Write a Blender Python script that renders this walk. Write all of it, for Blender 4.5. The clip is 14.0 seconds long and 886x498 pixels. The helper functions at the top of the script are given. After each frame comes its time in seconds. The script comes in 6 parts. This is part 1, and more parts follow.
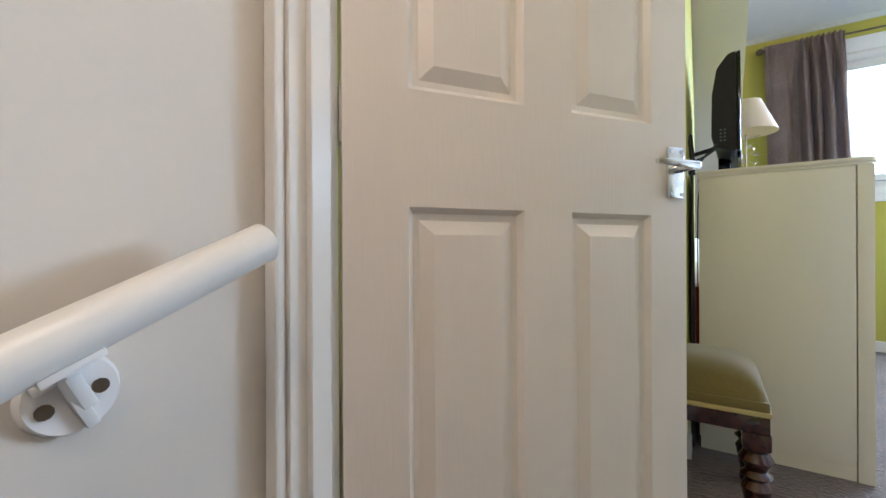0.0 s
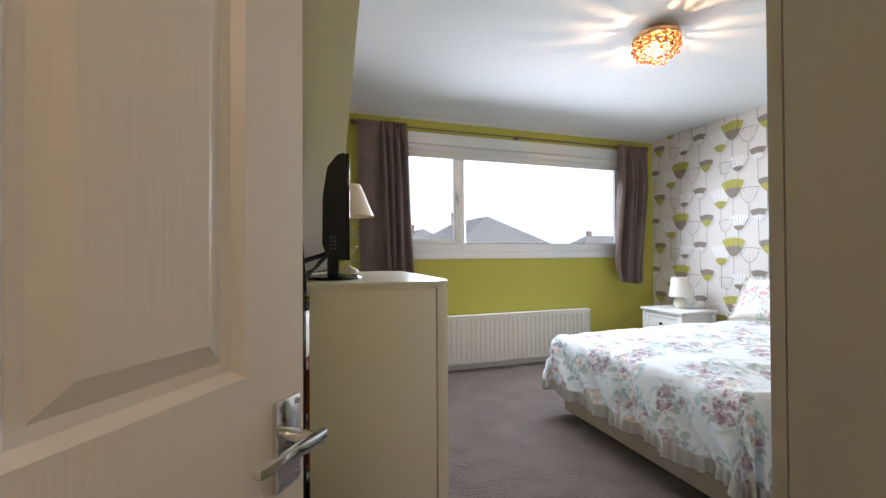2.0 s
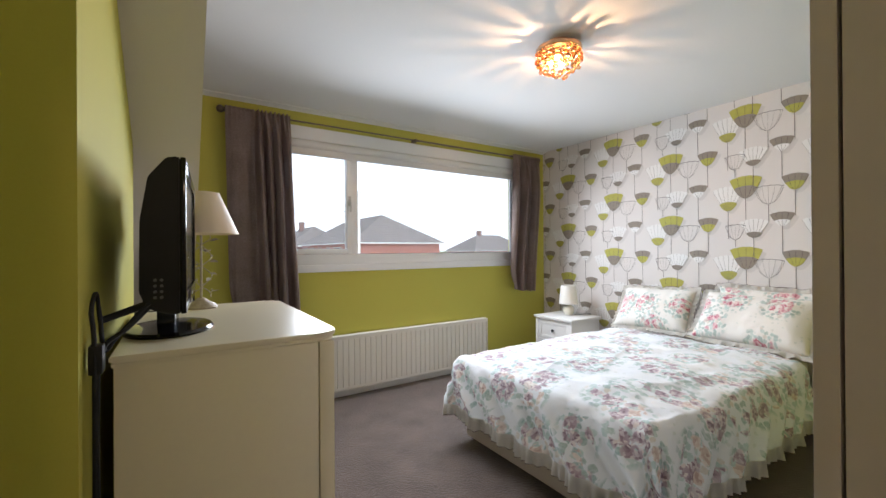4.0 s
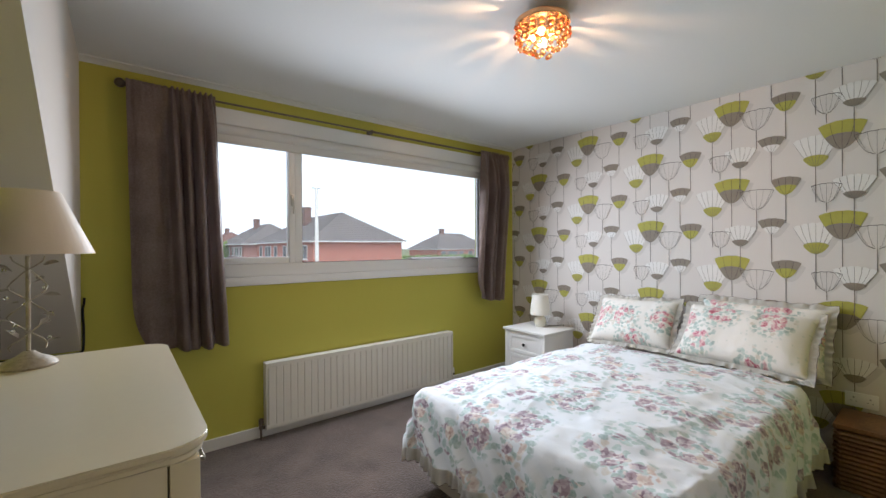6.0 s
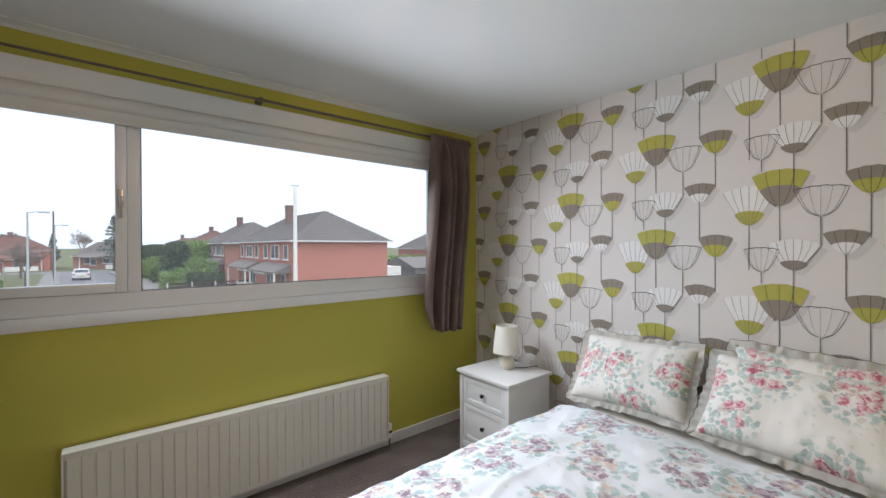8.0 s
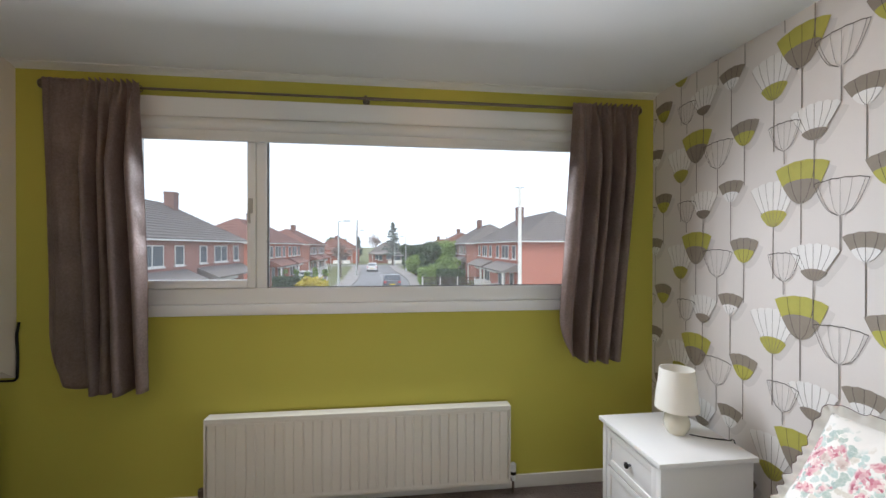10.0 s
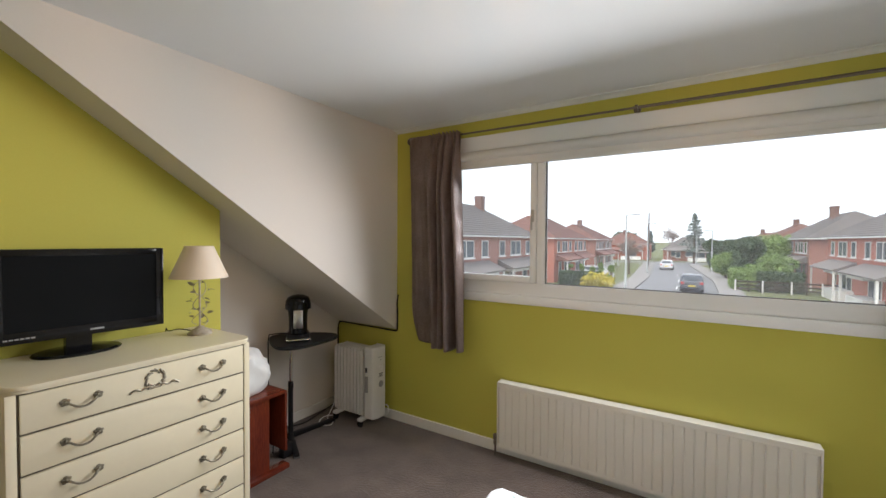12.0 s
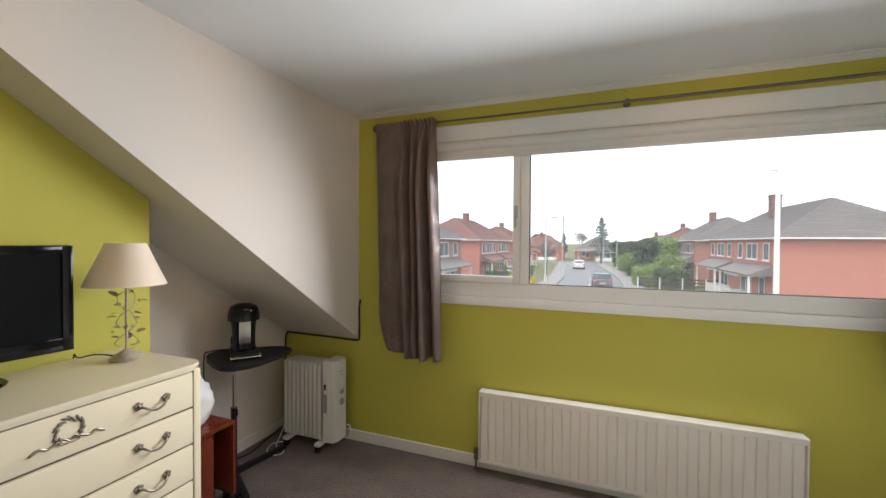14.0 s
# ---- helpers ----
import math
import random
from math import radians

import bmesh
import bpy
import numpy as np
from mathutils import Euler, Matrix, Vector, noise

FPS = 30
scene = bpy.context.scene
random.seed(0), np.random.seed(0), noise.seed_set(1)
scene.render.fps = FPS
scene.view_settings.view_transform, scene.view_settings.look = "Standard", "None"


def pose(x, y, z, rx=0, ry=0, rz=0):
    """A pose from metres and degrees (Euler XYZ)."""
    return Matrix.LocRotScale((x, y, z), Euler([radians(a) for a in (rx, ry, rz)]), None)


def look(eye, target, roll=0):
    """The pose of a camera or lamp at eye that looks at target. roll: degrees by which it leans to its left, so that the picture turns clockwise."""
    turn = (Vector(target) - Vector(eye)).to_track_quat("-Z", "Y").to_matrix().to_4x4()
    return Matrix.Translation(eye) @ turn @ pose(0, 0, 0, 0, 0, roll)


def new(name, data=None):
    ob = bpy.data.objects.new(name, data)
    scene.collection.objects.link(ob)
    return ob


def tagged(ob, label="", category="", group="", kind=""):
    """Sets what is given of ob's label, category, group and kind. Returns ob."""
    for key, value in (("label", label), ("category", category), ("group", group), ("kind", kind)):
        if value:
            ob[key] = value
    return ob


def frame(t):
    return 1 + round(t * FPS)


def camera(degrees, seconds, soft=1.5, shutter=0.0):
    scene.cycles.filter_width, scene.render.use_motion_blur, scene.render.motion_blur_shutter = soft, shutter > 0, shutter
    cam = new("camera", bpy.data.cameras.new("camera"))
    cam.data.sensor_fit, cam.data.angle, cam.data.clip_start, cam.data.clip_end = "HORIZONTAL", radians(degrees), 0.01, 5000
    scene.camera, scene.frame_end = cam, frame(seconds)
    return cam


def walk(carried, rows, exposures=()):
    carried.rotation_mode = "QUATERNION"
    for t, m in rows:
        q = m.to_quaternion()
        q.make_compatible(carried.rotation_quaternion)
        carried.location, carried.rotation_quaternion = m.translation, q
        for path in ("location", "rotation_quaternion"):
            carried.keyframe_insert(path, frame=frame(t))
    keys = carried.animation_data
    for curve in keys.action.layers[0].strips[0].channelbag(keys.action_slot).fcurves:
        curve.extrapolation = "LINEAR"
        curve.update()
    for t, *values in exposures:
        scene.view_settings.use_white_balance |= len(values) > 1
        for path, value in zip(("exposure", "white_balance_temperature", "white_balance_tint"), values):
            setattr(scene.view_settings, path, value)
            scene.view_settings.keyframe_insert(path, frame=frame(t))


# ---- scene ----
cam = camera(95.4, 14.0)
PATH = [
    (0, (0.409, 0.346, 0.804), (-0.693, 2.015, 0.803), -0.27),
    (0.5, (0.363, 0.507, 0.904), (-0.296, 2.396, 0.907), -0.10),
    (1, (0.340, 0.610, 1.021), (0.163, 2.602, 1.034), -0.20),
    (1.5, (0.341, 0.709, 1.164), (0.617, 2.690, 1.186), -0.19),
    (2, (0.373, 0.820, 1.215), (1.005, 2.718, 1.234), -0.31),
    (2.5, (0.410, 0.960, 1.229), (1.259, 2.771, 1.249), -0.28),
    (3, (0.457, 1.054, 1.311), (1.421, 2.807, 1.328), -0.35),
    (5.5, (0.621, 1.317, 1.365), (1.836, 2.906, 1.358), -0.32),
    (6, (0.773, 1.499, 1.426), (2.021, 3.062, 1.419), -0.32),
    (6.5, (0.925, 1.638, 1.548), (2.197, 3.181, 1.543), -0.27),
    (7, (1.176, 1.822, 1.557), (2.484, 3.335, 1.549), -0.20),
    (9.5, (2.557, 2.168, 1.536), (3.377, 3.993, 1.520), -0.03),
    (10, (2.683, 2.208, 1.564), (2.929, 4.193, 1.552), 0.12),
    (10.5, (2.712, 2.114, 1.637), (2.392, 4.088, 1.587), 0.21),
    (11, (2.790, 1.998, 1.635), (2.044, 3.853, 1.585), 0.33),
    (11.5, (2.839, 1.934, 1.632), (1.881, 3.688, 1.584), 0.32),
    (12, (2.846, 1.910, 1.626), (1.784, 3.604, 1.581), 0.35),
    (12.5, (2.798, 1.881, 1.624), (1.691, 3.545, 1.576), 0.44),
    (13, (2.710, 1.926, 1.614), (1.580, 3.576, 1.566), 0.51),
    (13.5, (2.490, 2.012, 1.602), (1.465, 3.729, 1.559), 0.39),
    (14, (2.375, 1.994, 1.597), (1.649, 3.857, 1.563), 0.35),
]
EXPOSURES = [(0.0, 1.3, 4980, 4), (0.5, 1.0, 5150, 9), (1.0, 0.75, 5320, 11), (1.5, 0.52, 5550, 11), (2.0, 0.4, 5800, 11), (3.0, 0.28, 6100, 12), (5.5, 0.12, 6100, 12), (6.5, -0.2, 6000, 12), (7.0, -0.2, 6000, 12), (9.5, -0.36, 6200, 12), (10.0, -0.05, 6200, 12), (10.5, 0.12, 6400, 12), (11.5, 0.1, 6500, 12), (14.0, 0.2, 6500, 12)]
walk(cam, [(t, look(eye, target, roll)) for t, eye, target, roll in PATH], EXPOSURES)

# ---- light ----
world = bpy.data.worlds.new("overcast_sky")
scene.world = world
world.use_nodes = True
wn = world.node_tree
sky = wn.nodes.new("ShaderNodeTexSky")
sky.sky_type = "NISHITA"
sky.sun_disc = False
sky.sun_elevation = radians(38)
sky.sun_rotation = radians(200)
sky.air_density, sky.dust_density, sky.ozone_density = 1.0, 6.0, 1.0
pale = wn.nodes.new("ShaderNodeMix")
pale.data_type = "RGBA"
pale.inputs[0].default_value = 0.8
pale.inputs[7].default_value = (9.0, 9.4, 10.0, 1)
wn.links.new(sky.outputs[0], pale.inputs[6])
wn.links.new(pale.outputs[2], wn.nodes["Background"].inputs[0])
wn.nodes["Background"].inputs[1].default_value = 0.19


def lamp(name, kind, place, power, colour, size=0.1, size_y=0.0, target=None):
    data = bpy.data.lights.new(name, kind)
    data.energy, data.color = power, colour
    if kind == "AREA":
        data.shape, data.size, data.size_y = "RECTANGLE", size, size_y or size
    elif kind == "SUN":
        data.angle = radians(size)
    else:
        data.shadow_soft_size = size
    ob = new(name, data)
    ob.matrix_world = look(place, target) if target else Matrix.Translation(place)
    return ob


lamp("cloudy_sun", "SUN", (0, 0, 30), 3.0, (1.0, 0.97, 0.92), 25, target=(3, 12, 0))
for z in (1.63, 1.83, 2.03):
    lamp("window_daylight", "AREA", (2.53, 4.655, z), 19.5, (0.92, 0.96, 1.0), 2.30, 0.19, target=(2.53, 3.655, z - 0.46)).data.spread = radians(153)
lamp("pendant_bulb", "POINT", (2.42, 2.76, 2.445), 18, (1.0, 0.58, 0.30), 0.015)
lamp("landing_bulb", "POINT", (0.50, -0.15, 2.24), 9.5, (1.0, 0.68, 0.44), 0.06)


# ---- materials ----
def material(name, colour, rough=0.6, second=None, grain=(6.0, 90.0), mix=0.35, bump=0.0, metal=0.0, stretch=None, sheen=0.0, coat=0.0, spread=0.002, spec=0.5):
    """A surface of two colours that mingle at two scales, with a fine relief."""
    m = bpy.data.materials.new(name)
    m.use_nodes = True
    t = m.node_tree
    b = t.nodes["Principled BSDF"]
    b.inputs["Roughness"].default_value = rough
    b.inputs["Metallic"].default_value = metal
    b.inputs["Sheen Weight"].default_value = sheen
    b.inputs["Coat Weight"].default_value = coat
    b.inputs["Specular IOR Level"].default_value = spec
    co = t.nodes.new("ShaderNodeTexCoord")
    mp = t.nodes.new("ShaderNodeMapping")
    if stretch:
        mp.inputs["Scale"].default_value = stretch
    t.links.new(co.outputs["Object"], mp.inputs[0])
    big, fine = t.nodes.new("ShaderNodeTexNoise"), t.nodes.new("ShaderNodeTexNoise")
    for n, sc in ((big, grain[0]), (fine, grain[1])):
        n.inputs["Scale"].default_value = sc
        n.inputs["Detail"].default_value = 4
        t.links.new(mp.outputs[0], n.inputs[0])
    add = t.nodes.new("ShaderNodeMath")
    add.operation = "MULTIPLY_ADD"
    add.inputs[1].default_value = 0.5
    t.links.new(big.outputs[0], add.inputs[0])
    half = t.nodes.new("ShaderNodeMath")
    half.operation = "MULTIPLY"
    half.inputs[1].default_value = 0.5
    t.links.new(fine.outputs[0], half.inputs[0])
    t.links.new(half.outputs[0], add.inputs[2])
    ramp = t.nodes.new("ShaderNodeMapRange")
    ramp.inputs[1].default_value, ramp.inputs[2].default_value = 0.3, 0.7
    ramp.inputs[3].default_value, ramp.inputs[4].default_value = 0.0, mix * 2
    t.links.new(add.outputs[0], ramp.inputs[0])
    mx = t.nodes.new("ShaderNodeMix")
    mx.data_type = "RGBA"
    mx.inputs[6].default_value = (*colour, 1)
    sec = second or tuple(c * 0.86 for c in colour)
    mx.inputs[7].default_value = (*sec, 1)
    t.links.new(ramp.outputs[0], mx.inputs[0])
    t.links.new(mx.outputs[2], b.inputs["Base Color"])
    if bump:
        bp = t.nodes.new("ShaderNodeBump")
        bp.inputs["Strength"].default_value = bump
        bp.inputs["Distance"].default_value = spread
        t.links.new(fine.outputs[0], bp.inputs["Height"])
        t.links.new(bp.outputs[0], b.inputs["Normal"])
    return m


M_GREEN = material("green_wall_paint", (0.52, 0.485, 0.085), 0.75, (0.485, 0.45, 0.075), (1.5, 160), 0.4, 0.08, spread=0.0006)
M_WHITEWALL = material("white_wall_paint", (0.70, 0.655, 0.60), 0.8, (0.67, 0.62, 0.565), (1.2, 150), 0.4, 0.08, spread=0.0006)
M_CEIL = material("ceiling_paint", (0.78, 0.79, 0.79), 0.85, (0.75, 0.76, 0.76), (1.0, 120), 0.4, 0.06, spread=0.0006)
M_PAPER = material("wallpaper_ground", (0.70, 0.665, 0.64), 0.7, (0.67, 0.635, 0.61), (3, 200), 0.4, 0.05, spread=0.0005)
M_GLOSS = material("white_gloss_paint", (0.76, 0.75, 0.72), 0.32, (0.73, 0.72, 0.69), (5, 60), 0.35, 0.05, spread=0.0006)
M_CARPET = material("mauve_brown_carpet", (0.168, 0.122, 0.102), 0.95, (0.060, 0.042, 0.034), (5, 75), 0.55, 1.0, sheen=0.25, spread=0.012)
M_UPVC = material("white_plastic_frame", (0.80, 0.81, 0.82), 0.3, (0.78, 0.79, 0.80), (4, 80), 0.3)
M_DOOR = material("door_paint", (0.76, 0.71, 0.65), 0.38, (0.73, 0.68, 0.62), (3, 50), 0.35, 0.42, stretch=(4, 4, 0.3), spread=0.001)
M_CREAM = material("cream_lacquer", (0.74, 0.675, 0.50), 0.3, (0.71, 0.645, 0.48), (2.5, 60), 0.4, 0.03, spread=0.0005)
M_CURTAIN = material("mauve_velvet", (0.39, 0.30, 0.272), 0.36, (0.24, 0.18, 0.165), (6, 90), 0.6, 0.45, sheen=0.05, spread=0.003)
M_CHROME = material("chrome", (0.75, 0.75, 0.76), 0.12, (0.7, 0.7, 0.71), (8, 60), 0.2, metal=1.0)
M_STAIRWALL = material("stair_wall_paint", (0.70, 0.67, 0.62), 0.75, (0.67, 0.64, 0.59), (2, 120), 0.4, 0.08, spread=0.0006)
M_STEEL = material("brushed_steel", (0.50, 0.50, 0.50), 0.3, (0.42, 0.42, 0.42), (8, 90), 0.3, metal=1.0)
M_RUBBER = material("grey_rubber", (0.12, 0.12, 0.12), 0.6)
M_BLIND = material("white_blind_cloth", (0.70, 0.70, 0.69), 0.75, (0.66, 0.66, 0.65), (3, 200), 0.4, 0.1, spread=0.0004)
M_BRONZE = material("dull_bronze", (0.21, 0.175, 0.14), 0.28, (0.14, 0.115, 0.09), (12, 90), 0.5, metal=0.8)
M_RAD = material("radiator_enamel", (0.80, 0.78, 0.72), 0.35, (0.77, 0.75, 0.69), (2, 50), 0.4, 0.03, spread=0.0005)
M_BLACK = material("black_plastic", (0.010, 0.010, 0.011), 0.45, (0.016, 0.016, 0.017), (6, 90), 0.4, 0.05, spread=0.0005, spec=0.22)
M_GLOSSBLACK = material("piano_black", (0.005, 0.005, 0.006), 0.10, (0.007, 0.007, 0.008), (5, 60), 0.3, spec=0.3)
M_SCREEN = material("dark_screen", (0.005, 0.006, 0.007), 0.14, (0.006, 0.007, 0.008), (3, 40), 0.3, spec=0.10)
M_SHADE = material("pearl_lampshade", (0.74, 0.63, 0.50), 0.55, (0.70, 0.59, 0.46), (5, 220), 0.4, 0.1, sheen=0.3, spread=0.0004)
M_SHADE2 = material("white_lampshade", (0.82, 0.80, 0.74), 0.7, (0.79, 0.77, 0.71), (5, 220), 0.4, 0.1, spread=0.0004)
M_CERAMIC = material("cream_ceramic", (0.72, 0.69, 0.58), 0.18, (0.69, 0.66, 0.55), (5, 50), 0.3, coat=0.4)
M_DISTRESS = material("distressed_cream_metal", (0.58, 0.52, 0.42), 0.5, (0.30, 0.26, 0.20), (25, 120), 0.5, 0.2, metal=0.2)
M_BRASSANT = material("antique_brass", (0.15, 0.13, 0.09), 0.42, (0.34, 0.31, 0.24), (40, 160), 0.45, 0.2, metal=0.7)
M_GAP = material("dark_drawer_line", (0.13, 0.11, 0.075), 0.6, (0.10, 0.08, 0.055), (10, 90), 0.5)
M_MAHOG = material("red_mahogany", (0.20, 0.035, 0.015), 0.25, (0.10, 0.016, 0.008), (3, 40), 0.6, 0.06, stretch=(3, 3, 0.4), coat=0.3, spread=0.0005)
M_DARKWOOD = material("dark_turned_wood", (0.055, 0.016, 0.012), 0.22, (0.03, 0.009, 0.007), (6, 60), 0.5, coat=0.4)
M_OLIVE = material("olive_velvet", (0.17, 0.125, 0.018), 0.75, (0.12, 0.085, 0.012), (9, 160), 0.5, 0.3, sheen=0.6, spread=0.001)
M_BRAID = material("gold_braid", (0.52, 0.42, 0.16), 0.6, (0.40, 0.31, 0.10), (30, 260), 0.5, 0.6, spread=0.001)
M_WHITECLOTH = material("white_bag_cloth", (0.78, 0.79, 0.79), 0.6, (0.74, 0.75, 0.75), (6, 120), 0.4, 0.15, spread=0.001)
M_HEATER = material("white_heater_enamel", (0.74, 0.74, 0.72), 0.35, (0.71, 0.71, 0.69), (4, 60), 0.4)
M_GREYPLASTIC = material("grey_plastic", (0.36, 0.36, 0.36), 0.45, (0.31, 0.31, 0.31), (6, 90), 0.4)
M_WHITEPLASTIC = material("white_plastic", (0.80, 0.80, 0.79), 0.35, (0.77, 0.77, 0.76), (6, 90), 0.3)
M_NIGHT = material("white_furniture_paint", (0.80, 0.80, 0.79), 0.35, (0.77, 0.77, 0.76), (3, 60), 0.35, 0.03, spread=0.0005)
M_DIVAN = material("beige_divan_cloth", (0.56, 0.50, 0.41), 0.8, (0.50, 0.44, 0.36), (5, 220), 0.5, 0.2, sheen=0.2, spread=0.0006)
M_FRILL = material("cream_frill_cotton", (0.82, 0.80, 0.75), 0.8, (0.79, 0.76, 0.70), (9, 200), 0.4, 0.2, spread=0.0006)
M_HEM = material("dark_hem_thread", (0.10, 0.05, 0.05), 0.8)
M_WICKER = material("brown_wicker", (0.23, 0.115, 0.04), 0.6, (0.12, 0.055, 0.018), (12, 90), 0.55, 0.3, spread=0.001)
M_WARD = material("cream_wardrobe_paint", (0.62, 0.575, 0.56), 0.45, (0.59, 0.545, 0.53), (2, 60), 0.4, 0.04, spread=0.0005)
M_GOLDMETAL = material("warm_chrome_drum", (0.70, 0.42, 0.24), 0.18, (0.60, 0.34, 0.18), (8, 60), 0.3, metal=1.0)
M_P_GREY = material("print_taupe", (0.285, 0.245, 0.20), 0.7, (0.245, 0.21, 0.17), (30, 200), 0.5)
M_P_LIME = material("print_lime", (0.45, 0.425, 0.085), 0.7, (0.39, 0.37, 0.07), (30, 200), 0.5)
M_P_DARK = material("print_dark_line", (0.06, 0.05, 0.045), 0.7)
M_P_STEM = material("print_stem_line", (0.19, 0.165, 0.145), 0.7, (0.15, 0.13, 0.115), (20, 200), 0.5)
M_P_WHITE = material("print_white", (0.79, 0.78, 0.765), 0.7, (0.76, 0.75, 0.735), (30, 200), 0.4)
M_P_SHADE = material("print_soft_grey", (0.585, 0.555, 0.535), 0.7, (0.62, 0.59, 0.565), (18, 150), 0.5)


def glass_material(name, colour, rough=0.0, ior=1.45):
    m = bpy.data.materials.new(name)
    m.use_nodes = True
    t = m.node_tree
    b = t.nodes["Principled BSDF"]
    b.inputs["Base Color"].default_value = (*colour, 1)
    b.inputs["Roughness"].default_value = rough
    b.inputs["IOR"].default_value = ior
    b.inputs["Transmission Weight"].default_value = 1.0
    return m


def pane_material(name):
    """Window glass: mostly see-through, with a faint mirror image and a pale glare haze painted into it."""
    m = bpy.data.materials.new(name)
    m.use_nodes = True
    t = m.node_tree
    t.nodes.remove(t.nodes["Principled BSDF"])
    clear, gloss, mix, fres = (t.nodes.new(k) for k in ("ShaderNodeBsdfTransparent", "ShaderNodeBsdfGlossy", "ShaderNodeMixShader", "ShaderNodeFresnel"))
    gloss.inputs["Roughness"].default_value = 0.02
    clear.inputs["Color"].default_value = (0.97, 0.98, 0.98, 1)
    fres.inputs[0].default_value = 1.2
    t.links.new(fres.outputs[0], mix.inputs[0])
    # a small bluish white translucent share paints veiling glare over the view outside
    haze, haze_mix = t.nodes.new("ShaderNodeBsdfTranslucent"), t.nodes.new("ShaderNodeMixShader")
    haze.inputs["Color"].default_value = (0.94, 0.95, 1.0, 1)
    haze_mix.inputs[0].default_value = 0.05
    t.links.new(clear.outputs[0], haze_mix.inputs[1])
    t.links.new(haze.outputs[0], haze_mix.inputs[2])
    t.links.new(haze_mix.outputs[0], mix.inputs[1])
    t.links.new(gloss.outputs[0], mix.inputs[2])
    t.links.new(mix.outputs[0], t.nodes["Material Output"].inputs[0])
    return m


def glow(name, colour, strength):
    m = bpy.data.materials.new(name)
    m.use_nodes = True
    b = m.node_tree.nodes["Principled BSDF"]
    b.inputs["Base Color"].default_value = (*colour, 1)
    b.inputs["Emission Color"].default_value = (*colour, 1)
    b.inputs["Emission Strength"].default_value = strength
    return m


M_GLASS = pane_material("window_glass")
M_BEAD = glass_material("amber_glass_bead", (1.0, 0.58, 0.27), 0.05)
M_CLEAR = glass_material("clear_glass_drop", (0.95, 0.95, 0.93), 0.03)
M_BULB = glow("lit_bulb", (1.0, 0.66, 0.30), 8.0)


def floral(name, ground, cluster, bloom, reach, roses, soft=0.9):
    """Cotton printed with loose bunches of roses and leaves; lies on the cloth's own coordinates."""
    m = bpy.data.materials.new(name)
    m.use_nodes = True
    t = m.node_tree
    b = t.nodes["Principled BSDF"]
    b.inputs["Roughness"].default_value = 0.8
    b.inputs["Sheen Weight"].default_value = 0.15

    def node(kind, **ins):
        n = t.nodes.new(kind)
        for k, v in ins.items():
            n.inputs[k.replace("_", " ")].default_value = v
        return n

    def maths(op, a, c=None, clamp=False):
        n = t.nodes.new("ShaderNodeMath")
        n.operation, n.use_clamp = op, clamp
        for k, v in enumerate((a, c)):
            if v is None:
                continue
            if isinstance(v, (int, float)):
                n.inputs[k].default_value = v
            else:
                t.links.new(v, n.inputs[k])
        return n.outputs[0]

    def mixed(fac, a, c):
        n = t.nodes.new("ShaderNodeMix")
        n.data_type = "RGBA"
        for k, v in ((0, fac), (6, a), (7, c)):
            if isinstance(v, tuple):
                n.inputs[k].default_value = (*v, 1)
            elif isinstance(v, float):
                n.inputs[k].default_value = v
            else:
                t.links.new(v, n.inputs[k])
        return n.outputs[2]

    def ramp(fac, stops, hard=False):
        n = t.nodes.new("ShaderNodeValToRGB")
        n.color_ramp.interpolation = "CONSTANT" if hard else "LINEAR"
        while len(n.color_ramp.elements) < len(stops):
            n.color_ramp.elements.new(0.5)
        for e, (q, c) in zip(n.color_ramp.elements, stops):
            e.position, e.color = q, (*c, 1)
        t.links.new(fac, n.inputs[0])
        return n.outputs[0]

    uv = t.nodes.new("ShaderNodeTexCoord").outputs["UV"]
    warp = node("ShaderNodeTexNoise", Scale=bloom * 1.6, Detail=2.0)
    t.links.new(uv, warp.inputs["Vector"])
    off = t.nodes.new("ShaderNodeVectorMath")
    off.operation = "MULTIPLY_ADD"
    off.inputs[1].default_value = (0.45 / bloom, 0.45 / bloom, 0.0)
    t.links.new(warp.outputs["Color"], off.inputs[0])
    t.links.new(uv, off.inputs[2])
    p = off.outputs[0]

    def cells(scale, random_):
        n = node("ShaderNodeTexVoronoi", Scale=scale, Randomness=random_)
        n.voronoi_dimensions = "2D"
        t.links.new(p, n.inputs["Vector"])
        c = t.nodes.new("ShaderNodeSeparateColor")
        t.links.new(n.outputs["Color"], c.inputs[0])
        return n.outputs["Distance"], c.outputs
    bunch_d, bunch_c = cells(cluster, 0.7)
    bloom_d, bloom_c = cells(bloom, 0.8)
    leaf_d, leaf_c = cells(bloom * 1.7, 0.9)
    petal_d, petal_c = cells(bloom * 5.0, 1.0)
    size = maths("ADD", maths("MULTIPLY", bunch_c[0], 0.14), reach)
    near = maths("SUBTRACT", size, bunch_d)
    # roses: dark hearts, paler torn petals
    on = maths("MULTIPLY", maths("SUBTRACT", near, 0.17), 30.0, True)
    on = maths("MULTIPLY", on, maths("GREATER_THAN", bloom_c[0], 0.22))
    edge = maths("SUBTRACT", maths("ADD", 0.40, maths("MULTIPLY", petal_c[1], 0.30)), bloom_d)
    rose_mask = maths("MULTIPLY", on, maths("MULTIPLY", edge, 12.0, True))
    tone = maths("ADD", maths("MULTIPLY", petal_c[0], 0.80), maths("MULTIPLY", bloom_d, 0.60))
    tone = maths("ADD", tone, maths("MULTIPLY", bloom_c[2], 0.12))
    rose_col = ramp(tone, roses)
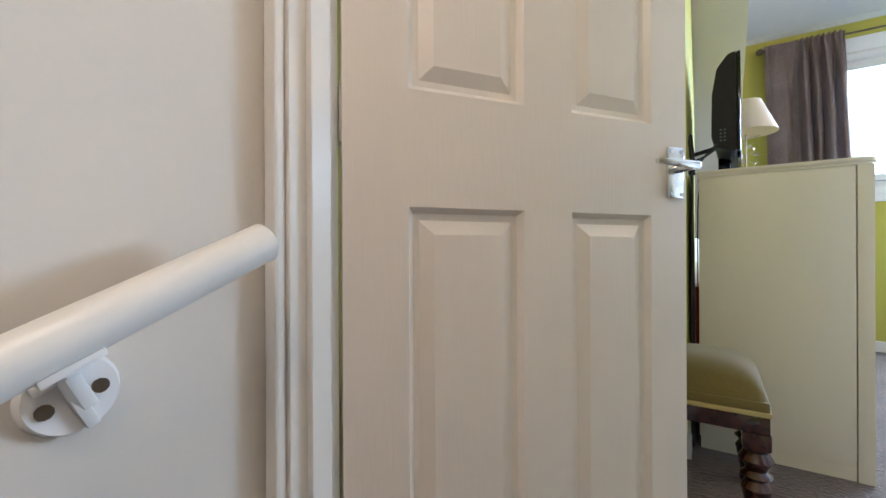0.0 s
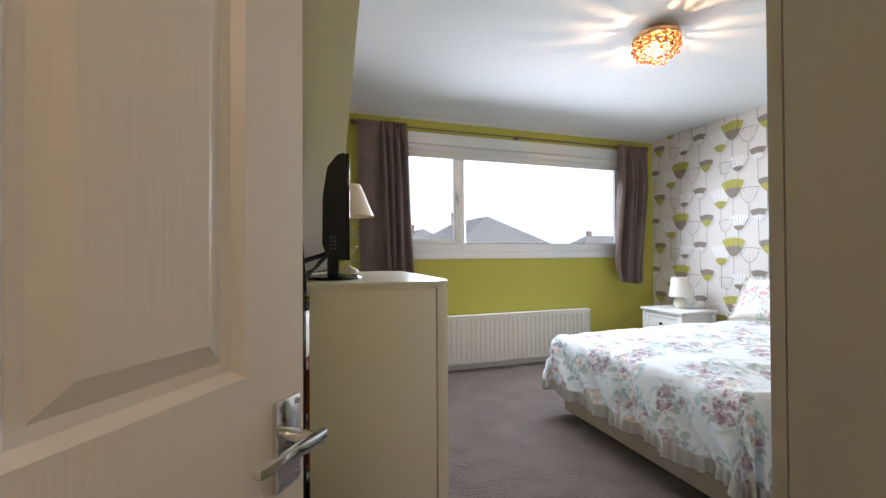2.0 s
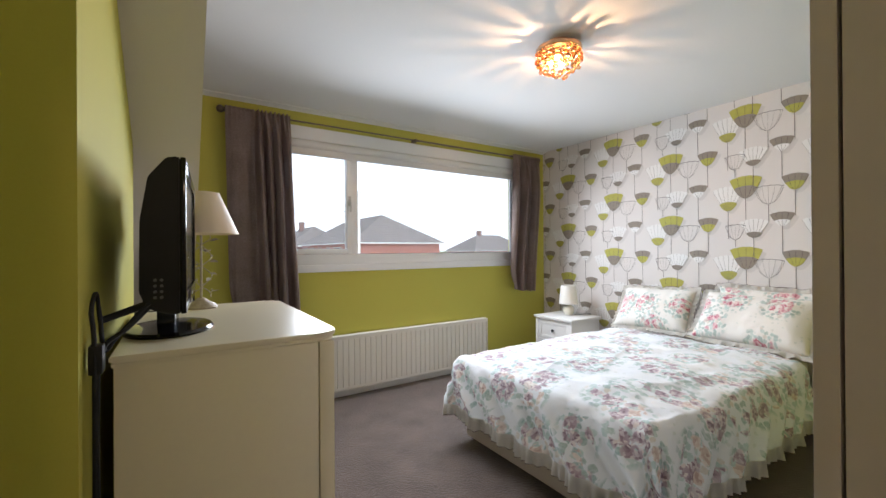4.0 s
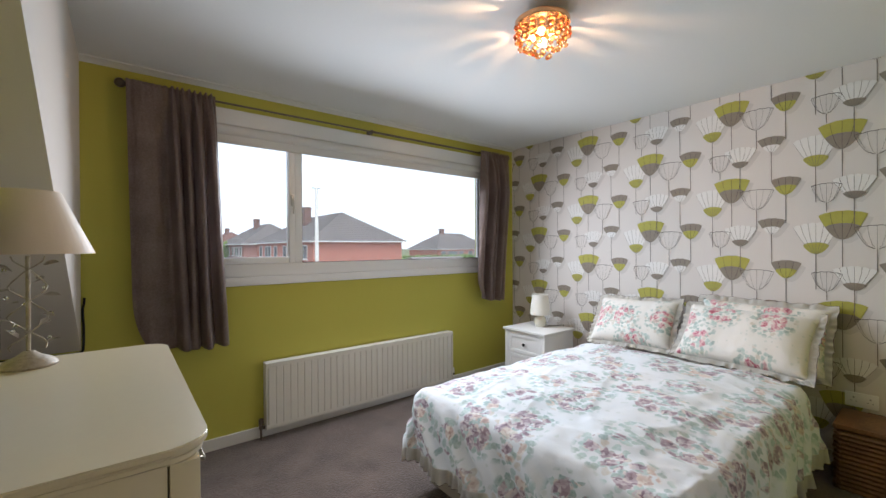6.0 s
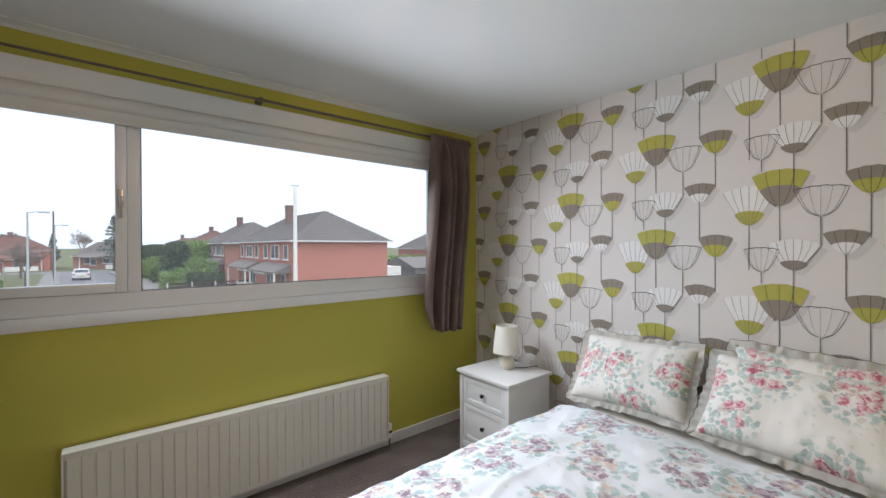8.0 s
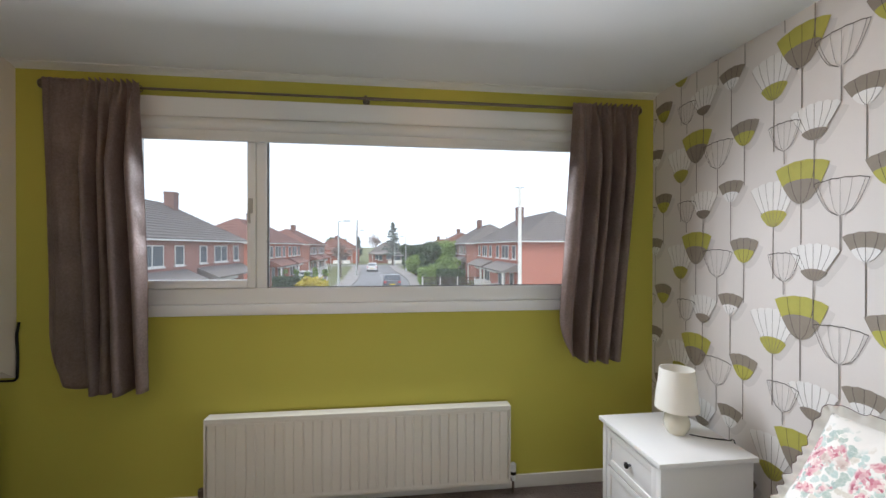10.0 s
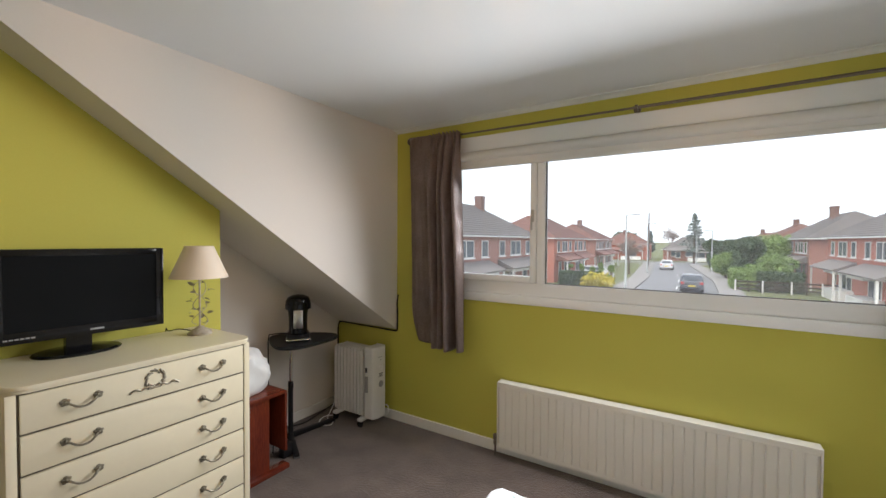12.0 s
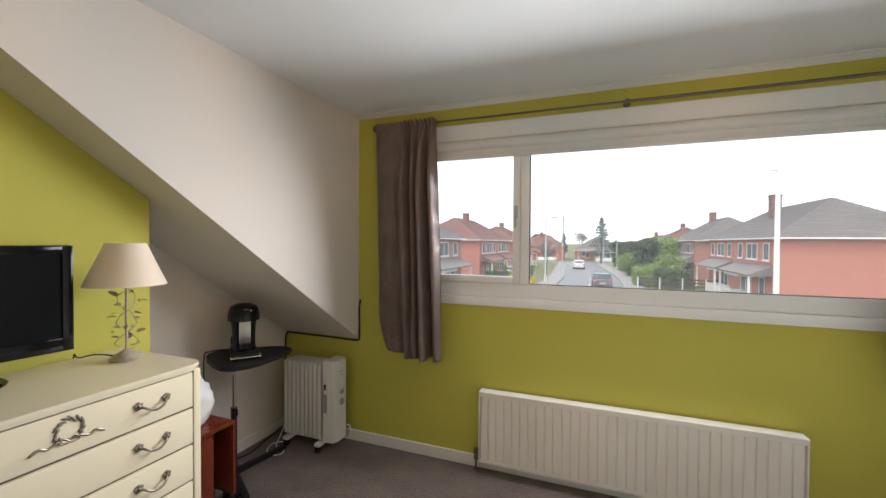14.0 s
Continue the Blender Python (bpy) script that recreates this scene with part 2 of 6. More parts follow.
    pale_col = ramp(tone, [(0.0, (0.36, 0.21, 0.19)), (0.4, (0.56, 0.42, 0.37)), (0.8, (0.72, 0.63, 0.58)), (1.0, (0.78, 0.74, 0.70))])
    rose_col = mixed(maths("GREATER_THAN", bloom_c[1], 0.80), rose_col, pale_col)
    # leaves round them
    lit = maths("MULTIPLY", near, 12.0, True)
    lit = maths("MULTIPLY", lit, maths("GREATER_THAN", leaf_c[0], 0.16))
    leaf_mask = maths("MULTIPLY", lit, maths("MULTIPLY", maths("SUBTRACT", maths("ADD", 0.42, maths("MULTIPLY", petal_c[2], 0.18)), leaf_d), 11.0, True))
    leaf_col = ramp(leaf_c[1], [(0.0, (0.13, 0.30, 0.27)), (0.3, (0.30, 0.48, 0.44)), (0.58, (0.20, 0.35, 0.29)), (0.76, (0.56, 0.50, 0.40)), (0.88, (0.40, 0.54, 0.50))], True)
    vein = maths("MULTIPLY", petal_d, 0.5)
    leaf_col = mixed(vein, leaf_col, ground)
    # faint stray sprays between the bunches
    stray = maths("MULTIPLY", maths("GREATER_THAN", leaf_c[2], 0.86), maths("MULTIPLY", maths("SUBTRACT", 0.30, leaf_d), 9.0, True))
    base = mixed(maths("MULTIPLY", stray, 0.35), ground, (0.48, 0.55, 0.50))
    col = mixed(maths("MULTIPLY", leaf_mask, 0.82 * soft), base, leaf_col)
    col = mixed(maths("MULTIPLY", rose_mask, soft), col, rose_col)
    t.links.new(col, b.inputs["Base Color"])
    weave = node("ShaderNodeTexNoise", Scale=7.0, Detail=5.0)
    t.links.new(uv, weave.inputs["Vector"])
    bp = t.nodes.new("ShaderNodeBump")
    bp.inputs["Strength"].default_value = 0.35
    bp.inputs["Distance"].default_value = 0.03
    t.links.new(weave.outputs[0], bp.inputs["Height"])
    t.links.new(bp.outputs[0], b.inputs["Normal"])
    return m


MAUVE = [(0.0, (0.13, 0.07, 0.11)), (0.32, (0.24, 0.14, 0.19)), (0.58, (0.38, 0.275, 0.33)), (0.85, (0.56, 0.49, 0.53)), (1.0, (0.72, 0.64, 0.62))]
CRIMSON = [(0.0, (0.30, 0.03, 0.07)), (0.30, (0.50, 0.08, 0.15)), (0.55, (0.64, 0.27, 0.32)), (0.80, (0.74, 0.48, 0.48)), (1.0, (0.80, 0.68, 0.64))]
M_DUVET = floral("rose_print_cotton", (0.74, 0.775, 0.81), 3.9, 15.0, 0.50, MAUVE)
M_PILLOW = floral("rose_print_pillow_cotton", (0.82, 0.795, 0.75), 3.1, 21.0, 0.39, CRIMSON)


# ---- building tools ----
def box(bm, x0, y0, z0, x1, y1, z1, bevel=0.0):
    made = bmesh.ops.create_cube(bm, size=1.0)["verts"]
    for v in made:
        v.co = Vector((x0 + (v.co.x + 0.5) * (x1 - x0), y0 + (v.co.y + 0.5) * (y1 - y0), z0 + (v.co.z + 0.5) * (z1 - z0)))
    if bevel:
        edges = list({e for v in made for e in v.link_edges})
        bmesh.ops.bevel(bm, geom=edges, offset=bevel, segments=2, profile=0.6, affect="EDGES")
    return bm


def boxes(*rows, bevel=0.0):
    bm = bmesh.new()
    for r in rows:
        box(bm, *r, bevel=bevel)
    return bm


def rod(bm, a, b, r0, r1=None, n=12, caps=True):
    a, b = Vector(a), Vector(b)
    turn = (b - a).to_track_quat("Z", "Y").to_matrix().to_4x4()
    bmesh.ops.create_cone(bm, cap_ends=caps, segments=n, radius1=r0, radius2=r0 if r1 is None else r1, depth=(b - a).length,
                          matrix=Matrix.Translation((a + b) / 2) @ turn)
    return bm


def lathe(bm, profile, centre=(0, 0, 0), n=24, close=True):
    """A turned shape: rows of radius and height about the z axis."""
    c = Vector(centre)
    rings = [[bm.verts.new(c + Vector((r * math.cos(2 * math.pi * k / n), r * math.sin(2 * math.pi * k / n), z))) for k in range(n)] for r, z in profile]
    for lo, hi in zip(rings, rings[1:]):
        for k in range(n):
            bm.faces.new((lo[k], lo[(k + 1) % n], hi[(k + 1) % n], hi[k]))
    if close:
        bm.faces.new(rings[0][::-1])
        bm.faces.new(rings[-1])
    return bm


def slab(bm, outline, z0, z1):
    """An upright prism over a flat outline of (x, y)."""
    lo = [bm.verts.new((x, y, z0)) for x, y in outline]
    hi = [bm.verts.new((x, y, z1)) for x, y in outline]
    bm.faces.new(lo[::-1]), bm.faces.new(hi)
    for k in range(len(lo)):
        j = (k + 1) % len(lo)
        bm.faces.new((lo[k], lo[j], hi[j], hi[k]))
    return bm


def prism(bm, outline, axis, a, b):
    """A prism over an outline in the two other axes, from a to b along the axis."""
    def at(u, v, w):
        return {"x": (w, u, v), "y": (u, w, v), "z": (u, v, w)}[axis]
    lo = [bm.verts.new(at(u, v, a)) for u, v in outline]
    hi = [bm.verts.new(at(u, v, b)) for u, v in outline]
    bm.faces.new(lo[::-1]), bm.faces.new(hi)
    for k in range(len(lo)):
        j = (k + 1) % len(lo)
        bm.faces.new((lo[k], lo[j], hi[j], hi[k]))
    bmesh.ops.recalc_face_normals(bm, faces=bm.faces)
    return bm


def tube(bm, points, r, n=8):
    """A round cable or wire along points."""
    pts = [Vector(p) for p in points]
    rings = []
    for k, p in enumerate(pts):
        d = (pts[min(k + 1, len(pts) - 1)] - pts[max(k - 1, 0)]).normalized()
        q = d.to_track_quat("Z", "Y")
        rings.append([bm.verts.new(p + q @ Vector((r * math.cos(2 * math.pi * j / n), r * math.sin(2 * math.pi * j / n), 0))) for j in range(n)])
    for lo, hi in zip(rings, rings[1:]):
        off = min(range(n), key=lambda o: (hi[o].co - lo[0].co).length)
        for j in range(n):
            bm.faces.new((lo[j], lo[(j + 1) % n], hi[(j + 1 + off) % n], hi[(j + off) % n]))
    bm.faces.new(rings[0][::-1]), bm.faces.new(rings[-1])
    return bm


def smooth_path(points, steps=6):
    """Points along a soft curve through the given ones."""
    p = [Vector(q) for q in points]
    p = [p[0]] + p + [p[-1]]
    out = []
    for k in range(1, len(p) - 2):
        for s in range(steps):
            t = s / steps
            out.append(0.5 * (2 * p[k] + (p[k + 1] - p[k - 1]) * t + (2 * p[k - 1] - 5 * p[k] + 4 * p[k + 1] - p[k + 2]) * t * t
                              + (3 * p[k] - p[k - 1] - 3 * p[k + 1] + p[k + 2]) * t ** 3))
    return out + [p[-2]]


def mesh_of(name, bm, mats, smooth=None):
    bmesh.ops.recalc_face_normals(bm, faces=bm.faces)
    me = bpy.data.meshes.new(name)
    bm.to_mesh(me)
    bm.free()
    for m in (mats if isinstance(mats, (list, tuple)) else [mats]):
        me.materials.append(m)
    if smooth is not None:
        me.polygons.foreach_set("use_smooth", [True] * len(me.polygons))
        me.set_sharp_from_angle(angle=radians(smooth))
    return me


def part(name, bm, mat, parent, label="", smooth=35, at=None):
    """Links a bmesh as one mesh object under a thing or a part."""
    ob = new(name, mesh_of(name, bm, mat, smooth))
    ob.parent = parent
    if at is not None:
        ob.matrix_local = at
    return tagged(ob, label) if label else ob


def thing(name, label, category, group="", m=None, kind=""):
    ob = new(name)
    ob.empty_display_size = 0.1
    if m is not None:
        ob.matrix_world = m
    return tagged(ob, label, category, group, kind)


def setting(name, bm, mat, label, category, smooth=None):
    ob = new(name, mesh_of(name, bm, mat, smooth))
    return tagged(ob, label, category, kind="structure")


# ---- the room: its planes ----
XR, YW, ZC = 4.433, 4.75, 2.585         # papered wall, window wall, ceiling
XG, XC, XN = 0.335, 0.582, -0.155       # green wall, dormer cheek, recess wall
YD, YP, YE = 0.79, 2.15, 3.30           # door wall, pier face, end of the green wall
XS = -0.12                              # stair and nook wall
SLOPE = 0.675


def roof_z(y):
    return 0.82 + SLOPE * (YW - y)


YT = YW - (ZC - 0.82) / SLOPE           # where the slope meets the ceiling

setting("floor", boxes((XN - 0.1, YD - 0.09, -0.2, XR + 0.1, YW + 0.1, 0.0)), M_CARPET, "mauve brown cut pile carpet, lightly trodden", "floor")
setting("ceiling", boxes((XC, YD - 0.09, ZC, XR + 0.1, YW + 0.1, ZC + 0.12), (XN - 0.1, YD - 0.09, ZC, XC, YT, ZC + 0.12)), M_CEIL,
        "white painted flat plaster ceiling", "ceiling")
WX0, WX1, WZ0, WZ1 = 1.10, 3.97, 1.15, 2.44
setting("wall_north", boxes((XN - 0.1, YW, 0, WX0, YW + 0.16, ZC), (WX1, YW, 0, XR + 0.1, YW + 0.16, ZC),
                            (WX0, YW, 0, WX1, YW + 0.16, WZ0), (WX0, YW, WZ1, WX1, YW + 0.16, ZC)), M_GREEN,
        "lime green painted plaster window wall", "wall")
wall_east = setting("wall_east", boxes((XR, YD - 0.09, 0, XR + 0.12, YW, ZC)), M_PAPER, "pale papered wall with printed seed head flowers", "wall")
setting("wall_west", boxes((XG - 0.1, YP, 0, XG, YE, ZC)), M_GREEN, "lime green painted wall behind the chest of drawers", "wall")
setting("wall_pier", boxes((XS, YP, 0, XG - 0.1, YP + 0.1, ZC)), M_GREEN, "lime green painted return beside the door", "wall")
setting("wall_recess", boxes((XN - 0.1, YE - 0.1, 0, XN, YW, 1.9), (XN, YE - 0.1, 0, XG - 0.1, YE - 0.004, 1.9)), M_WHITEWALL, "white painted low wall under the roof slope", "wall")
setting("wall_nook", boxes((XS - 0.1, YD, 0, XS, YP + 0.1, ZC)), M_GREEN, "green wall behind the open door", "wall")
bm = bmesh.new()
prism(bm, [(YW, roof_z(YW)), (YT, ZC), (YT, ZC + 0.1), (YW, roof_z(YW) + 0.1)], "x", XN - 0.1, XC - 0.012)
setting("ceiling_slope", bm, M_WHITEWALL, "white painted sloping roof underside", "ceiling")
bm = bmesh.new()
prism(bm, [(YW, roof_z(YW)), (YT, ZC), (YW, ZC)], "x", XC - 0.012, XC)
setting("wall_cheek", bm, M_WHITEWALL, "white painted triangular dormer cheek", "wall")
DX0, DX1, DH = -0.083, 0.70, 2.02
EX0, EX1 = 2.09, 2.91
setting("wall_south", boxes((XN - 0.1, YD - 0.09, 0, DX0 - 0.03, YD, ZC), (DX0 - 0.03, YD - 0.09, DH + 0.03, DX1 + 0.03, YD, ZC), (DX1 + 0.03, YD - 0.09, 0, EX0, YD, ZC),
                            (EX0, YD - 0.09, DH, EX1, YD, ZC), (EX1, YD - 0.09, 0, XR, YD, ZC)), M_GREEN, "green painted door wall", "wall")
setting("wall_cupboard", boxes((EX0 - 0.1, YD - 0.79, 0, EX0, YD - 0.09, ZC), (EX1, YD - 0.79, 0, EX1 + 0.1, YD - 0.09, ZC), (EX0 - 0.1, YD - 0.89, 0, EX1 + 0.1, YD - 0.79, ZC),
                               (EX0 - 0.1, YD - 0.89, ZC, EX1 + 0.1, YD - 0.09, ZC + 0.1), (EX0, YD - 0.79, -0.1, EX1, YD - 0.09, 0)),
        M_WHITEWALL, "plain white walls of the built in cupboard", "wall")
LX1, LY0 = 0.86, -1.3
setting("wall_stair", boxes((XS - 0.1, LY0, -1.8, XS, YD - 0.09, 2.5), (LX1, LY0, -1.8, LX1 + 0.1, YD - 0.09, 2.5), (XS - 0.1, LY0 - 0.1, -1.8, LX1 + 0.1, LY0, 2.5)),
        M_STAIRWALL, "off white painted stair walls", "wall")
setting("ceiling_stair", boxes((XS - 0.1, LY0 - 0.1, 2.5, LX1 + 0.1, YD - 0.09, 2.6)), M_CEIL, "white ceiling over the stairs", "ceiling")
setting("stairs", boxes(*[(XS, 0.70 - 0.22 * (k + 1), -1.8, LX1, 0.70 - 0.22 * k, -0.19 * (k + 1)) for k in range(8)], bevel=0.006), M_CARPET,
        "carpeted staircase that climbs to the bedroom door", "stairs")

# door linings, stops and architraves
def lining(name, x0, x1, y0, y1, h, stop=True):
    rows = [(x0 - 0.03, y0, 0, x0, y1, h), (x1, y0, 0, x1 + 0.03, y1, h), (x0 - 0.03, y0, h, x1 + 0.03, y1, h + 0.03)]
    if stop:
        rows += [(x0, y1 - 0.062, 0, x0 + 0.013, y1 - 0.027, h - 0.013), (x1 - 0.013, y1 - 0.062, 0, x1, y1 - 0.027, h - 0.013), (x0, y1 - 0.062, h - 0.013, x1, y1 - 0.027, h)]
    setting(name, boxes(*rows, bevel=0.002), M_GLOSS, "white gloss painted door lining with stop bead", "door frame")


lining("trim_lining", DX0, DX1, YD - 0.09, YD, DH)
lining("trim_lining_cupboard", EX0 + 0.03, EX1 - 0.03, YD - 0.088, YD + 0.002, DH - 0.03)
bm = boxes((XS + 0.004, YD - 0.108, -0.19, DX0 - 0.006, YD - 0.091, DH + 0.07), (DX1 + 0.006, YD - 0.108, -0.19, DX1 + 0.066, YD - 0.091, DH + 0.07),
           (DX0 - 0.006, YD - 0.108, DH + 0.006, DX1 + 0.006, YD - 0.091, DH + 0.07), bevel=0.004)
setting("trim_architrave", bm, M_GLOSS, "white gloss painted architrave round the door", "door frame")


def skirting(name, x0, y0, x1, y1, label="white painted skirting board"):
    bm = bmesh.new()
    box(bm, x0, y0, 0, x1, y1, 0.082, 0.003)
    setting(name, bm, M_GLOSS, label, "skirting")


T = 0.016
skirting("baseboard_north", XN + T, YW - T, XR - T, YW)
skirting("baseboard_east", XR - T, YD, XR, YW)
skirting("baseboard_west", XG, YP - T, XG + T, YE)
skirting("baseboard_recess", XN, YE, XN + T, YW)
skirting("baseboard_pier", XS, YP - T, XG, YP)
skirting("baseboard_south", DX1 + 0.04, YD, EX0 - 0.04, YD + T)
skirting("baseboard_south_b", EX1 + 0.04, YD, XR - T, YD + T)
bm = bmesh.new()
prism(bm, [(YW, ZC), (YW - 0.060, ZC), (YW - 0.060, ZC - 0.007), (YW - 0.040, ZC - 0.009), (YW - 0.022, ZC - 0.014), (YW - 0.010, ZC - 0.022), (YW, ZC - 0.026)], "x", XC, XR)
setting("trim_cove", bm, M_CEIL, "shallow painted cove between wall and ceiling", "trim")

# ---- window ----
window = thing("window_1", "long white plastic window with one opening light", "window", kind="structure")
bm = boxes((WX0, YW + 0.012, WZ0 + 0.065, WX0 + 0.06, YW + 0.085, 2.32), (WX1 - 0.06, YW + 0.012, WZ0 + 0.065, WX1, YW + 0.085, 2.32), (WX0 + 0.06, YW + 0.012, WZ0 + 0.065, WX1 - 0.06, YW + 0.085, 1.31),
           (WX0 + 0.06, YW + 0.012, 2.26, WX1 - 0.06, YW + 0.085, 2.32), (1.864, YW + 0.012, 1.31, 1.922, YW + 0.085, 2.26), bevel=0.006)
part("window_frame", bm, M_UPVC, window)
part("window_sill", boxes((WX0 - 0.02, YW - 0.012, WZ0, WX1 + 0.02, YW + 0.14, WZ0 + 0.064), bevel=0.005), M_UPVC, window)
sx0, sx1, sz0, sz1 = WX0 + 0.062, 1.862, 1.312, 2.258
sash = part("sash", boxes((sx0, YW + 0.002, sz0, sx0 + 0.048, YW + 0.07, sz1), (sx1 - 0.048, YW + 0.002, sz0, sx1, YW + 0.07, sz1),
                          (sx0 + 0.048, YW + 0.002, sz0, sx1 - 0.048, YW + 0.07, sz0 + 0.048), (sx0 + 0.048, YW + 0.002, sz1 - 0.048, sx1 - 0.048, YW + 0.07, sz1), bevel=0.006), M_UPVC, window)
bm = boxes((1.826, YW - 0.016, 1.76, 1.848, YW + 0.002, 1.85), bevel=0.004)
rod(bm, (1.837, YW - 0.028, 1.80), (1.837, YW - 0.012, 1.80), 0.009)
tube(bm, smooth_path([(1.837, YW - 0.03, 1.815), (1.837, YW - 0.034, 1.77), (1.838, YW - 0.03, 1.70)]), 0.007)
part("window_handle", bm, M_STEEL, sash, "grey metal lever handle")
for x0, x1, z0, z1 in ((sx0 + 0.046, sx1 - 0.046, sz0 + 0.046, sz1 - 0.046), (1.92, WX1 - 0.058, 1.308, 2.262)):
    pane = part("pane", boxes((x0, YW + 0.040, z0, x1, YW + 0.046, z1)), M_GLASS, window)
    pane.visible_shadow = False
part("gasket", boxes((1.922, YW + 0.030, 1.31, 1.928, YW + 0.052, 2.26), (WX1 - 0.066, YW + 0.030, 1.31, WX1 - 0.06, YW + 0.052, 2.26), (1.928, YW + 0.030, 1.31, WX1 - 0.066, YW + 0.052, 1.315)), M_RUBBER, window)
setting("trim_window_head", boxes((WX0 - 0.02, YW - 0.008, 2.325, WX1 + 0.02, YW + 0.10, WZ1), bevel=0.006), M_UPVC, "white boxed window head", "trim")

blind = thing("roller_blind", "white roller blind wound up under the window head", "blind")
bm = bmesh.new()
rod(bm, (WX0 + 0.03, YW - 0.005, 2.286), (WX1 - 0.03, YW - 0.005, 2.286), 0.0385, n=24)
part("roll", bm, M_BLIND, blind)
part("bottom_bar", boxes((WX0 + 0.04, YW - 0.022, 2.185, WX1 - 0.04, YW - 0.004, 2.212), bevel=0.004), M_BLIND, blind)
part("cloth", boxes((WX0 + 0.04, YW - 0.014, 2.21, WX1 - 0.04, YW - 0.012, 2.275)), M_BLIND, blind)
for x in (WX0 + 0.012, WX1 - 0.03):
    part("bracket", boxes((x, YW - 0.03, 2.24, x + 0.018, YW + 0.01, 2.322), bevel=0.003), M_UPVC, blind)

# ---- curtains ----
pole = thing("curtain_pole", "thin brushed steel curtain pole with ball ends", "curtain pole")
PY, PZ = 4.688, 2.457
bm = bmesh.new()
rod(bm, (0.79, PY, PZ), (2.55, PY, PZ), 0.0075)
part("pole_inner", bm, M_BRONZE, pole)
bm = bmesh.new()
rod(bm, (2.50, PY, PZ), (4.26, PY, PZ), 0.0098)
part("pole_outer", bm, M_BRONZE, pole)
for x, s in ((0.773, -1), (4.278, 1)):
    bm = bmesh.new()
    bmesh.ops.create_uvsphere(bm, u_segments=16, v_segments=10, radius=0.029, matrix=Matrix.Translation((x, PY, PZ)))
    rod(bm, (x - s * 0.025, PY, PZ), (x - s * 0.045, PY, PZ), 0.018, 0.014)
    part("finial", bm, M_BRONZE, pole)
for x in (0.86, 2.518, 4.20):
    bm = bmesh.new()
    rod(bm, (x, YW, PZ - 0.002), (x, PY, PZ - 0.002), 0.007)
    rod(bm, (x, YW, PZ), (x, YW - 0.006, PZ), 0.022)
    rod(bm, (x - 0.008, PY, PZ), (x + 0.008, PY, PZ), 0.018)
    rod(bm, (x, PY, PZ - 0.016), (x, PY, PZ - 0.03), 0.006, 0.004)
    part("bracket", bm, M_BRONZE, pole)


def curtain(label, top, bottom, zs, tubes, pleats, seed, lift=0.0, turn_in=0.06):
    """A curtain gathered by its heading tape: top and bottom are its x range, zs the hem at either end, tubes the folds as (place, half width, depth)."""
    ob = thing("curtain", label, "curtain", "curtains at the window")
    nu, nv = 200, 64
    first = min(c - 2 * w for c, w, d in tubes if w < 0.08)
    bm = bmesh.new()
    grid = []
    for j in range(nv + 1):
        v = j / nv
        fall = min(1.0, max(0.0, (v - 0.02) / 0.25)) ** 0.7
        line = []
        for i in range(nu + 1):
            u = i / nu
            pl = min(1.0, max(0.15, (u - first) / 0.10))
            x = (top[0] + (top[1] - top[0]) * u) * (1 - v) + (bottom[0] + (bottom[1] - bottom[0]) * u) * v
            x += lift * math.sin(math.pi * v) * (1 - u)
            out, side = 0.0, 0.0
            for k, (c, w, d) in enumerate(tubes):
                c += 0.020 * math.sin(2.4 * v + 1.9 * k + seed) * v
                q = (u - c) / (w * (0.75 + 0.35 * v))
                bell = math.exp(-abs(q) ** 2.6)
                out += 1.3 * d * bell
                side += 0.35 * w * q * bell
            pleat = math.sin(6.2832 * (pleats * u + 0.3 * noise.noise(Vector((u * 9, seed, 0)))))
            gather = 0.012 * pleat * max(0.0, 1 - v / 0.16) * pl
            tape = math.exp(-((v - 0.035) / 0.028) ** 2)
            crease = 0.010 * noise.noise(Vector((u * 4 + seed, v * 3, 0.5))) + 0.004 * noise.noise(Vector((u * 20, v * 6 + seed, 2.5))) + 0.0018 * noise.noise(Vector((u * 40, v * 46, seed)))
            y = 4.684 - (0.035 + out) * fall - 0.045 * (1 - fall) - gather + crease + 0.012 * tape * pl
            x += side * fall * (bottom[1] - bottom[0])
            z = 2.476 * (1 - v) + (zs[0] + (zs[1] - zs[0]) * u) * v - 0.10 * out * v + 0.007 * pleat * max(0.0, 1 - v / 0.05) * pl
            low = max(0.0, (v - 0.80) / 0.20) ** 2 * math.exp(-u / 0.16)
            x += turn_in * low
            z += 0.045 * low
            line.append(bm.verts.new((x, min(y, 4.732), z)))
        grid.append(line)
    for j in range(nv):
        for i in range(nu):
            bm.faces.new((grid[j][i], grid[j][i + 1], grid[j + 1][i + 1], grid[j + 1][i]))
    bmesh.ops.solidify(bm, geom=bm.faces[:], thickness=0.004)
    part("cloth", bm, M_CURTAIN, ob, smooth=100)
    for k in range(7):
        x = top[0] + (top[1] - top[0]) * (0.04 + 0.153 * k)
        bm = bmesh.new()
        pts = [(x + 0.003 * math.sin(2 * a), PY + 0.018 * math.cos(a), PZ - 0.004 + 0.018 * math.sin(a)) for a in [2 * math.pi * q / 14 for q in range(15)]]
        tube(bm, pts, 0.0025, 6)
        part("ring", bm, M_BRONZE, ob)
    return ob


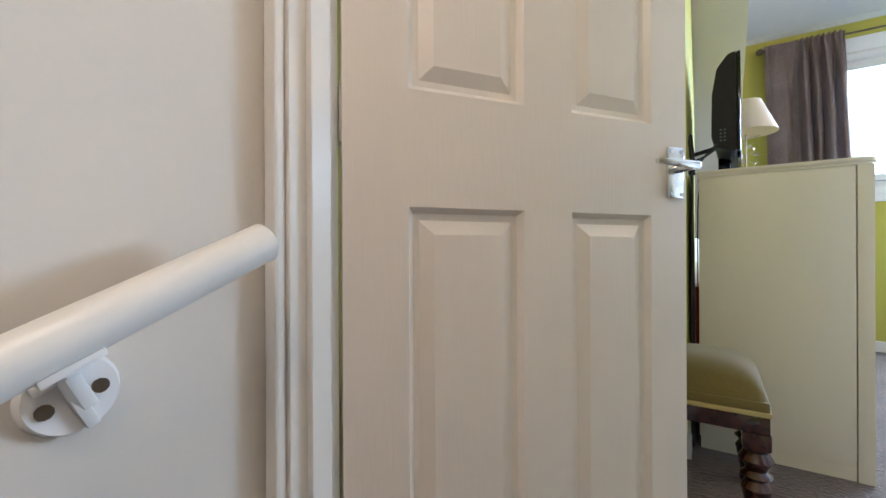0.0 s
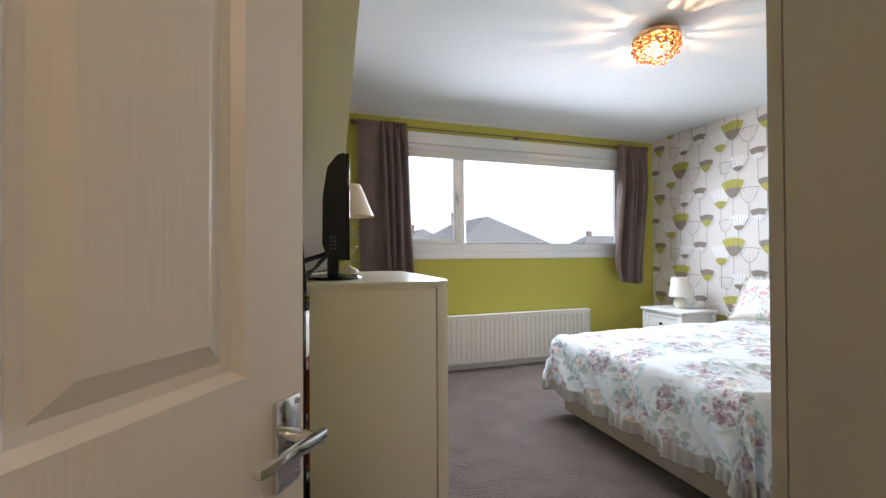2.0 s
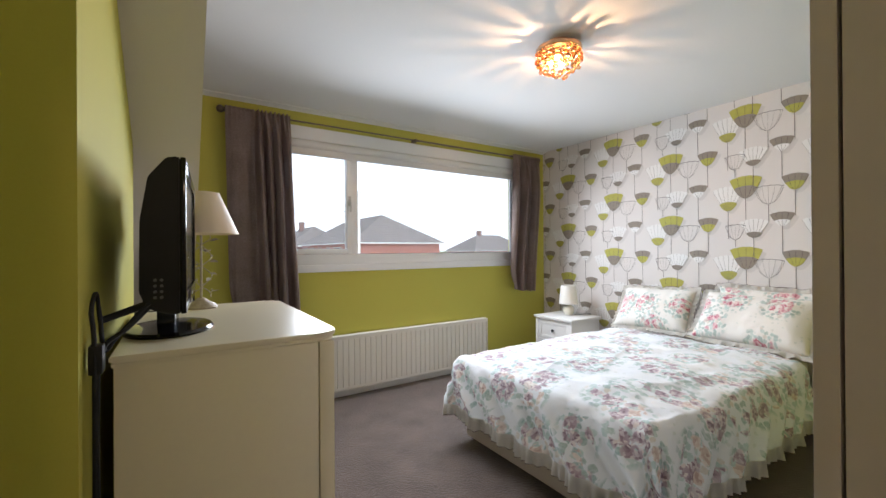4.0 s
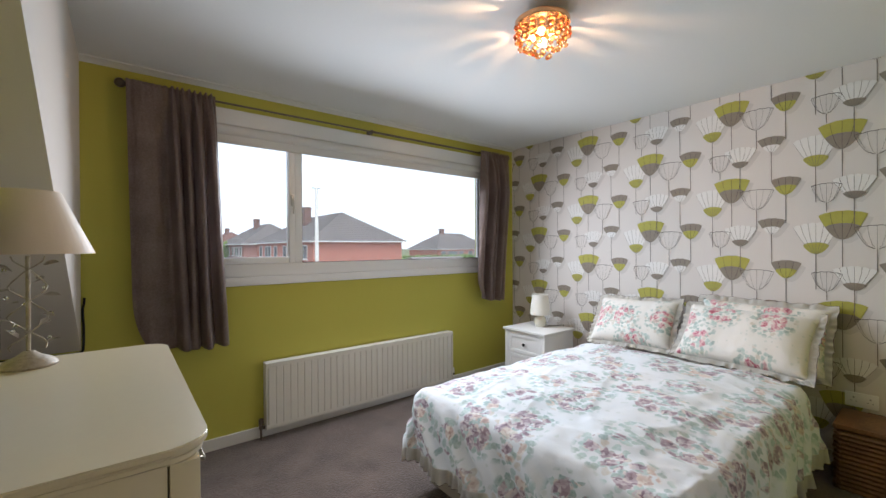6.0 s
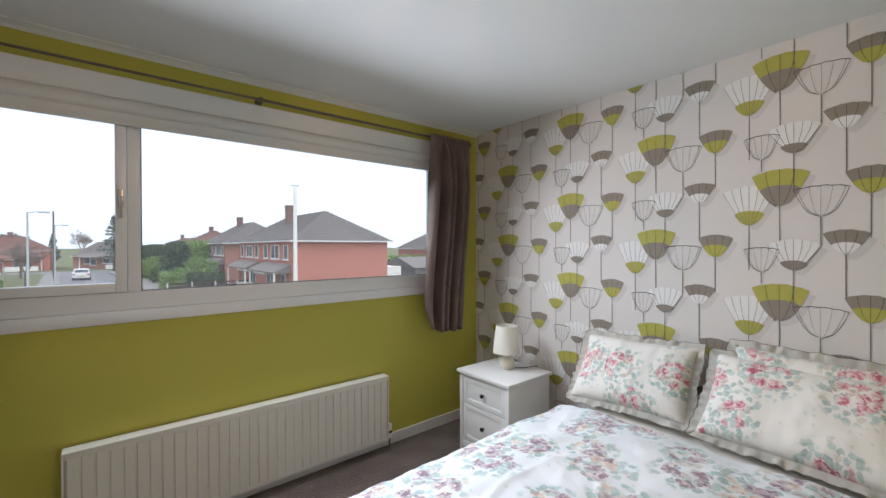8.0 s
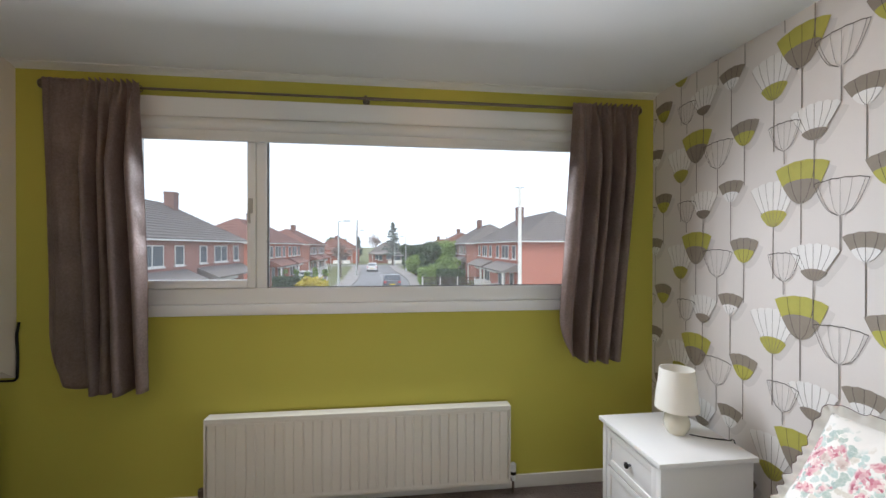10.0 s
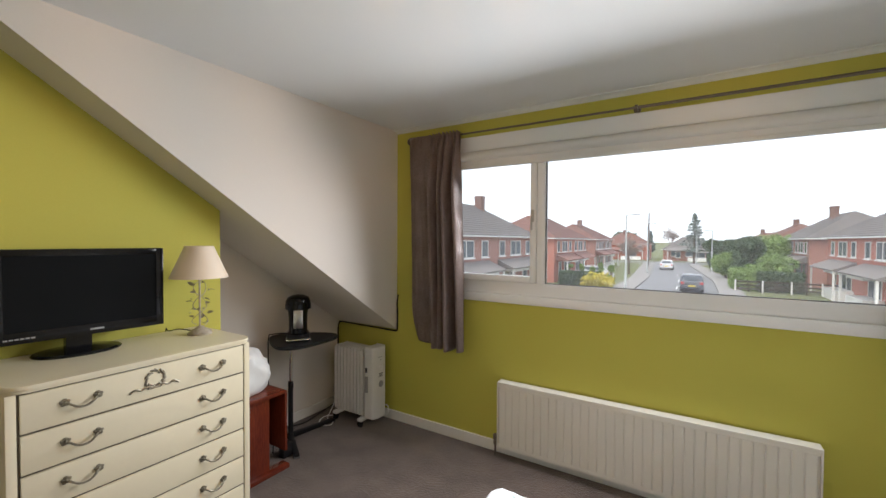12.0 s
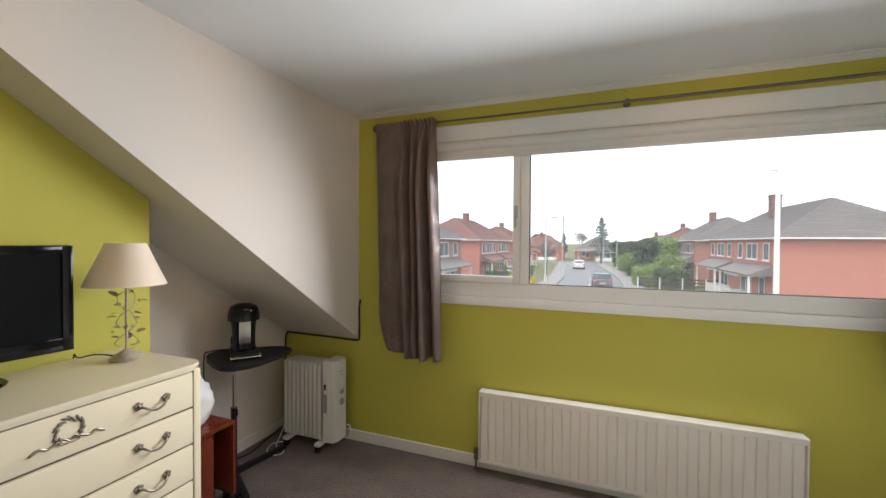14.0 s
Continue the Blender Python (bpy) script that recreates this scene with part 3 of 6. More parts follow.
curtain("mauve brown velvet curtain drawn open, pleated at one side", (0.800, 1.285), (0.835, 1.350), (0.78, 0.775),
        [(0.20, 0.13, 0.025), (0.49, 0.055, 0.085), (0.63, 0.050, 0.070), (0.77, 0.055, 0.095), (0.93, 0.055, 0.075)], 15, 4)
curtain("mauve brown velvet curtain drawn open beside the papered wall", (3.812, 4.270), (3.680, 4.120), (0.875, 0.850),
        [(0.10, 0.11, 0.070), (0.36, 0.060, 0.095), (0.53, 0.050, 0.070), (0.71, 0.060, 0.090), (0.91, 0.070, 0.060)], 13, 9, lift=0.01, turn_in=0.10)

# ---- radiator under the window ----
radiator = thing("radiator", "long white ribbed panel radiator under the window", "radiator")
RX0, RX1, RZ0, RZ1, RY = 1.61, 3.415, 0.075, 0.569, 4.655
bm = bmesh.new()
n = 33
pitch = (RX1 - RX0 - 0.03) / n
prof = []
for k in range(n):
    a = RX0 + 0.015 + k * pitch
    prof += [(a, RY + 0.008), (a + pitch * 0.07, RY + 0.001), (a + pitch * 0.86, RY + 0.001), (a + pitch * 0.93, RY + 0.008)]
prof += [(RX1 - 0.015, RY + 0.012), (RX1 - 0.006, RY + 0.02), (RX1 - 0.006, RY + 0.045), (RX0 + 0.006, RY + 0.045), (RX0 + 0.006, RY + 0.02)]
slab(bm, prof, RZ0 + 0.03, RZ1 - 0.035)
part("panel", bm, M_RAD, radiator)
part("edge", boxes((RX0 + 0.004, RY + 0.004, RZ0, RX1 - 0.004, RY + 0.045, RZ0 + 0.032), (RX0 + 0.004, RY + 0.004, RZ1 - 0.04, RX1 - 0.004, RY + 0.03, RZ1 - 0.01), bevel=0.006), M_RAD, radiator)
for x in (RX0 - 0.002, RX1 - 0.006):
    part("side_panel", boxes((x, RY, RZ0, x + 0.008, RY + 0.078, RZ1), bevel=0.002), M_RAD, radiator)
part("top_cover", boxes((RX0 - 0.001, RY - 0.001, RZ1 - 0.014, RX1 + 0.001, RY + 0.078, RZ1 + 0.002), bevel=0.005), M_RAD, radiator)
for x, tall in ((RX0 - 0.03, 0), (RX1 + 0.03, 1)):
    bm = bmesh.new()
    rod(bm, (x, RY + 0.04, 0.0), (x, RY + 0.04, 0.11), 0.0075)
    rod(bm, (x, RY + 0.04, 0.085), (x + (0.03 if x < 2 else -0.03), RY + 0.04, 0.085), 0.011)
    part("pipe", bm, M_BRONZE, radiator)
    bm = bmesh.new()
    lathe(bm, [(0.011, 0.075), (0.015, 0.08), (0.015, 0.105), (0.012, 0.11), (0.018, 0.115), (0.018, 0.15 + 0.03 * tall), (0.012, 0.156 + 0.03 * tall)], (x, RY + 0.04, 0), 14)
    part("valve", bm, M_UPVC if tall else M_BRONZE, radiator, "white and black valve cap" if tall else "brass valve")
    if tall:
        bm = bmesh.new()
        lathe(bm, [(0.0185, 0.115), (0.0195, 0.117), (0.0195, 0.133), (0.0185, 0.135)], (x, RY + 0.04, 0), 14)
        part("valve_band", bm, M_BLACK, radiator)

# ---- the six-panel door, standing open ----
def panel_door(name, label, width, height, m, plain_handle_side, thick=0.035):
    """A moulded door: x runs from the hinge, the face seen from the stairs is y = -thick."""
    door = thing(name, label, "door", m=m, kind="structure")
    us = [(0.109, 0.336), (0.447, 0.661)]
    zs = [(0.20, 0.875), (1.073, 1.60), (1.70, 1.90)]
    k = width / 0.768
    us = [(a * k, b * k) for a, b in us]
    xs = sorted({0, width, *[v for p in us for v in p]})
    zz = sorted({0.006, height, *[v for p in zs for v in p]})
    bm = bmesh.new()
    core = 0.0155
    box(bm, 0, -thick + core, 0.006, width, -core, height)
    for y0, y1, o in ((-thick, -thick + core, -1), (-core, 0, 1)):
        for a, b in zip(xs, xs[1:]):
            for c, d in zip(zz, zz[1:]):
                hole = any(abs(a - p[0]) < 1e-6 for p in us) and any(abs(c - q[0]) < 1e-6 for q in zs)
                if not hole:
                    box(bm, a, y0, c, b, y1, d)
                else:
                    face, bed = (y0, y1) if o < 0 else (y1, y0)
                    w1, w2, w3 = 0.010, 0.022, 0.045
                    rings = []
                    for ins, dep in ((0, 0.0), (w1, 0.75), (w2, 0.9), (w3, 0.25), (w3 + 0.002, 0.2)):
                        y = face + (bed - face) * dep
                        rings.append([bm.verts.new((p, y, q)) for p, q in ((a + ins, c + ins), (b - ins, c + ins), (b - ins, d - ins), (a + ins, d - ins))])
                    for r0, r1 in zip(rings, rings[1:]):
                        for e in range(4):
                            bm.faces.new((r0[e], r0[(e + 1) % 4], r1[(e + 1) % 4], r1[e]))
                    bm.faces.new(rings[-1])
    bmesh.ops.remove_doubles(bm, verts=bm.verts[:], dist=0.0002)
    part("leaf", bm, M_DOOR, door, smooth=20)
    return door


def lever_set(door, u, z, face, out, long=0.10):
    """A chrome lever on a short plate; it points to the hinge."""
    h = part("door_handle", boxes((u - 0.024, min(face, face + out * 0.008), z - 0.057, u + 0.024, max(face, face + out * 0.008), z + 0.057), bevel=0.003), M_CHROME, door, "chrome lever handle on a short plate")
    bm = bmesh.new()
    rod(bm, (u, face + out * 0.006, z + 0.008), (u, face + out * 0.050, z + 0.008), 0.0105, 0.009, 16)
    part("neck", bm, M_CHROME, h)
    bm = bmesh.new()
    box(bm, u - long, face + out * 0.050 - 0.006, z, u + 0.016, face + out * 0.050 + 0.006, z + 0.018, 0.005)
    for v in bm.verts:
        s = (u + 0.016 - v.co.x) / (long + 0.016)
        v.co.y += out * 0.006 * math.sin(3.1 * s) - out * 0.008 * s * s
        v.co.z = z + 0.009 + (v.co.z - z - 0.009) * (1.0 - 0.35 * s) + 0.004 * s
    part("lever", bm, M_CHROME, h)
    for du in (-0.016, 0.016):
        for dz in (-0.048, 0.048):
            part("screw", rod(bmesh.new(), (u + du, face + out * 0.007, z + dz), (u + du, face + out * 0.0095, z + dz), 0.004, n=8), M_STEEL, h)


door1 = panel_door("door_1", "moulded six panel door painted warm white, standing open", 0.768, 1.985, pose(-0.101, 0.808, 0, 0, 0, 55.3), 1)
lever_set(door1, 0.728, 0.971, -0.035, -1)
lever_set(door1, 0.728, 0.971, 0.0, 1)
for z in (0.22, 1.02, 1.78):
    bm = bmesh.new()
    rod(bm, (-0.004, 0.003, z - 0.045), (-0.004, 0.003, z + 0.045), 0.006)
    box(bm, -0.004, -0.03, z - 0.045, 0.0015, 0.002, z + 0.045)
    part("hinge", bm, M_STEEL, door1)
part("latch", boxes((0.7675, -0.028, 0.94, 0.7695, -0.008, 1.0), (0.768, -0.024, 0.962, 0.776, -0.013, 0.978), bevel=0.001), M_STEEL, door1)
door2 = panel_door("door_2", "white panelled cupboard door standing wide open", 0.765, 1.985, pose(2.895, 0.825, 0, 0, 0, 91), 1)
lever_set(door2, 0.722, 0.985, -0.035, -1, 0.09)
lever_set(door2, 0.722, 0.985, 0.0, 1, 0.09)
part("latch", boxes((0.7645, -0.028, 0.95, 0.7665, -0.008, 1.02), (0.766, -0.024, 0.976, 0.773, -0.013, 0.992), bevel=0.001), M_STEEL, door2)

# ---- stairs: handrail ----
rail = thing("handrail", "white painted round wooden stair handrail on plastic brackets", "handrail")
bm = bmesh.new()
rod(bm, (-0.04, -0.9, 0.118), (-0.04, 0.638, 0.815), 0.0235, n=24)
bmesh.ops.bevel(bm, geom=[e for e in bm.edges if all(len(f.verts) == 4 for f in e.link_faces) is False], offset=0.004, segments=2, affect="EDGES")
part("rail", bm, M_GLOSS, rail)
for y in (0.475, -0.45):
    zc = 0.115 + (y + 0.9) * 0.453 - 0.075
    br = part("bracket", rod(bmesh.new(), (XS, y, zc), (XS + 0.011, y, zc), 0.041, 0.037, 24), M_UPVC, rail, "white plastic handrail bracket")
    lean = Matrix.Translation((XS, y, zc)) @ Matrix.Rotation(radians(24.4), 4, "X")
    part("arm", boxes((0.008, -0.006, -0.036, 0.020, 0.006, 0.036), (0.008, -0.024, 0.018, 0.020, 0.024, 0.028), (0.018, -0.006, 0.0, 0.066, 0.006, 0.036),
                      (0.055, -0.006, 0.036, 0.078, 0.006, 0.054), (0.060, -0.024, 0.046, 0.098, 0.024, 0.054), bevel=0.003), M_UPVC, br, at=lean)
    for dy, dz in ((0.021, 0.004), (-0.021, -0.010)):
        part("screw", rod(bmesh.new(), (XS + 0.010, y + dy, zc + dz), (XS + 0.013, y + dy, zc + dz), 0.0075, n=10), M_BRONZE, br)

# ---- printed wallpaper ----
def wallpaper():
    """Seed heads on thin stems, printed as thin layers of colour on the paper."""
    bm = bmesh.new()
    WHITE, GREY, LIME, DARK, STEM, SHADOW = 0, 1, 2, 3, 4, 5
    depth = [0.0]

    def poly(pts, cy, cz, layer, mat):
        f = bm.faces.new([bm.verts.new((XR - 0.0004 - depth[0] - 0.0003 * layer, cy - u, cz + v)) for u, v in pts])
        f.material_index = mat

    def line(cy, cz, pts, w, layer, mat):
        for (u0, v0), (u1, v1) in zip(pts, pts[1:]):
            d = Vector((u1 - u0, v1 - v0))
            if d.length < 1e-6:
                continue
            nx, ny = -d.y / d.length * w / 2, d.x / d.length * w / 2
            poly([(u0 - nx, v0 - ny), (u1 - nx, v1 - ny), (u1 + nx, v1 + ny), (u0 + nx, v0 + ny)], cy, cz, layer, mat)

    def bowl(w, h, s, flare):
        """Half width of a seed head at the share s of its height."""
        return w / 2 * (0.10 + 0.90 * s ** flare)

    def rib(w, h, q, bulge, flare, n=7, reach=1.0):
        """A line from the foot to the rim; q runs from -1 at one side to 1 at the other."""
        pts = [(q * bowl(w, h, k / n * reach, flare), -h / 2 + h * k / n * reach) for k in range(n + 1)]
        return pts[:-1] + [(pts[-1][0], pts[-1][1] + bulge * (1 - q * q))]

    def head(cy, cz, w, h, bulge, flare, layer, mat, n=4, du=0.0, dv=0.0, nick=0.004):
        """The whole head as strips between its ribs, with a rim that dips at each rib."""
        for k in range(n):
            a, b = rib(w, h, -1 + 2 * k / n, bulge, flare), rib(w, h, -1 + 2 * (k + 1) / n, bulge, flare)
            m = ((a[-1][0] + b[-1][0]) / 2, (a[-1][1] + b[-1][1]) / 2 + nick)
            for i in range(len(a) - 1):
                quad = [a[i], b[i], b[i + 1], a[i + 1]] if i < len(a) - 2 else [a[i], b[i], b[i + 1], m, a[i + 1]]
                poly([(u + du, v + dv) for u, v in quad], cy, cz, layer, mat)

    def foot(cy, cz, w, h, flare, share, rise, layer, mat):
        """The coloured foot of a head, with a domed upper edge."""
        n = 6
        left = [(-bowl(w, h, share * k / n, flare), -h / 2 + h * share * k / n) for k in range(n + 1)]
        a, z = -left[-1][0], left[-1][1]
        arc = [(a * math.cos(math.pi * k / 10), z + rise * math.sin(math.pi * k / 10)) for k in range(1, 10)]
        poly([(-u, v) for u, v in left] + arc + left[::-1], cy, cz, layer, mat)

    def cup(cy, cz, w, h, share, upper_mat, lower_mat, stem, bulge=0.02, order=0, flare=0.58):
        depth[0] = 0.0
        head(cy, cz, w, h, bulge, flare, 0, SHADOW, du=0.024, dv=-0.026)
        depth[0] = 0.0009 * (order + 1)
        line(cy, cz, [(0, -h / 2 + 0.002), (0.001, -h / 2 - stem)], 0.0042, 0, STEM)
        head(cy, cz, w, h, bulge, flare, 1, upper_mat)
        foot(cy, cz, w, h, flare, share, h * 0.16, 2, lower_mat)
        for q in (-0.5, 0.0, 0.5):
            line(cy, cz, rib(w, h, q, bulge, flare), 0.0017, 3, DARK if upper_mat != WHITE else STEM)

    def wire(cy, cz, w, h, stem, order):
        depth[0] = 0.0009 * (order + 1)
        bulge, flare = 0.012, 0.50
        line(cy, cz, [(0, -h / 2), (0.001, -h / 2 - stem)], 0.0042, 0, STEM)
        for q in (-0.42, 0.0, 0.42):
            line(cy, cz, rib(w, h, q, bulge, flare), 0.0014, 1, STEM)
        for q in (-1, -0.86, 0.86, 1):
            line(cy, cz, rib(w, h, q, bulge, flare), 0.0019, 1, DARK if abs(q) == 1 else STEM)
        rim = [rib(w, h, -1 + k / 6, bulge, flare)[-1] for k in range(13)]
        line(cy, cz, [(u, v + 0.003 * (k % 3 == 1)) for k, (u, v) in enumerate(rim)], 0.0034, 2, DARK)

    def fan(cy, cz, w, h, foot_share, foot_mat, stem, order):
        """A white open fan that stands on a small coloured foot."""
        depth[0] = 0.0
        head(cy, cz, w, h, 0.02, 0.80, 0, SHADOW, 6, 0.026, -0.024)
        depth[0] = 0.0009 * (order + 1)
        line(cy, cz, [(0, -h / 2), (0, -h / 2 - stem)], 0.0042, 0, STEM)
        head(cy, cz, w, h, 0.026, 0.80, 1, WHITE, 6, nick=0.007)
        foot(cy, cz, w * 1.05, h, 0.62, foot_share, h * 0.13, 2, foot_mat)
        for k in range(7):
            line(cy, cz, rib(w, h, -1 + k / 3, 0.026, 0.80), 0.0019 if 0 < k < 6 else 0.0013, 3, STEM)

    W, Hp = 0.607, 0.588
    for c in range(-3, 6):
        for r in range(-1, 6):
            cy = 2.533 + W * c
            cz = 2.421 - Hp * r + (Hp / 2 if c % 2 else 0) + (0.0 if c % 2 == 0 else 0.006)
            fan(cy + 0.128, cz - 0.085, 0.235, 0.180, 0.30, LIME, 0.24, 0)
            cup(cy, cz, 0.232, 0.160, 0.50, LIME, GREY, 0.18, 0.026, 1)
            wire(cy - 0.155, cz - 0.075, 0.20, 0.135, 0.14, 2)
            cup(cy + 0.285, cz - 0.295, 0.168, 0.105, 0.50, GREY, LIME, 0.20, 0.020, 1)
            fan(cy - 0.055, cz - 0.345, 0.205, 0.125, 0.26, GREY, 0.20, 3)
            wire(cy + 0.075, cz - 0.365, 0.15, 0.115, 0.06, 4)
            cup(cy + 0.365, cz + 0.012, 0.160, 0.095, 0.42, GREY, WHITE, 0.21, 0.018, 1, 0.66)
    for co, no in (((XR, 0, ZC - 0.001), (0, 0, 1)), ((XR, 0, 0.083), (0, 0, -1)), ((XR, YW - 0.002, 0), (0, 1, 0)), ((XR, YD + 0.05, 0), (0, -1, 0))):
        bmesh.ops.bisect_plane(bm, geom=bm.verts[:] + bm.edges[:] + bm.faces[:], plane_co=co, plane_no=no, clear_outer=True)
    ob = part("printed_flowers", bm, [M_P_WHITE, M_P_GREY, M_P_LIME, M_P_DARK, M_P_STEM, M_P_SHADE], wall_east, "taupe and lime seed head print", smooth=None)
    tagged(ob, kind="stuff")


wallpaper()

# ---- bed ----
BX0, BX1, BY0, BY1, BZ = 2.19, 4.28, 2.085, 3.42, 0.585
bed = thing("divan_bed", "beige divan bed made up under a rose print duvet", "bed", m=pose(0, 0, 0))
part("base", boxes((BX0, BY0, 0.035, BX1, BY1, 0.34), bevel=0.02), M_DIVAN, bed)
part("mattress", boxes((BX0 + 0.01, BY0 + 0.01, 0.34, BX1, BY1 - 0.01, 0.555), bevel=0.05), M_FRILL, bed)
for x in (BX0 + 0.15, BX1 - 0.15):
    for y in (BY0 + 0.12, BY1 - 0.12):
        bm = bmesh.new()
        lathe(bm, [(0.022, 0.0), (0.025, 0.008), (0.025, 0.03), (0.015, 0.036)], (x, y, 0), 12)
        part("castor", bm, M_BLACK, bed)


def drape(s, t):
    """Where the duvet's own coordinates lie: s from the foot edge to the pillows, t across."""
    width = BY1 - BY0 + 0.03
    ox = min(0.0, s)
    oy = t if t < 0 else (t - width if t > width else 0.0)
    ins, int_ = max(0.0, s), min(max(t, 0.0), width)
    L = math.hypot(ox, oy)
    r = 0.085
    over = r * (1 - math.exp(-L / r))
    drop = max(0.0, L - over)
    drop = min(drop, 0.34 + 0.05 * (drop - 0.34)) if drop > 0.34 else drop
    dx, dy = (ox / L, oy / L) if L > 1e-6 else (0, 0)
    x, y = BX0 - 0.005 + ins, BY0 - 0.015 + int_
    puff = 0.018 * noise.noise(Vector((s * 3.1, t * 3.1, 0.3))) + 0.010 * noise.noise(Vector((s * 8, t * 7, 4.1))) + 0.004 * noise.noise(Vector((s * 23, t * 17, 9.1)))
    for sc, (ax, ay), amp in ((1.7, (1.0, 0.35), 0.009), (2.9, (0.4, 1.0), 0.006), (5.0, (1.0, 0.5), 0.003)):
        ridge = abs(noise.noise(Vector((s * sc * ax + 0.6 * t, t * sc * ay * 1.3 - 0.5 * s, sc))))
        puff += amp * max(0.0, 1 - ridge / 0.16) ** 1.5
    edge = min(1.0, min(ins, int_, width - int_) / 0.25) if L == 0 else 0
    z = BZ + 0.006 + puff * (1.0 if L == 0 else max(0.25, 1 - L * 3)) + 0.030 * edge
    run = t * 1.0 - s * 1.0
    wave = (0.020 * math.sin(run * 21 + 1.4 * math.sin(run * 5)) + 0.010 * math.sin(run * 47)) * min(1.0, drop / 0.25)
    out = over + 0.10 * drop + wave
    return Vector((x + dx * out, y + dy * out, z - drop))


def duvet():
    ob = thing("duvet", "white rose print duvet with frilled hem spread over the bed", "duvet")
    s0, s1, t0, t1 = -0.40, 1.70, -0.40, (BY1 - BY0) + 0.43
    ns, nt = 190, 200
    bm = bmesh.new()
    uvl = bm.loops.layers.uv.new("cloth")
    grid, co = [], {}
    for i in range(ns + 1):
        row = []
        for j in range(nt + 1):
            s, t = s0 + (s1 - s0) * i / ns, t0 + (t1 - t0) * j / nt
            v = bm.verts.new(drape(s, t))
            co[v] = (s, t)
            row.append(v)
        grid.append(row)
    for i in range(ns):
        for j in range(nt):
            f = bm.faces.new((grid[i][j], grid[i + 1][j], grid[i + 1][j + 1], grid[i][j + 1]))
            for l in f.loops:
                l[uvl].uv = (co[l.vert][0] + 1, co[l.vert][1] + 1)
    hem = [grid[i][0].co.copy() for i in range(ns, -1, -1)] + [grid[0][j].co.copy() for j in range(1, nt + 1)] + [grid[i][nt].co.copy() for i in range(1, ns + 1)]
    part("cover", bm, M_DUVET, ob, smooth=80)
    # frill: a gathered strip under the hem, and its dark edge thread
    fine = []
    for a, b in zip(hem, hem[1:]):
        for k in range(3):
            fine.append(a.lerp(b, k / 3))
    fine.append(hem[-1])
    c = Vector(((BX0 + BX1) / 2 + 0.4, (BY0 + BY1) / 2, 0))
    bm = bmesh.new()
    rows, run, edge = [], 0.0, []
    for k, p in enumerate(fine):
        if k:
            run += (p - fine[k - 1]).length
        tan = (fine[min(k + 1, len(fine) - 1)] - fine[max(k - 1, 0)])
        out = Vector((-tan.y, tan.x, 0))
        out = out.normalized() if out.length > 1e-6 else Vector((-1, 0, 0))
        if out.dot(Vector((p.x - c.x, p.y - c.y, 0))) < 0:
            out = -out
        w = math.sin(run * 118 + 1.2 * math.sin(run * 19)) + 0.4 * math.sin(run * 61)
        line = []
        for q in range(4):
            g = q / 3
            line.append(bm.verts.new(p + out * (0.003 + 0.013 * w * g) + Vector((0, 0, 0.004 - (0.078 + 0.008 * math.sin(run * 13)) * g))))
        rows.append(line)
        edge.append(line[-1].co.copy())
    for a, b in zip(rows, rows[1:]):
        for q in range(3):
            bm.faces.new((a[q], b[q], b[q + 1], a[q + 1]))
    bmesh.ops.solidify(bm, geom=bm.faces[:], thickness=0.0015)
    fr = part("frill", bm, M_FRILL, ob, "cream gathered frill", smooth=70)
    bm = bmesh.new()
    for a, b in zip(edge, edge[1:]):
        v = [bm.verts.new(q) for q in (a + Vector((0, 0, 0.0018)), b + Vector((0, 0, 0.0018)), b - Vector((0, 0, 0.0018)), a - Vector((0, 0, 0.0018)))]
        bm.faces.new(v)
    part("hem_thread", bm, M_HEM, fr, smooth=None)


duvet()


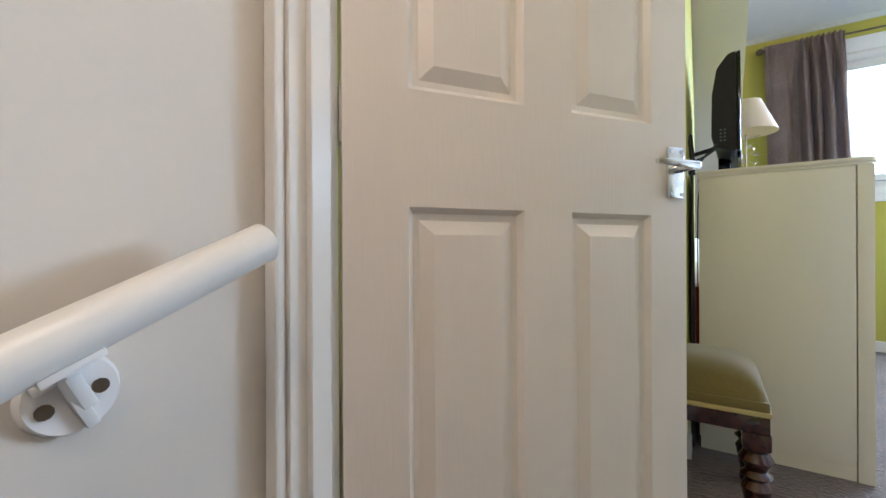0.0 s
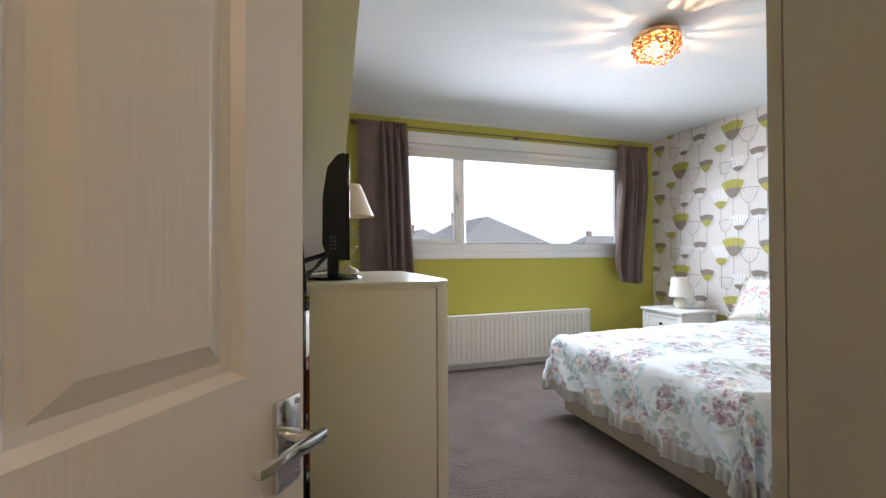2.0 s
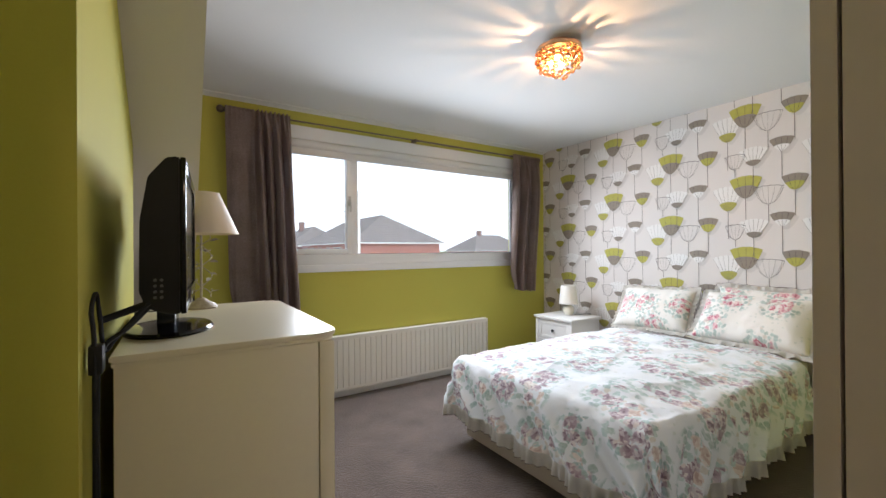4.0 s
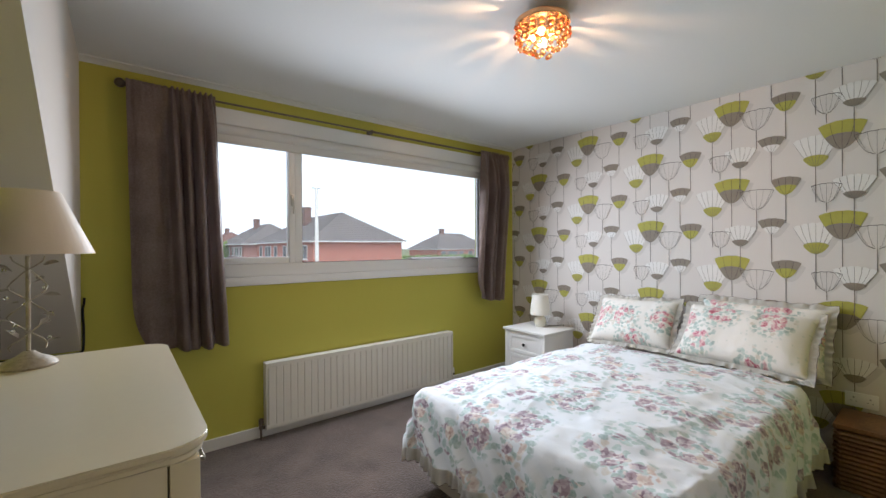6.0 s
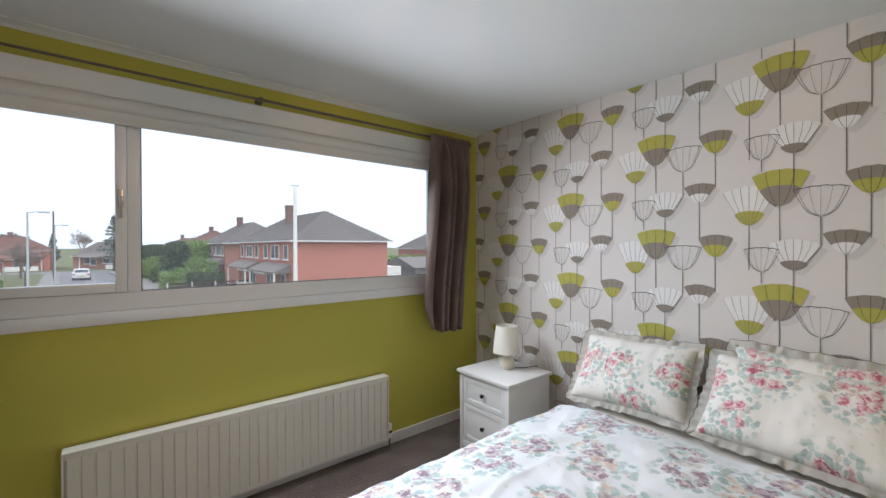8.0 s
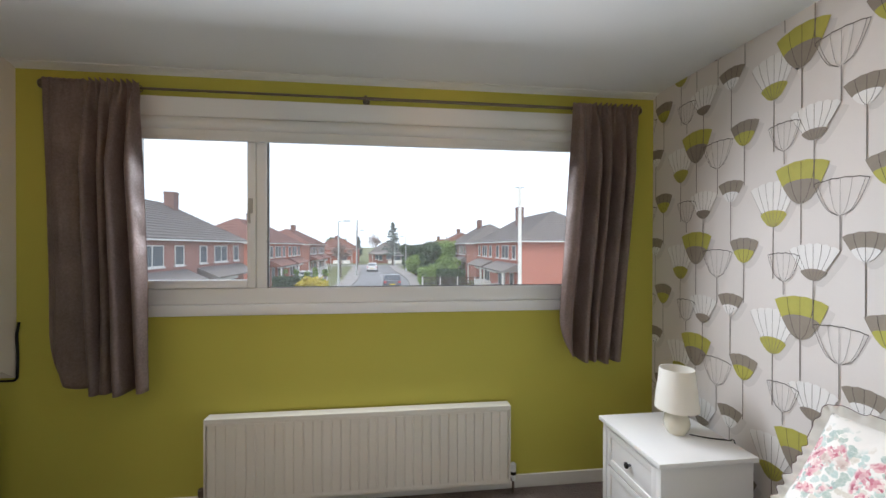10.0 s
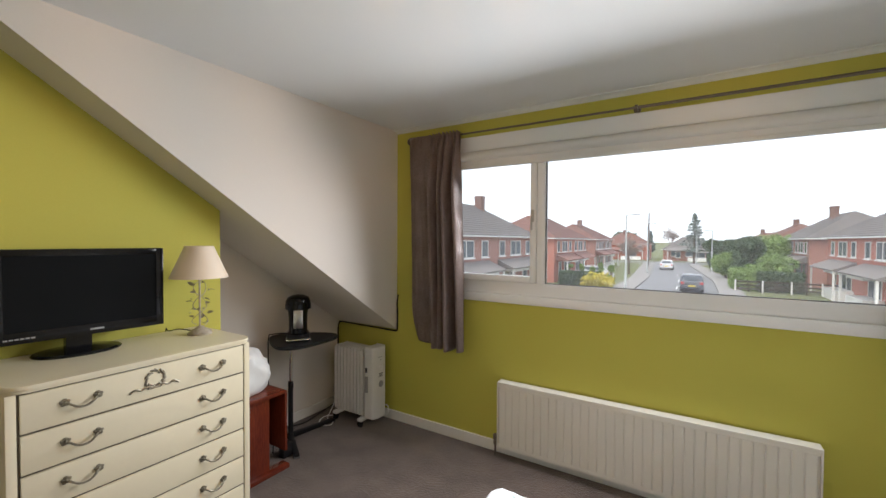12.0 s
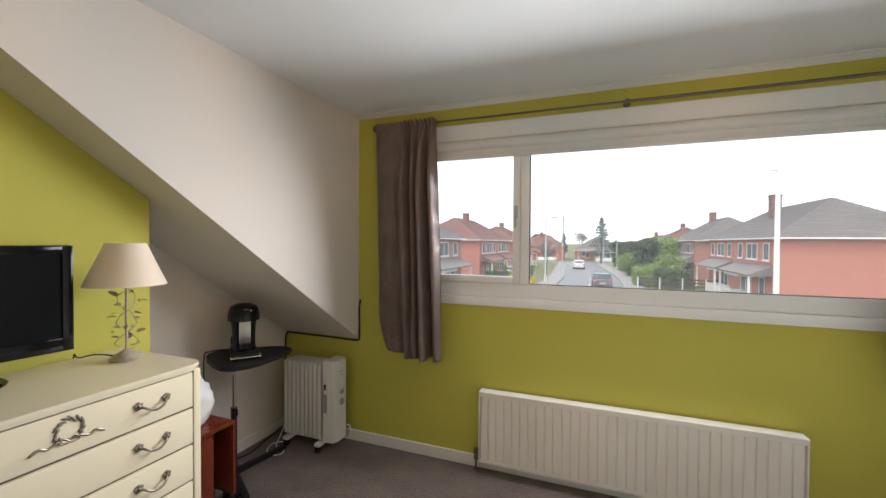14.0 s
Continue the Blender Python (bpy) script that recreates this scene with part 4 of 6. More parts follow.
def pillow(label, m, w, h, seed):
    ob = thing("pillow", label, "pillow", "pillows on the bed", m=m)
    rng = random.Random(seed)
    o = Vector((rng.uniform(0, 9), rng.uniform(0, 9), rng.uniform(0, 9)))
    n = 40
    bm = bmesh.new()
    uvl = bm.loops.layers.uv.new("cloth")
    uvs = {}
    for side in (1, -1):
        grid = []
        for i in range(n + 1):
            row = []
            for j in range(n + 1):
                a, b = -1 + 2 * i / n, -1 + 2 * j / n
                full = max(0.0, (1 - abs(a) ** 3.2)) ** 0.5 * max(0.0, (1 - abs(b) ** 3.2)) ** 0.5
                x = a * w / 2 * (1 - 0.05 * (1 - b * b))
                y = b * h / 2 * (1 - 0.07 * (1 - a * a))
                q = Vector((x * 9, y * 5, 0)) + o
                z = side * (0.085 * full + (0.010 * noise.noise(q) + 0.006 * noise.noise(q * 2.7)) * full)
                z += 0.012 * noise.noise(Vector((x * 3, y * 3, 5)) + o)
                v = bm.verts.new((x, y, z))
                uvs[v] = (x + 2 + seed * 1.37, y + 2 + seed * 0.61)
                row.append(v)
            grid.append(row)
        for i in range(n):
            for j in range(n):
                f = bm.faces.new((grid[i][j], grid[i + 1][j], grid[i + 1][j + 1], grid[i][j + 1]))
                for l in f.loops:
                    l[uvl].uv = uvs[l.vert]
    bmesh.ops.remove_doubles(bm, verts=bm.verts[:], dist=0.0006)
    part("cushion", bm, M_PILLOW, ob, smooth=80)
    # gathered border
    bm = bmesh.new()
    pts = []
    for a, b, c, d in ((-1, -1, 1, -1), (1, -1, 1, 1), (1, 1, -1, 1), (-1, 1, -1, -1)):
        for k in range(110):
            u = k / 110
            px, py = a + (c - a) * u, b + (d - b) * u
            pts.append((px * w / 2 * (1 - 0.05 * (1 - py * py)), py * h / 2 * (1 - 0.07 * (1 - px * px)), px, py))
    rows, edge = [], []
    for k, (x, y, px, py) in enumerate(pts):
        out = Vector((px ** 5, py ** 5, 0)).normalized()
        wv = 1.9 * noise.noise(Vector((x * 30, y * 30, seed))) + 0.55 * math.sin(k * 0.55 + 5 * noise.noise(Vector((x * 7, y * 7, 3))))
        base = 0.012 * noise.noise(Vector((x * 3, y * 3, 5)) + o)
        row = [bm.verts.new(Vector((x, y, base)) + out * ((0.040 + 0.012 * noise.noise(Vector((x * 14, y * 14, 7)))) * g / 3) + Vector((0, 0, 0.013 * wv * g / 3))) for g in range(4)]
        rows.append(row)
        edge.append(row[-1].co.copy())
    for k in range(len(rows)):
        a, b = rows[k], rows[(k + 1) % len(rows)]
        for g in range(3):
            bm.faces.new((a[g], b[g], b[g + 1], a[g + 1]))
    bmesh.ops.solidify(bm, geom=bm.faces[:], thickness=0.0015)
    part("frill", bm, M_FRILL, ob, "cream gathered frill", smooth=70)
    bm = bmesh.new()
    tube(bm, edge + [edge[0]], 0.0013, 4)
    part("hem_thread", bm, M_HEM, ob)


def leaning(x, y, z, tilt, turn=0, yaw=0):
    """Pillow lying against the wall: its face looks to the foot of the bed and up."""
    return pose(x, y, z) @ pose(0, 0, 0, 0, 0, yaw) @ pose(0, 0, 0, 0, -tilt, 0) @ pose(0, 0, 0, 0, 0, -90 + turn)


pillow("cream frilled pillow with rose print, propped against the wall", leaning(4.19, 3.18, 0.785, 52, 3), 0.66, 0.44, 1)
pillow("cream frilled pillow with rose print, plumped at the bed edge", leaning(4.17, 2.40, 0.785, 50, -2), 0.76, 0.45, 2)
pillow("cream frilled pillow tucked behind the others", leaning(4.28, 2.34, 0.80, 66, -1), 0.74, 0.46, 3)

# ---- bedside table with lamp ----
night = thing("bedside_table", "white painted bedside table with two drawers", "bedside table")
NX0, NX1, NY0, NY1, NZ = 3.84, 4.33, 3.835, 4.36, 0.612
part("top", boxes((NX0, NY0, NZ - 0.024, NX1, NY1, NZ), bevel=0.005), M_NIGHT, night)
part("body", boxes((NX0 + 0.035, NY0 + 0.02, 0.0, NX1 - 0.01, NY1 - 0.02, NZ - 0.024), bevel=0.003), M_NIGHT, night)
part("face_frame", boxes((NX0 + 0.018, NY0 + 0.016, 0.0, NX0 + 0.036, NY0 + 0.05, NZ - 0.025), (NX0 + 0.018, NY1 - 0.05, 0.0, NX0 + 0.036, NY1 - 0.016, NZ - 0.025),
                         (NX0 + 0.018, NY0 + 0.05, NZ - 0.045, NX0 + 0.036, NY1 - 0.05, NZ - 0.025), (NX0 + 0.018, NY0 + 0.05, 0.03, NX0 + 0.036, NY1 - 0.05, 0.08), bevel=0.002), M_NIGHT, night)
for z0, z1 in ((0.37, 0.562), (0.09, 0.36)):
    a, b = NY0 + 0.054, NY1 - 0.054
    dr = part("drawer", boxes((NX0 + 0.022, a, z0, NX0 + 0.04, a + 0.035, z1), (NX0 + 0.022, b - 0.035, z0, NX0 + 0.04, b, z1), (NX0 + 0.022, a + 0.035, z0, NX0 + 0.04, b - 0.035, z0 + 0.035),
                              (NX0 + 0.022, a + 0.035, z1 - 0.035, NX0 + 0.04, b - 0.035, z1), (NX0 + 0.029, a + 0.033, z0 + 0.033, NX0 + 0.04, b - 0.033, z1 - 0.033), bevel=0.002), M_NIGHT, night)
    bm = bmesh.new()
    lathe(bm, [(0.006, 0.0), (0.006, 0.012), (0.015, 0.018), (0.016, 0.025), (0.010, 0.03)], n=16)
    part("knob", bm, M_BLACK, dr, "dark round knob", at=pose(NX0 + 0.029, (a + b) / 2, (z0 + z1) / 2, 0, -90, 0))


def shell(profile, thick, n=32):
    """A thin turned wall, open at both ends."""
    inner = [(r - thick, z) for r, z in reversed(profile)]
    bm = bmesh.new()
    ring = [[bm.verts.new((r * math.cos(2 * math.pi * k / n), r * math.sin(2 * math.pi * k / n), z)) for k in range(n)] for r, z in profile + inner]
    for a, b in zip(ring, ring[1:] + ring[:1]):
        for k in range(n):
            bm.faces.new((a[k], a[(k + 1) % n], b[(k + 1) % n], b[k]))
    return bm


bl = thing("bedside_lamp", "small cream ceramic lamp with white shade, unlit, on the bedside table", "table lamp", m=pose(4.13, 4.11, NZ))
part("base", lathe(bmesh.new(), [(0.042, 0.0), (0.046, 0.006), (0.058, 0.03), (0.062, 0.055), (0.056, 0.085), (0.038, 0.105), (0.026, 0.115)]), M_CERAMIC, bl)
part("stem", lathe(bmesh.new(), [(0.012, 0.112), (0.012, 0.19), (0.018, 0.195), (0.018, 0.24), (0.008, 0.25)], n=12), M_WHITEPLASTIC, bl)
part("shade", shell([(0.102, 0.125), (0.098, 0.18), (0.080, 0.33)], 0.0025), M_SHADE2, bl)
bm = bmesh.new()
for k in range(3):
    a = k * 2.094
    rod(bm, (0.015 * math.cos(a), 0.015 * math.sin(a), 0.2), (0.095 * math.cos(a), 0.095 * math.sin(a), 0.2), 0.0015, n=6)
part("shade_ring", bm, M_STEEL, bl)
bm = bmesh.new()
tube(bm, smooth_path([(4.17, 4.07, NZ + 0.006), (4.24, 4.02, NZ + 0.006), (4.31, 3.99, NZ + 0.006), (4.345, 3.98, NZ - 0.02), (4.36, 3.97, 0.3), (4.38, 3.97, 0.02)]), 0.003, 6)
tagged(new("lamp_cable", mesh_of("lamp_cable", bm, M_BLACK, 60)), "thin dark lamp cable behind the bedside table", "cable")

# ---- chest of drawers ----
CX0, CX1, CY0, CY1, CZ = 0.375, 0.873, 2.270, 3.150, 1.110
chest = thing("chest_of_drawers", "tall cream lacquered chest of drawers with bronze handles", "chest of drawers")


def rounded(x0, y0, x1, y1, r, n=5):
    """An outline whose two corners at x1 are round."""
    pts = [(x0, y0)]
    for k in range(n + 1):
        a = -math.pi / 2 + math.pi / 2 * k / n
        pts.append((x1 - r + r * math.cos(a), y0 + r + r * math.sin(a)))
    for k in range(n + 1):
        a = math.pi / 2 * k / n
        pts.append((x1 - r + r * math.cos(a), y1 - r + r * math.sin(a)))
    return pts + [(x0, y1)]


bm = bmesh.new()
slab(bm, rounded(CX0 - 0.008, CY0 - 0.006, CX1 + 0.018, CY1 + 0.012, 0.06, 8), CZ - 0.014, CZ)
slab(bm, rounded(CX0 - 0.004, CY0 - 0.004, CX1 + 0.010, CY1 + 0.006, 0.054, 8), CZ - 0.027, CZ - 0.014)
bmesh.ops.bevel(bm, geom=[e for e in bm.edges if abs(e.verts[0].co.z - e.verts[1].co.z) < 1e-5], offset=0.003, segments=2, affect="EDGES")
part("top", bm, M_CREAM, chest)
part("side_panel", boxes((CX0, CY0, 0.05, CX1 - 0.045, CY0 + 0.018, CZ - 0.027), bevel=0.001), M_CREAM, chest)
part("side_panel", boxes((CX0, CY1 - 0.018, 0.05, CX1 - 0.045, CY1, CZ - 0.027), bevel=0.001), M_CREAM, chest)
part("back_panel", boxes((CX0, CY0 + 0.018, 0.05, CX0 + 0.006, CY1 - 0.018, CZ - 0.027)), M_GAP, chest)
part("post", boxes((CX1 - 0.042, CY0 - 0.002, 0.0, CX1, CY0 + 0.026, CZ - 0.027), bevel=0.002), M_CREAM, chest)
part("post", boxes((CX1 - 0.042, CY1 - 0.026, 0.0, CX1, CY1 + 0.002, CZ - 0.027), bevel=0.002), M_CREAM, chest)
part("plinth", boxes((CX0 + 0.004, CY0 + 0.004, 0.0, CX1 - 0.044, CY1 - 0.004, 0.05), (CX1 - 0.042, CY0 + 0.026, 0.0, CX1 - 0.006, CY1 - 0.026, 0.05)), M_CREAM, chest)
part("carcass", boxes((CX0 + 0.01, CY0 + 0.02, 0.052, CX1 - 0.043, CY1 - 0.02, CZ - 0.03), (CX1 - 0.043, CY0 + 0.026, 0.052, CX1 - 0.0065, CY1 - 0.026, CZ - 0.028)), M_GAP, chest)


def swan_handle(y, z, parent):
    bm = bmesh.new()
    x = CX1 + 0.003
    tube(bm, smooth_path([(x + 0.004, y - 0.048, z + 0.010), (x + 0.020, y - 0.036, z + 0.002), (x + 0.026, y - 0.018, z - 0.010), (x + 0.028, y, z - 0.013), (x + 0.026, y + 0.018, z - 0.010),
                          (x + 0.020, y + 0.036, z + 0.002), (x + 0.004, y + 0.048, z + 0.010)], 4), 0.0042, 7)
    for s in (-1, 1):
        for k in range(5):
            a = k * 1.2566 + 0.4
            bmesh.ops.create_uvsphere(bm, u_segments=7, v_segments=5, radius=0.0085,
                                      matrix=Matrix.Translation((x + 0.003, y + s * 0.049 + 0.009 * math.cos(a), z + 0.010 + 0.009 * math.sin(a))) @ Matrix.Diagonal((0.5, 1, 0.8, 1)))
        bmesh.ops.create_uvsphere(bm, u_segments=7, v_segments=5, radius=0.006, matrix=Matrix.Translation((x + 0.008, y + s * 0.049, z + 0.010)))
    part("handle", bm, M_BRASSANT, parent, "antique brass swan neck handle")


for k in range(7):
    z1 = CZ - 0.034 - 0.1455 * k
    z0 = z1 - 0.1455 + 0.009
    dr = part("drawer", boxes((CX1 - 0.03, CY0 + 0.034, z0, CX1 + 0.003, CY1 - 0.034, z1), bevel=0.003), M_CREAM, chest)
    for y in (2.470, 2.961):
        swan_handle(y - 0.0, (z0 + z1) / 2 - 0.002, dr)
    if k == 0:
        bm = bmesh.new()
        cy, cz = 2.715, (z0 + z1) / 2 + 0.012
        rng = random.Random(5)
        for q in range(34):
            a = q * 2 * math.pi / 34
            rr = 0.034 + rng.uniform(-0.005, 0.005)
            bmesh.ops.create_uvsphere(bm, u_segments=6, v_segments=4, radius=0.008, matrix=Matrix.Translation((CX1 + 0.005, cy + rr * math.cos(a), cz + rr * math.sin(a)))
                                      @ Matrix.Rotation(a + 0.9, 4, "X") @ Matrix.Diagonal((0.4, 1.2, 0.5, 1)))
        for s in (-1, 1):
            tube(bm, smooth_path([(CX1 + 0.005, cy + s * 0.008, cz - 0.034), (CX1 + 0.006, cy + s * 0.030, cz - 0.028), (CX1 + 0.005, cy + s * 0.052, cz - 0.036), (CX1 + 0.006, cy + s * 0.072, cz - 0.028),
                                  (CX1 + 0.005, cy + s * 0.094, cz - 0.040)], 4), 0.0040, 6)
            tube(bm, smooth_path([(CX1 + 0.006, cy, cz - 0.034), (CX1 + 0.007, cy + s * 0.016, cz - 0.022), (CX1 + 0.006, cy + s * 0.024, cz - 0.036), (CX1 + 0.007, cy, cz - 0.036)], 4), 0.0035, 6)
        part("wreath", bm, M_BRASSANT, dr, "worn silvered wreath and ribbon mount")

# ---- television ----
tv = thing("television", "black flat television on an oval stand, switched off", "television")
TX, TY0, TY1, TZ0, TZ1 = 0.528, 2.305, 2.895, 1.187, 1.578
bm = bmesh.new()
prism(bm, [(TX - 0.030, TZ0 + 0.005), (TX - 0.004, TZ0), (TX, TZ0 + 0.006), (TX, TZ1 - 0.004), (TX - 0.006, TZ1), (TX - 0.030, TZ1 - 0.006), (TX - 0.066, TZ1 - 0.055), (TX - 0.082, TZ1 - 0.16), (TX - 0.084, TZ0 + 0.06), (TX - 0.070, TZ0 + 0.02)], "y", TY0, TY1)
bmesh.ops.bevel(bm, geom=bm.edges[:], offset=0.003, segments=2, affect="EDGES")
part("housing", bm, M_BLACK, tv)
b = 0.032
part("bezel", boxes((TX, TY0, TZ0 + 0.002, TX + 0.012, TY0 + b, TZ1 - 0.002), (TX, TY1 - b, TZ0 + 0.002, TX + 0.012, TY1, TZ1 - 0.002), (TX, TY0 + b, TZ0 + 0.002, TX + 0.012, TY1 - b, TZ0 + 0.05), (TX, TY0 + b, TZ1 - b, TX + 0.012, TY1 - b, TZ1 - 0.002), bevel=0.002), M_GLOSSBLACK, tv)
part("screen", boxes((TX, TY0 + b, TZ0 + 0.05, TX + 0.006, TY1 - b, TZ1 - b)), M_SCREEN, tv)
part("maker_mark", boxes((TX + 0.012, 2.605, TZ0 + 0.022, TX + 0.0128, 2.655, TZ0 + 0.030)), M_STEEL, tv, "small pale lettering bar")
part("feature_marks", boxes(*[(TX + 0.012, 2.335 + 0.016 * k, TZ0 + 0.020, TX + 0.0126, 2.347 + 0.016 * k, TZ0 + 0.026) for k in range(6)]), M_STEEL, tv)
bm = bmesh.new()
for i in range(4):
    for j in range(2):
        rod(bm, (TX - 0.052 + 0.013 * j, TY0 - 0.003, TZ0 + 0.045 + 0.014 * i), (TX - 0.052 + 0.013 * j, TY0 + 0.002, TZ0 + 0.045 + 0.014 * i), 0.0038, n=10)
part("sockets", bm, M_RUBBER, tv)
bm = bmesh.new()
lathe(bm, [(0.155, 0.0), (0.158, 0.006), (0.150, 0.013), (0.06, 0.020), (0.04, 0.022)], n=40)
bmesh.ops.scale(bm, vec=(0.72, 1.0, 1.0), verts=bm.verts[:])
stand = part("stand", bm, M_GLOSSBLACK, tv, at=pose(0.485, 2.575, CZ))
bm = bmesh.new()
slab(bm, [(-0.028, -0.045), (0.016, -0.045), (0.022, 0.0), (0.016, 0.045), (-0.028, 0.045)], 0.018, 0.09)
part("neck", bm, M_GLOSSBLACK, stand, "glossy black neck", at=pose(0.0, 0.0, 0.0))
bm = bmesh.new()
rod(bm, (0.44, 2.36, 1.215), (0.345, 2.315, 1.185), 0.0095, 0.008)
tagged(new("aerial_plug", mesh_of("aerial_plug", bm, M_BLACK, 50)), "black aerial plug and lead at the television back", "cable")
bm = bmesh.new()
tube(bm, smooth_path([(0.455, 2.33, 1.235), (0.42, 2.29, 1.20), (0.38, 2.27, 1.15), (0.362, 2.25, 1.13), (0.355, 2.25, 1.20), (0.35, 2.24, 1.255), (0.345, 2.22, 1.22), (0.352, 2.20, 1.15), (0.354, 2.19, 0.9), (0.352, 2.185, 0.5), (0.353, 2.185, 0.03)]), 0.0045, 6)
tagged(new("television_cable", mesh_of("television_cable", bm, M_BLACK, 60)), "black looped cable behind the chest of drawers", "cable")
bm = bmesh.new()
tube(bm, smooth_path([(0.45, 2.34, 1.22), (0.40, 2.27, 1.17), (0.36, 2.23, 1.13), (0.355, 2.21, 1.0), (0.358, 2.20, 0.6), (0.356, 2.20, 0.03)]), 0.005, 6)
tagged(new("television_cable", mesh_of("television_cable", bm, M_BLACK, 60)), "black mains cable hanging behind the television", "cable")
bm = boxes((0.342, 2.195, 1.09, 0.366, 2.235, 1.15), bevel=0.004)
tagged(new("power_adapter", mesh_of("power_adapter", bm, M_BLACK, 40)), "black power adapter hanging behind the chest", "adapter")

tv.matrix_world = pose(0.48, 2.575, 0, 0, 0, -3.5) @ pose(-0.49, -2.575, 0)

# ---- lamp on the chest ----
cl = thing("table_lamp", "pearl shaded lamp on a distressed metal leaf stem", "table lamp", m=pose(0.575, 3.055, CZ))
part("base", lathe(bmesh.new(), [(0.058, 0.0), (0.060, 0.006), (0.050, 0.018), (0.026, 0.030), (0.012, 0.042)]), M_DISTRESS, cl)
bm = bmesh.new()
rod(bm, (0, 0, 0.035), (0, 0, 0.30), 0.005, n=10)
part("stem", bm, M_DISTRESS, cl)
for s in (0.0, 3.14):
    bm = bmesh.new()
    tube(bm, [((0.034 + 0.006 * math.sin(k)) * math.cos(s + k * 0.42), (0.034 + 0.006 * math.sin(k)) * math.sin(s + k * 0.42), 0.045 + 0.0115 * k) for k in range(23)], 0.0018, 6)
    part("vine", bm, M_DISTRESS, cl)
rng = random.Random(3)
for k in range(14):
    a, z = k * 2.4, 0.06 + 0.0165 * k
    bm = bmesh.new()
    L = rng.uniform(0.034, 0.046)
    rim = [(0, 0, 0), (L * 0.35, L * 0.26, 0.003), (L * 0.75, L * 0.20, 0.001), (L, 0, -0.004), (L * 0.75, -L * 0.20, 0.001), (L * 0.35, -L * 0.26, 0.003)]
    bm.faces.new([bm.verts.new(p) for p in rim])
    bmesh.ops.solidify(bm, geom=bm.faces[:], thickness=0.0015)
    part("leaf", bm, M_DISTRESS, cl, at=pose(0.030 * math.cos(a), 0.030 * math.sin(a), z, rng.uniform(-40, 40), rng.uniform(-40, 10), math.degrees(a)))
for k in range(9):
    a, z = k * 1.9 + 0.5, 0.07 + 0.024 * k
    bm = bmesh.new()
    bmesh.ops.create_icosphere(bm, subdivisions=1, radius=0.006)
    part("glass_drop", bm, M_CLEAR, cl, at=pose(0.045 * math.cos(a), 0.045 * math.sin(a), z))
part("shade", shell([(0.140, 0.305), (0.068, 0.475)], 0.0025, 40), M_SHADE, cl)
bm = bmesh.new()
tube(bm, smooth_path([(0.50, 3.05, CZ + 0.008), (0.47, 3.00, CZ + 0.022), (0.43, 2.97, CZ + 0.012), (0.385, 2.98, CZ + 0.006), (0.360, 2.98, CZ - 0.03), (0.356, 2.98, 0.6), (0.356, 2.98, 0.05)]), 0.0028, 6)
tagged(new("lamp_cable", mesh_of("lamp_cable", bm, M_BLACK, 60)), "black lamp cable running behind the chest", "cable")

# ---- ceiling light ----
light = thing("ceiling_light", "round ceiling light hung with amber glass drops, lit", "ceiling light", m=pose(2.42, 2.76, 0))
part("mount", lathe(bmesh.new(), [(0.075, ZC - 0.035), (0.075, ZC)]), M_GOLDMETAL, light)
part("drum", lathe(bmesh.new(), [(0.133, ZC - 0.062), (0.135, ZC - 0.058), (0.135, ZC - 0.038), (0.130, ZC - 0.034), (0.075, ZC - 0.033), (0.075, ZC - 0.038), (0.127, ZC - 0.042), (0.131, ZC - 0.062)], n=48, close=False), M_GOLDMETAL, light)
rng = random.Random(11)
k = 0
for ring, (rr, z, cnt) in enumerate(((0.126, 2.505, 20), (0.128, 2.475, 18), (0.108, 2.445, 13), (0.084, 2.418, 9), (0.055, 2.396, 6), (0.0, 2.380, 1), (0.12, 2.450, 8))):
    for q in range(cnt):
        a = 6.283 * q / cnt + 0.3 * ring
        r = 0.0125 + 0.004 * rng.random()
        bm = bmesh.new()
        bmesh.ops.create_icosphere(bm, subdivisions=2, radius=r)
        part("glass_drop", bm, M_BEAD, light, smooth=30, at=pose(rr * math.cos(a), rr * math.sin(a), z + rng.uniform(-0.012, 0.012)))
for q in range(4):
    a = 0.6 + q * 1.571
    bm = bmesh.new()
    bmesh.ops.create_icosphere(bm, subdivisions=2, radius=0.020)
    part("bulb", bm, M_BULB, light, "lit warm bulb", at=pose(0.055 * math.cos(a), 0.055 * math.sin(a), 2.475))

# ---- recess: folding table, heater, machine stand ----
mt = thing("drop_leaf_table", "red mahogany drop leaf table, folded, standing beside the chest", "table")
part("top", boxes((0.02, 3.19, 0.545, 0.43, 3.70, 0.570), bevel=0.006), M_MAHOG, mt)
part("leaf", boxes((0.035, 3.703, 0.13, 0.42, 3.722, 0.560), bevel=0.008), M_MAHOG, mt)
part("end_panel", boxes((0.365, 3.24, 0.035, 0.392, 3.60, 0.545), bevel=0.003), M_MAHOG, mt)
part("end_panel", boxes((0.06, 3.24, 0.035, 0.085, 3.60, 0.545), bevel=0.003), M_MAHOG, mt)
part("foot", boxes((0.345, 3.20, 0.0, 0.425, 3.74, 0.034), bevel=0.012), M_MAHOG, mt)
part("foot", boxes((0.04, 3.20, 0.0, 0.105, 3.74, 0.034), bevel=0.012), M_MAHOG, mt)

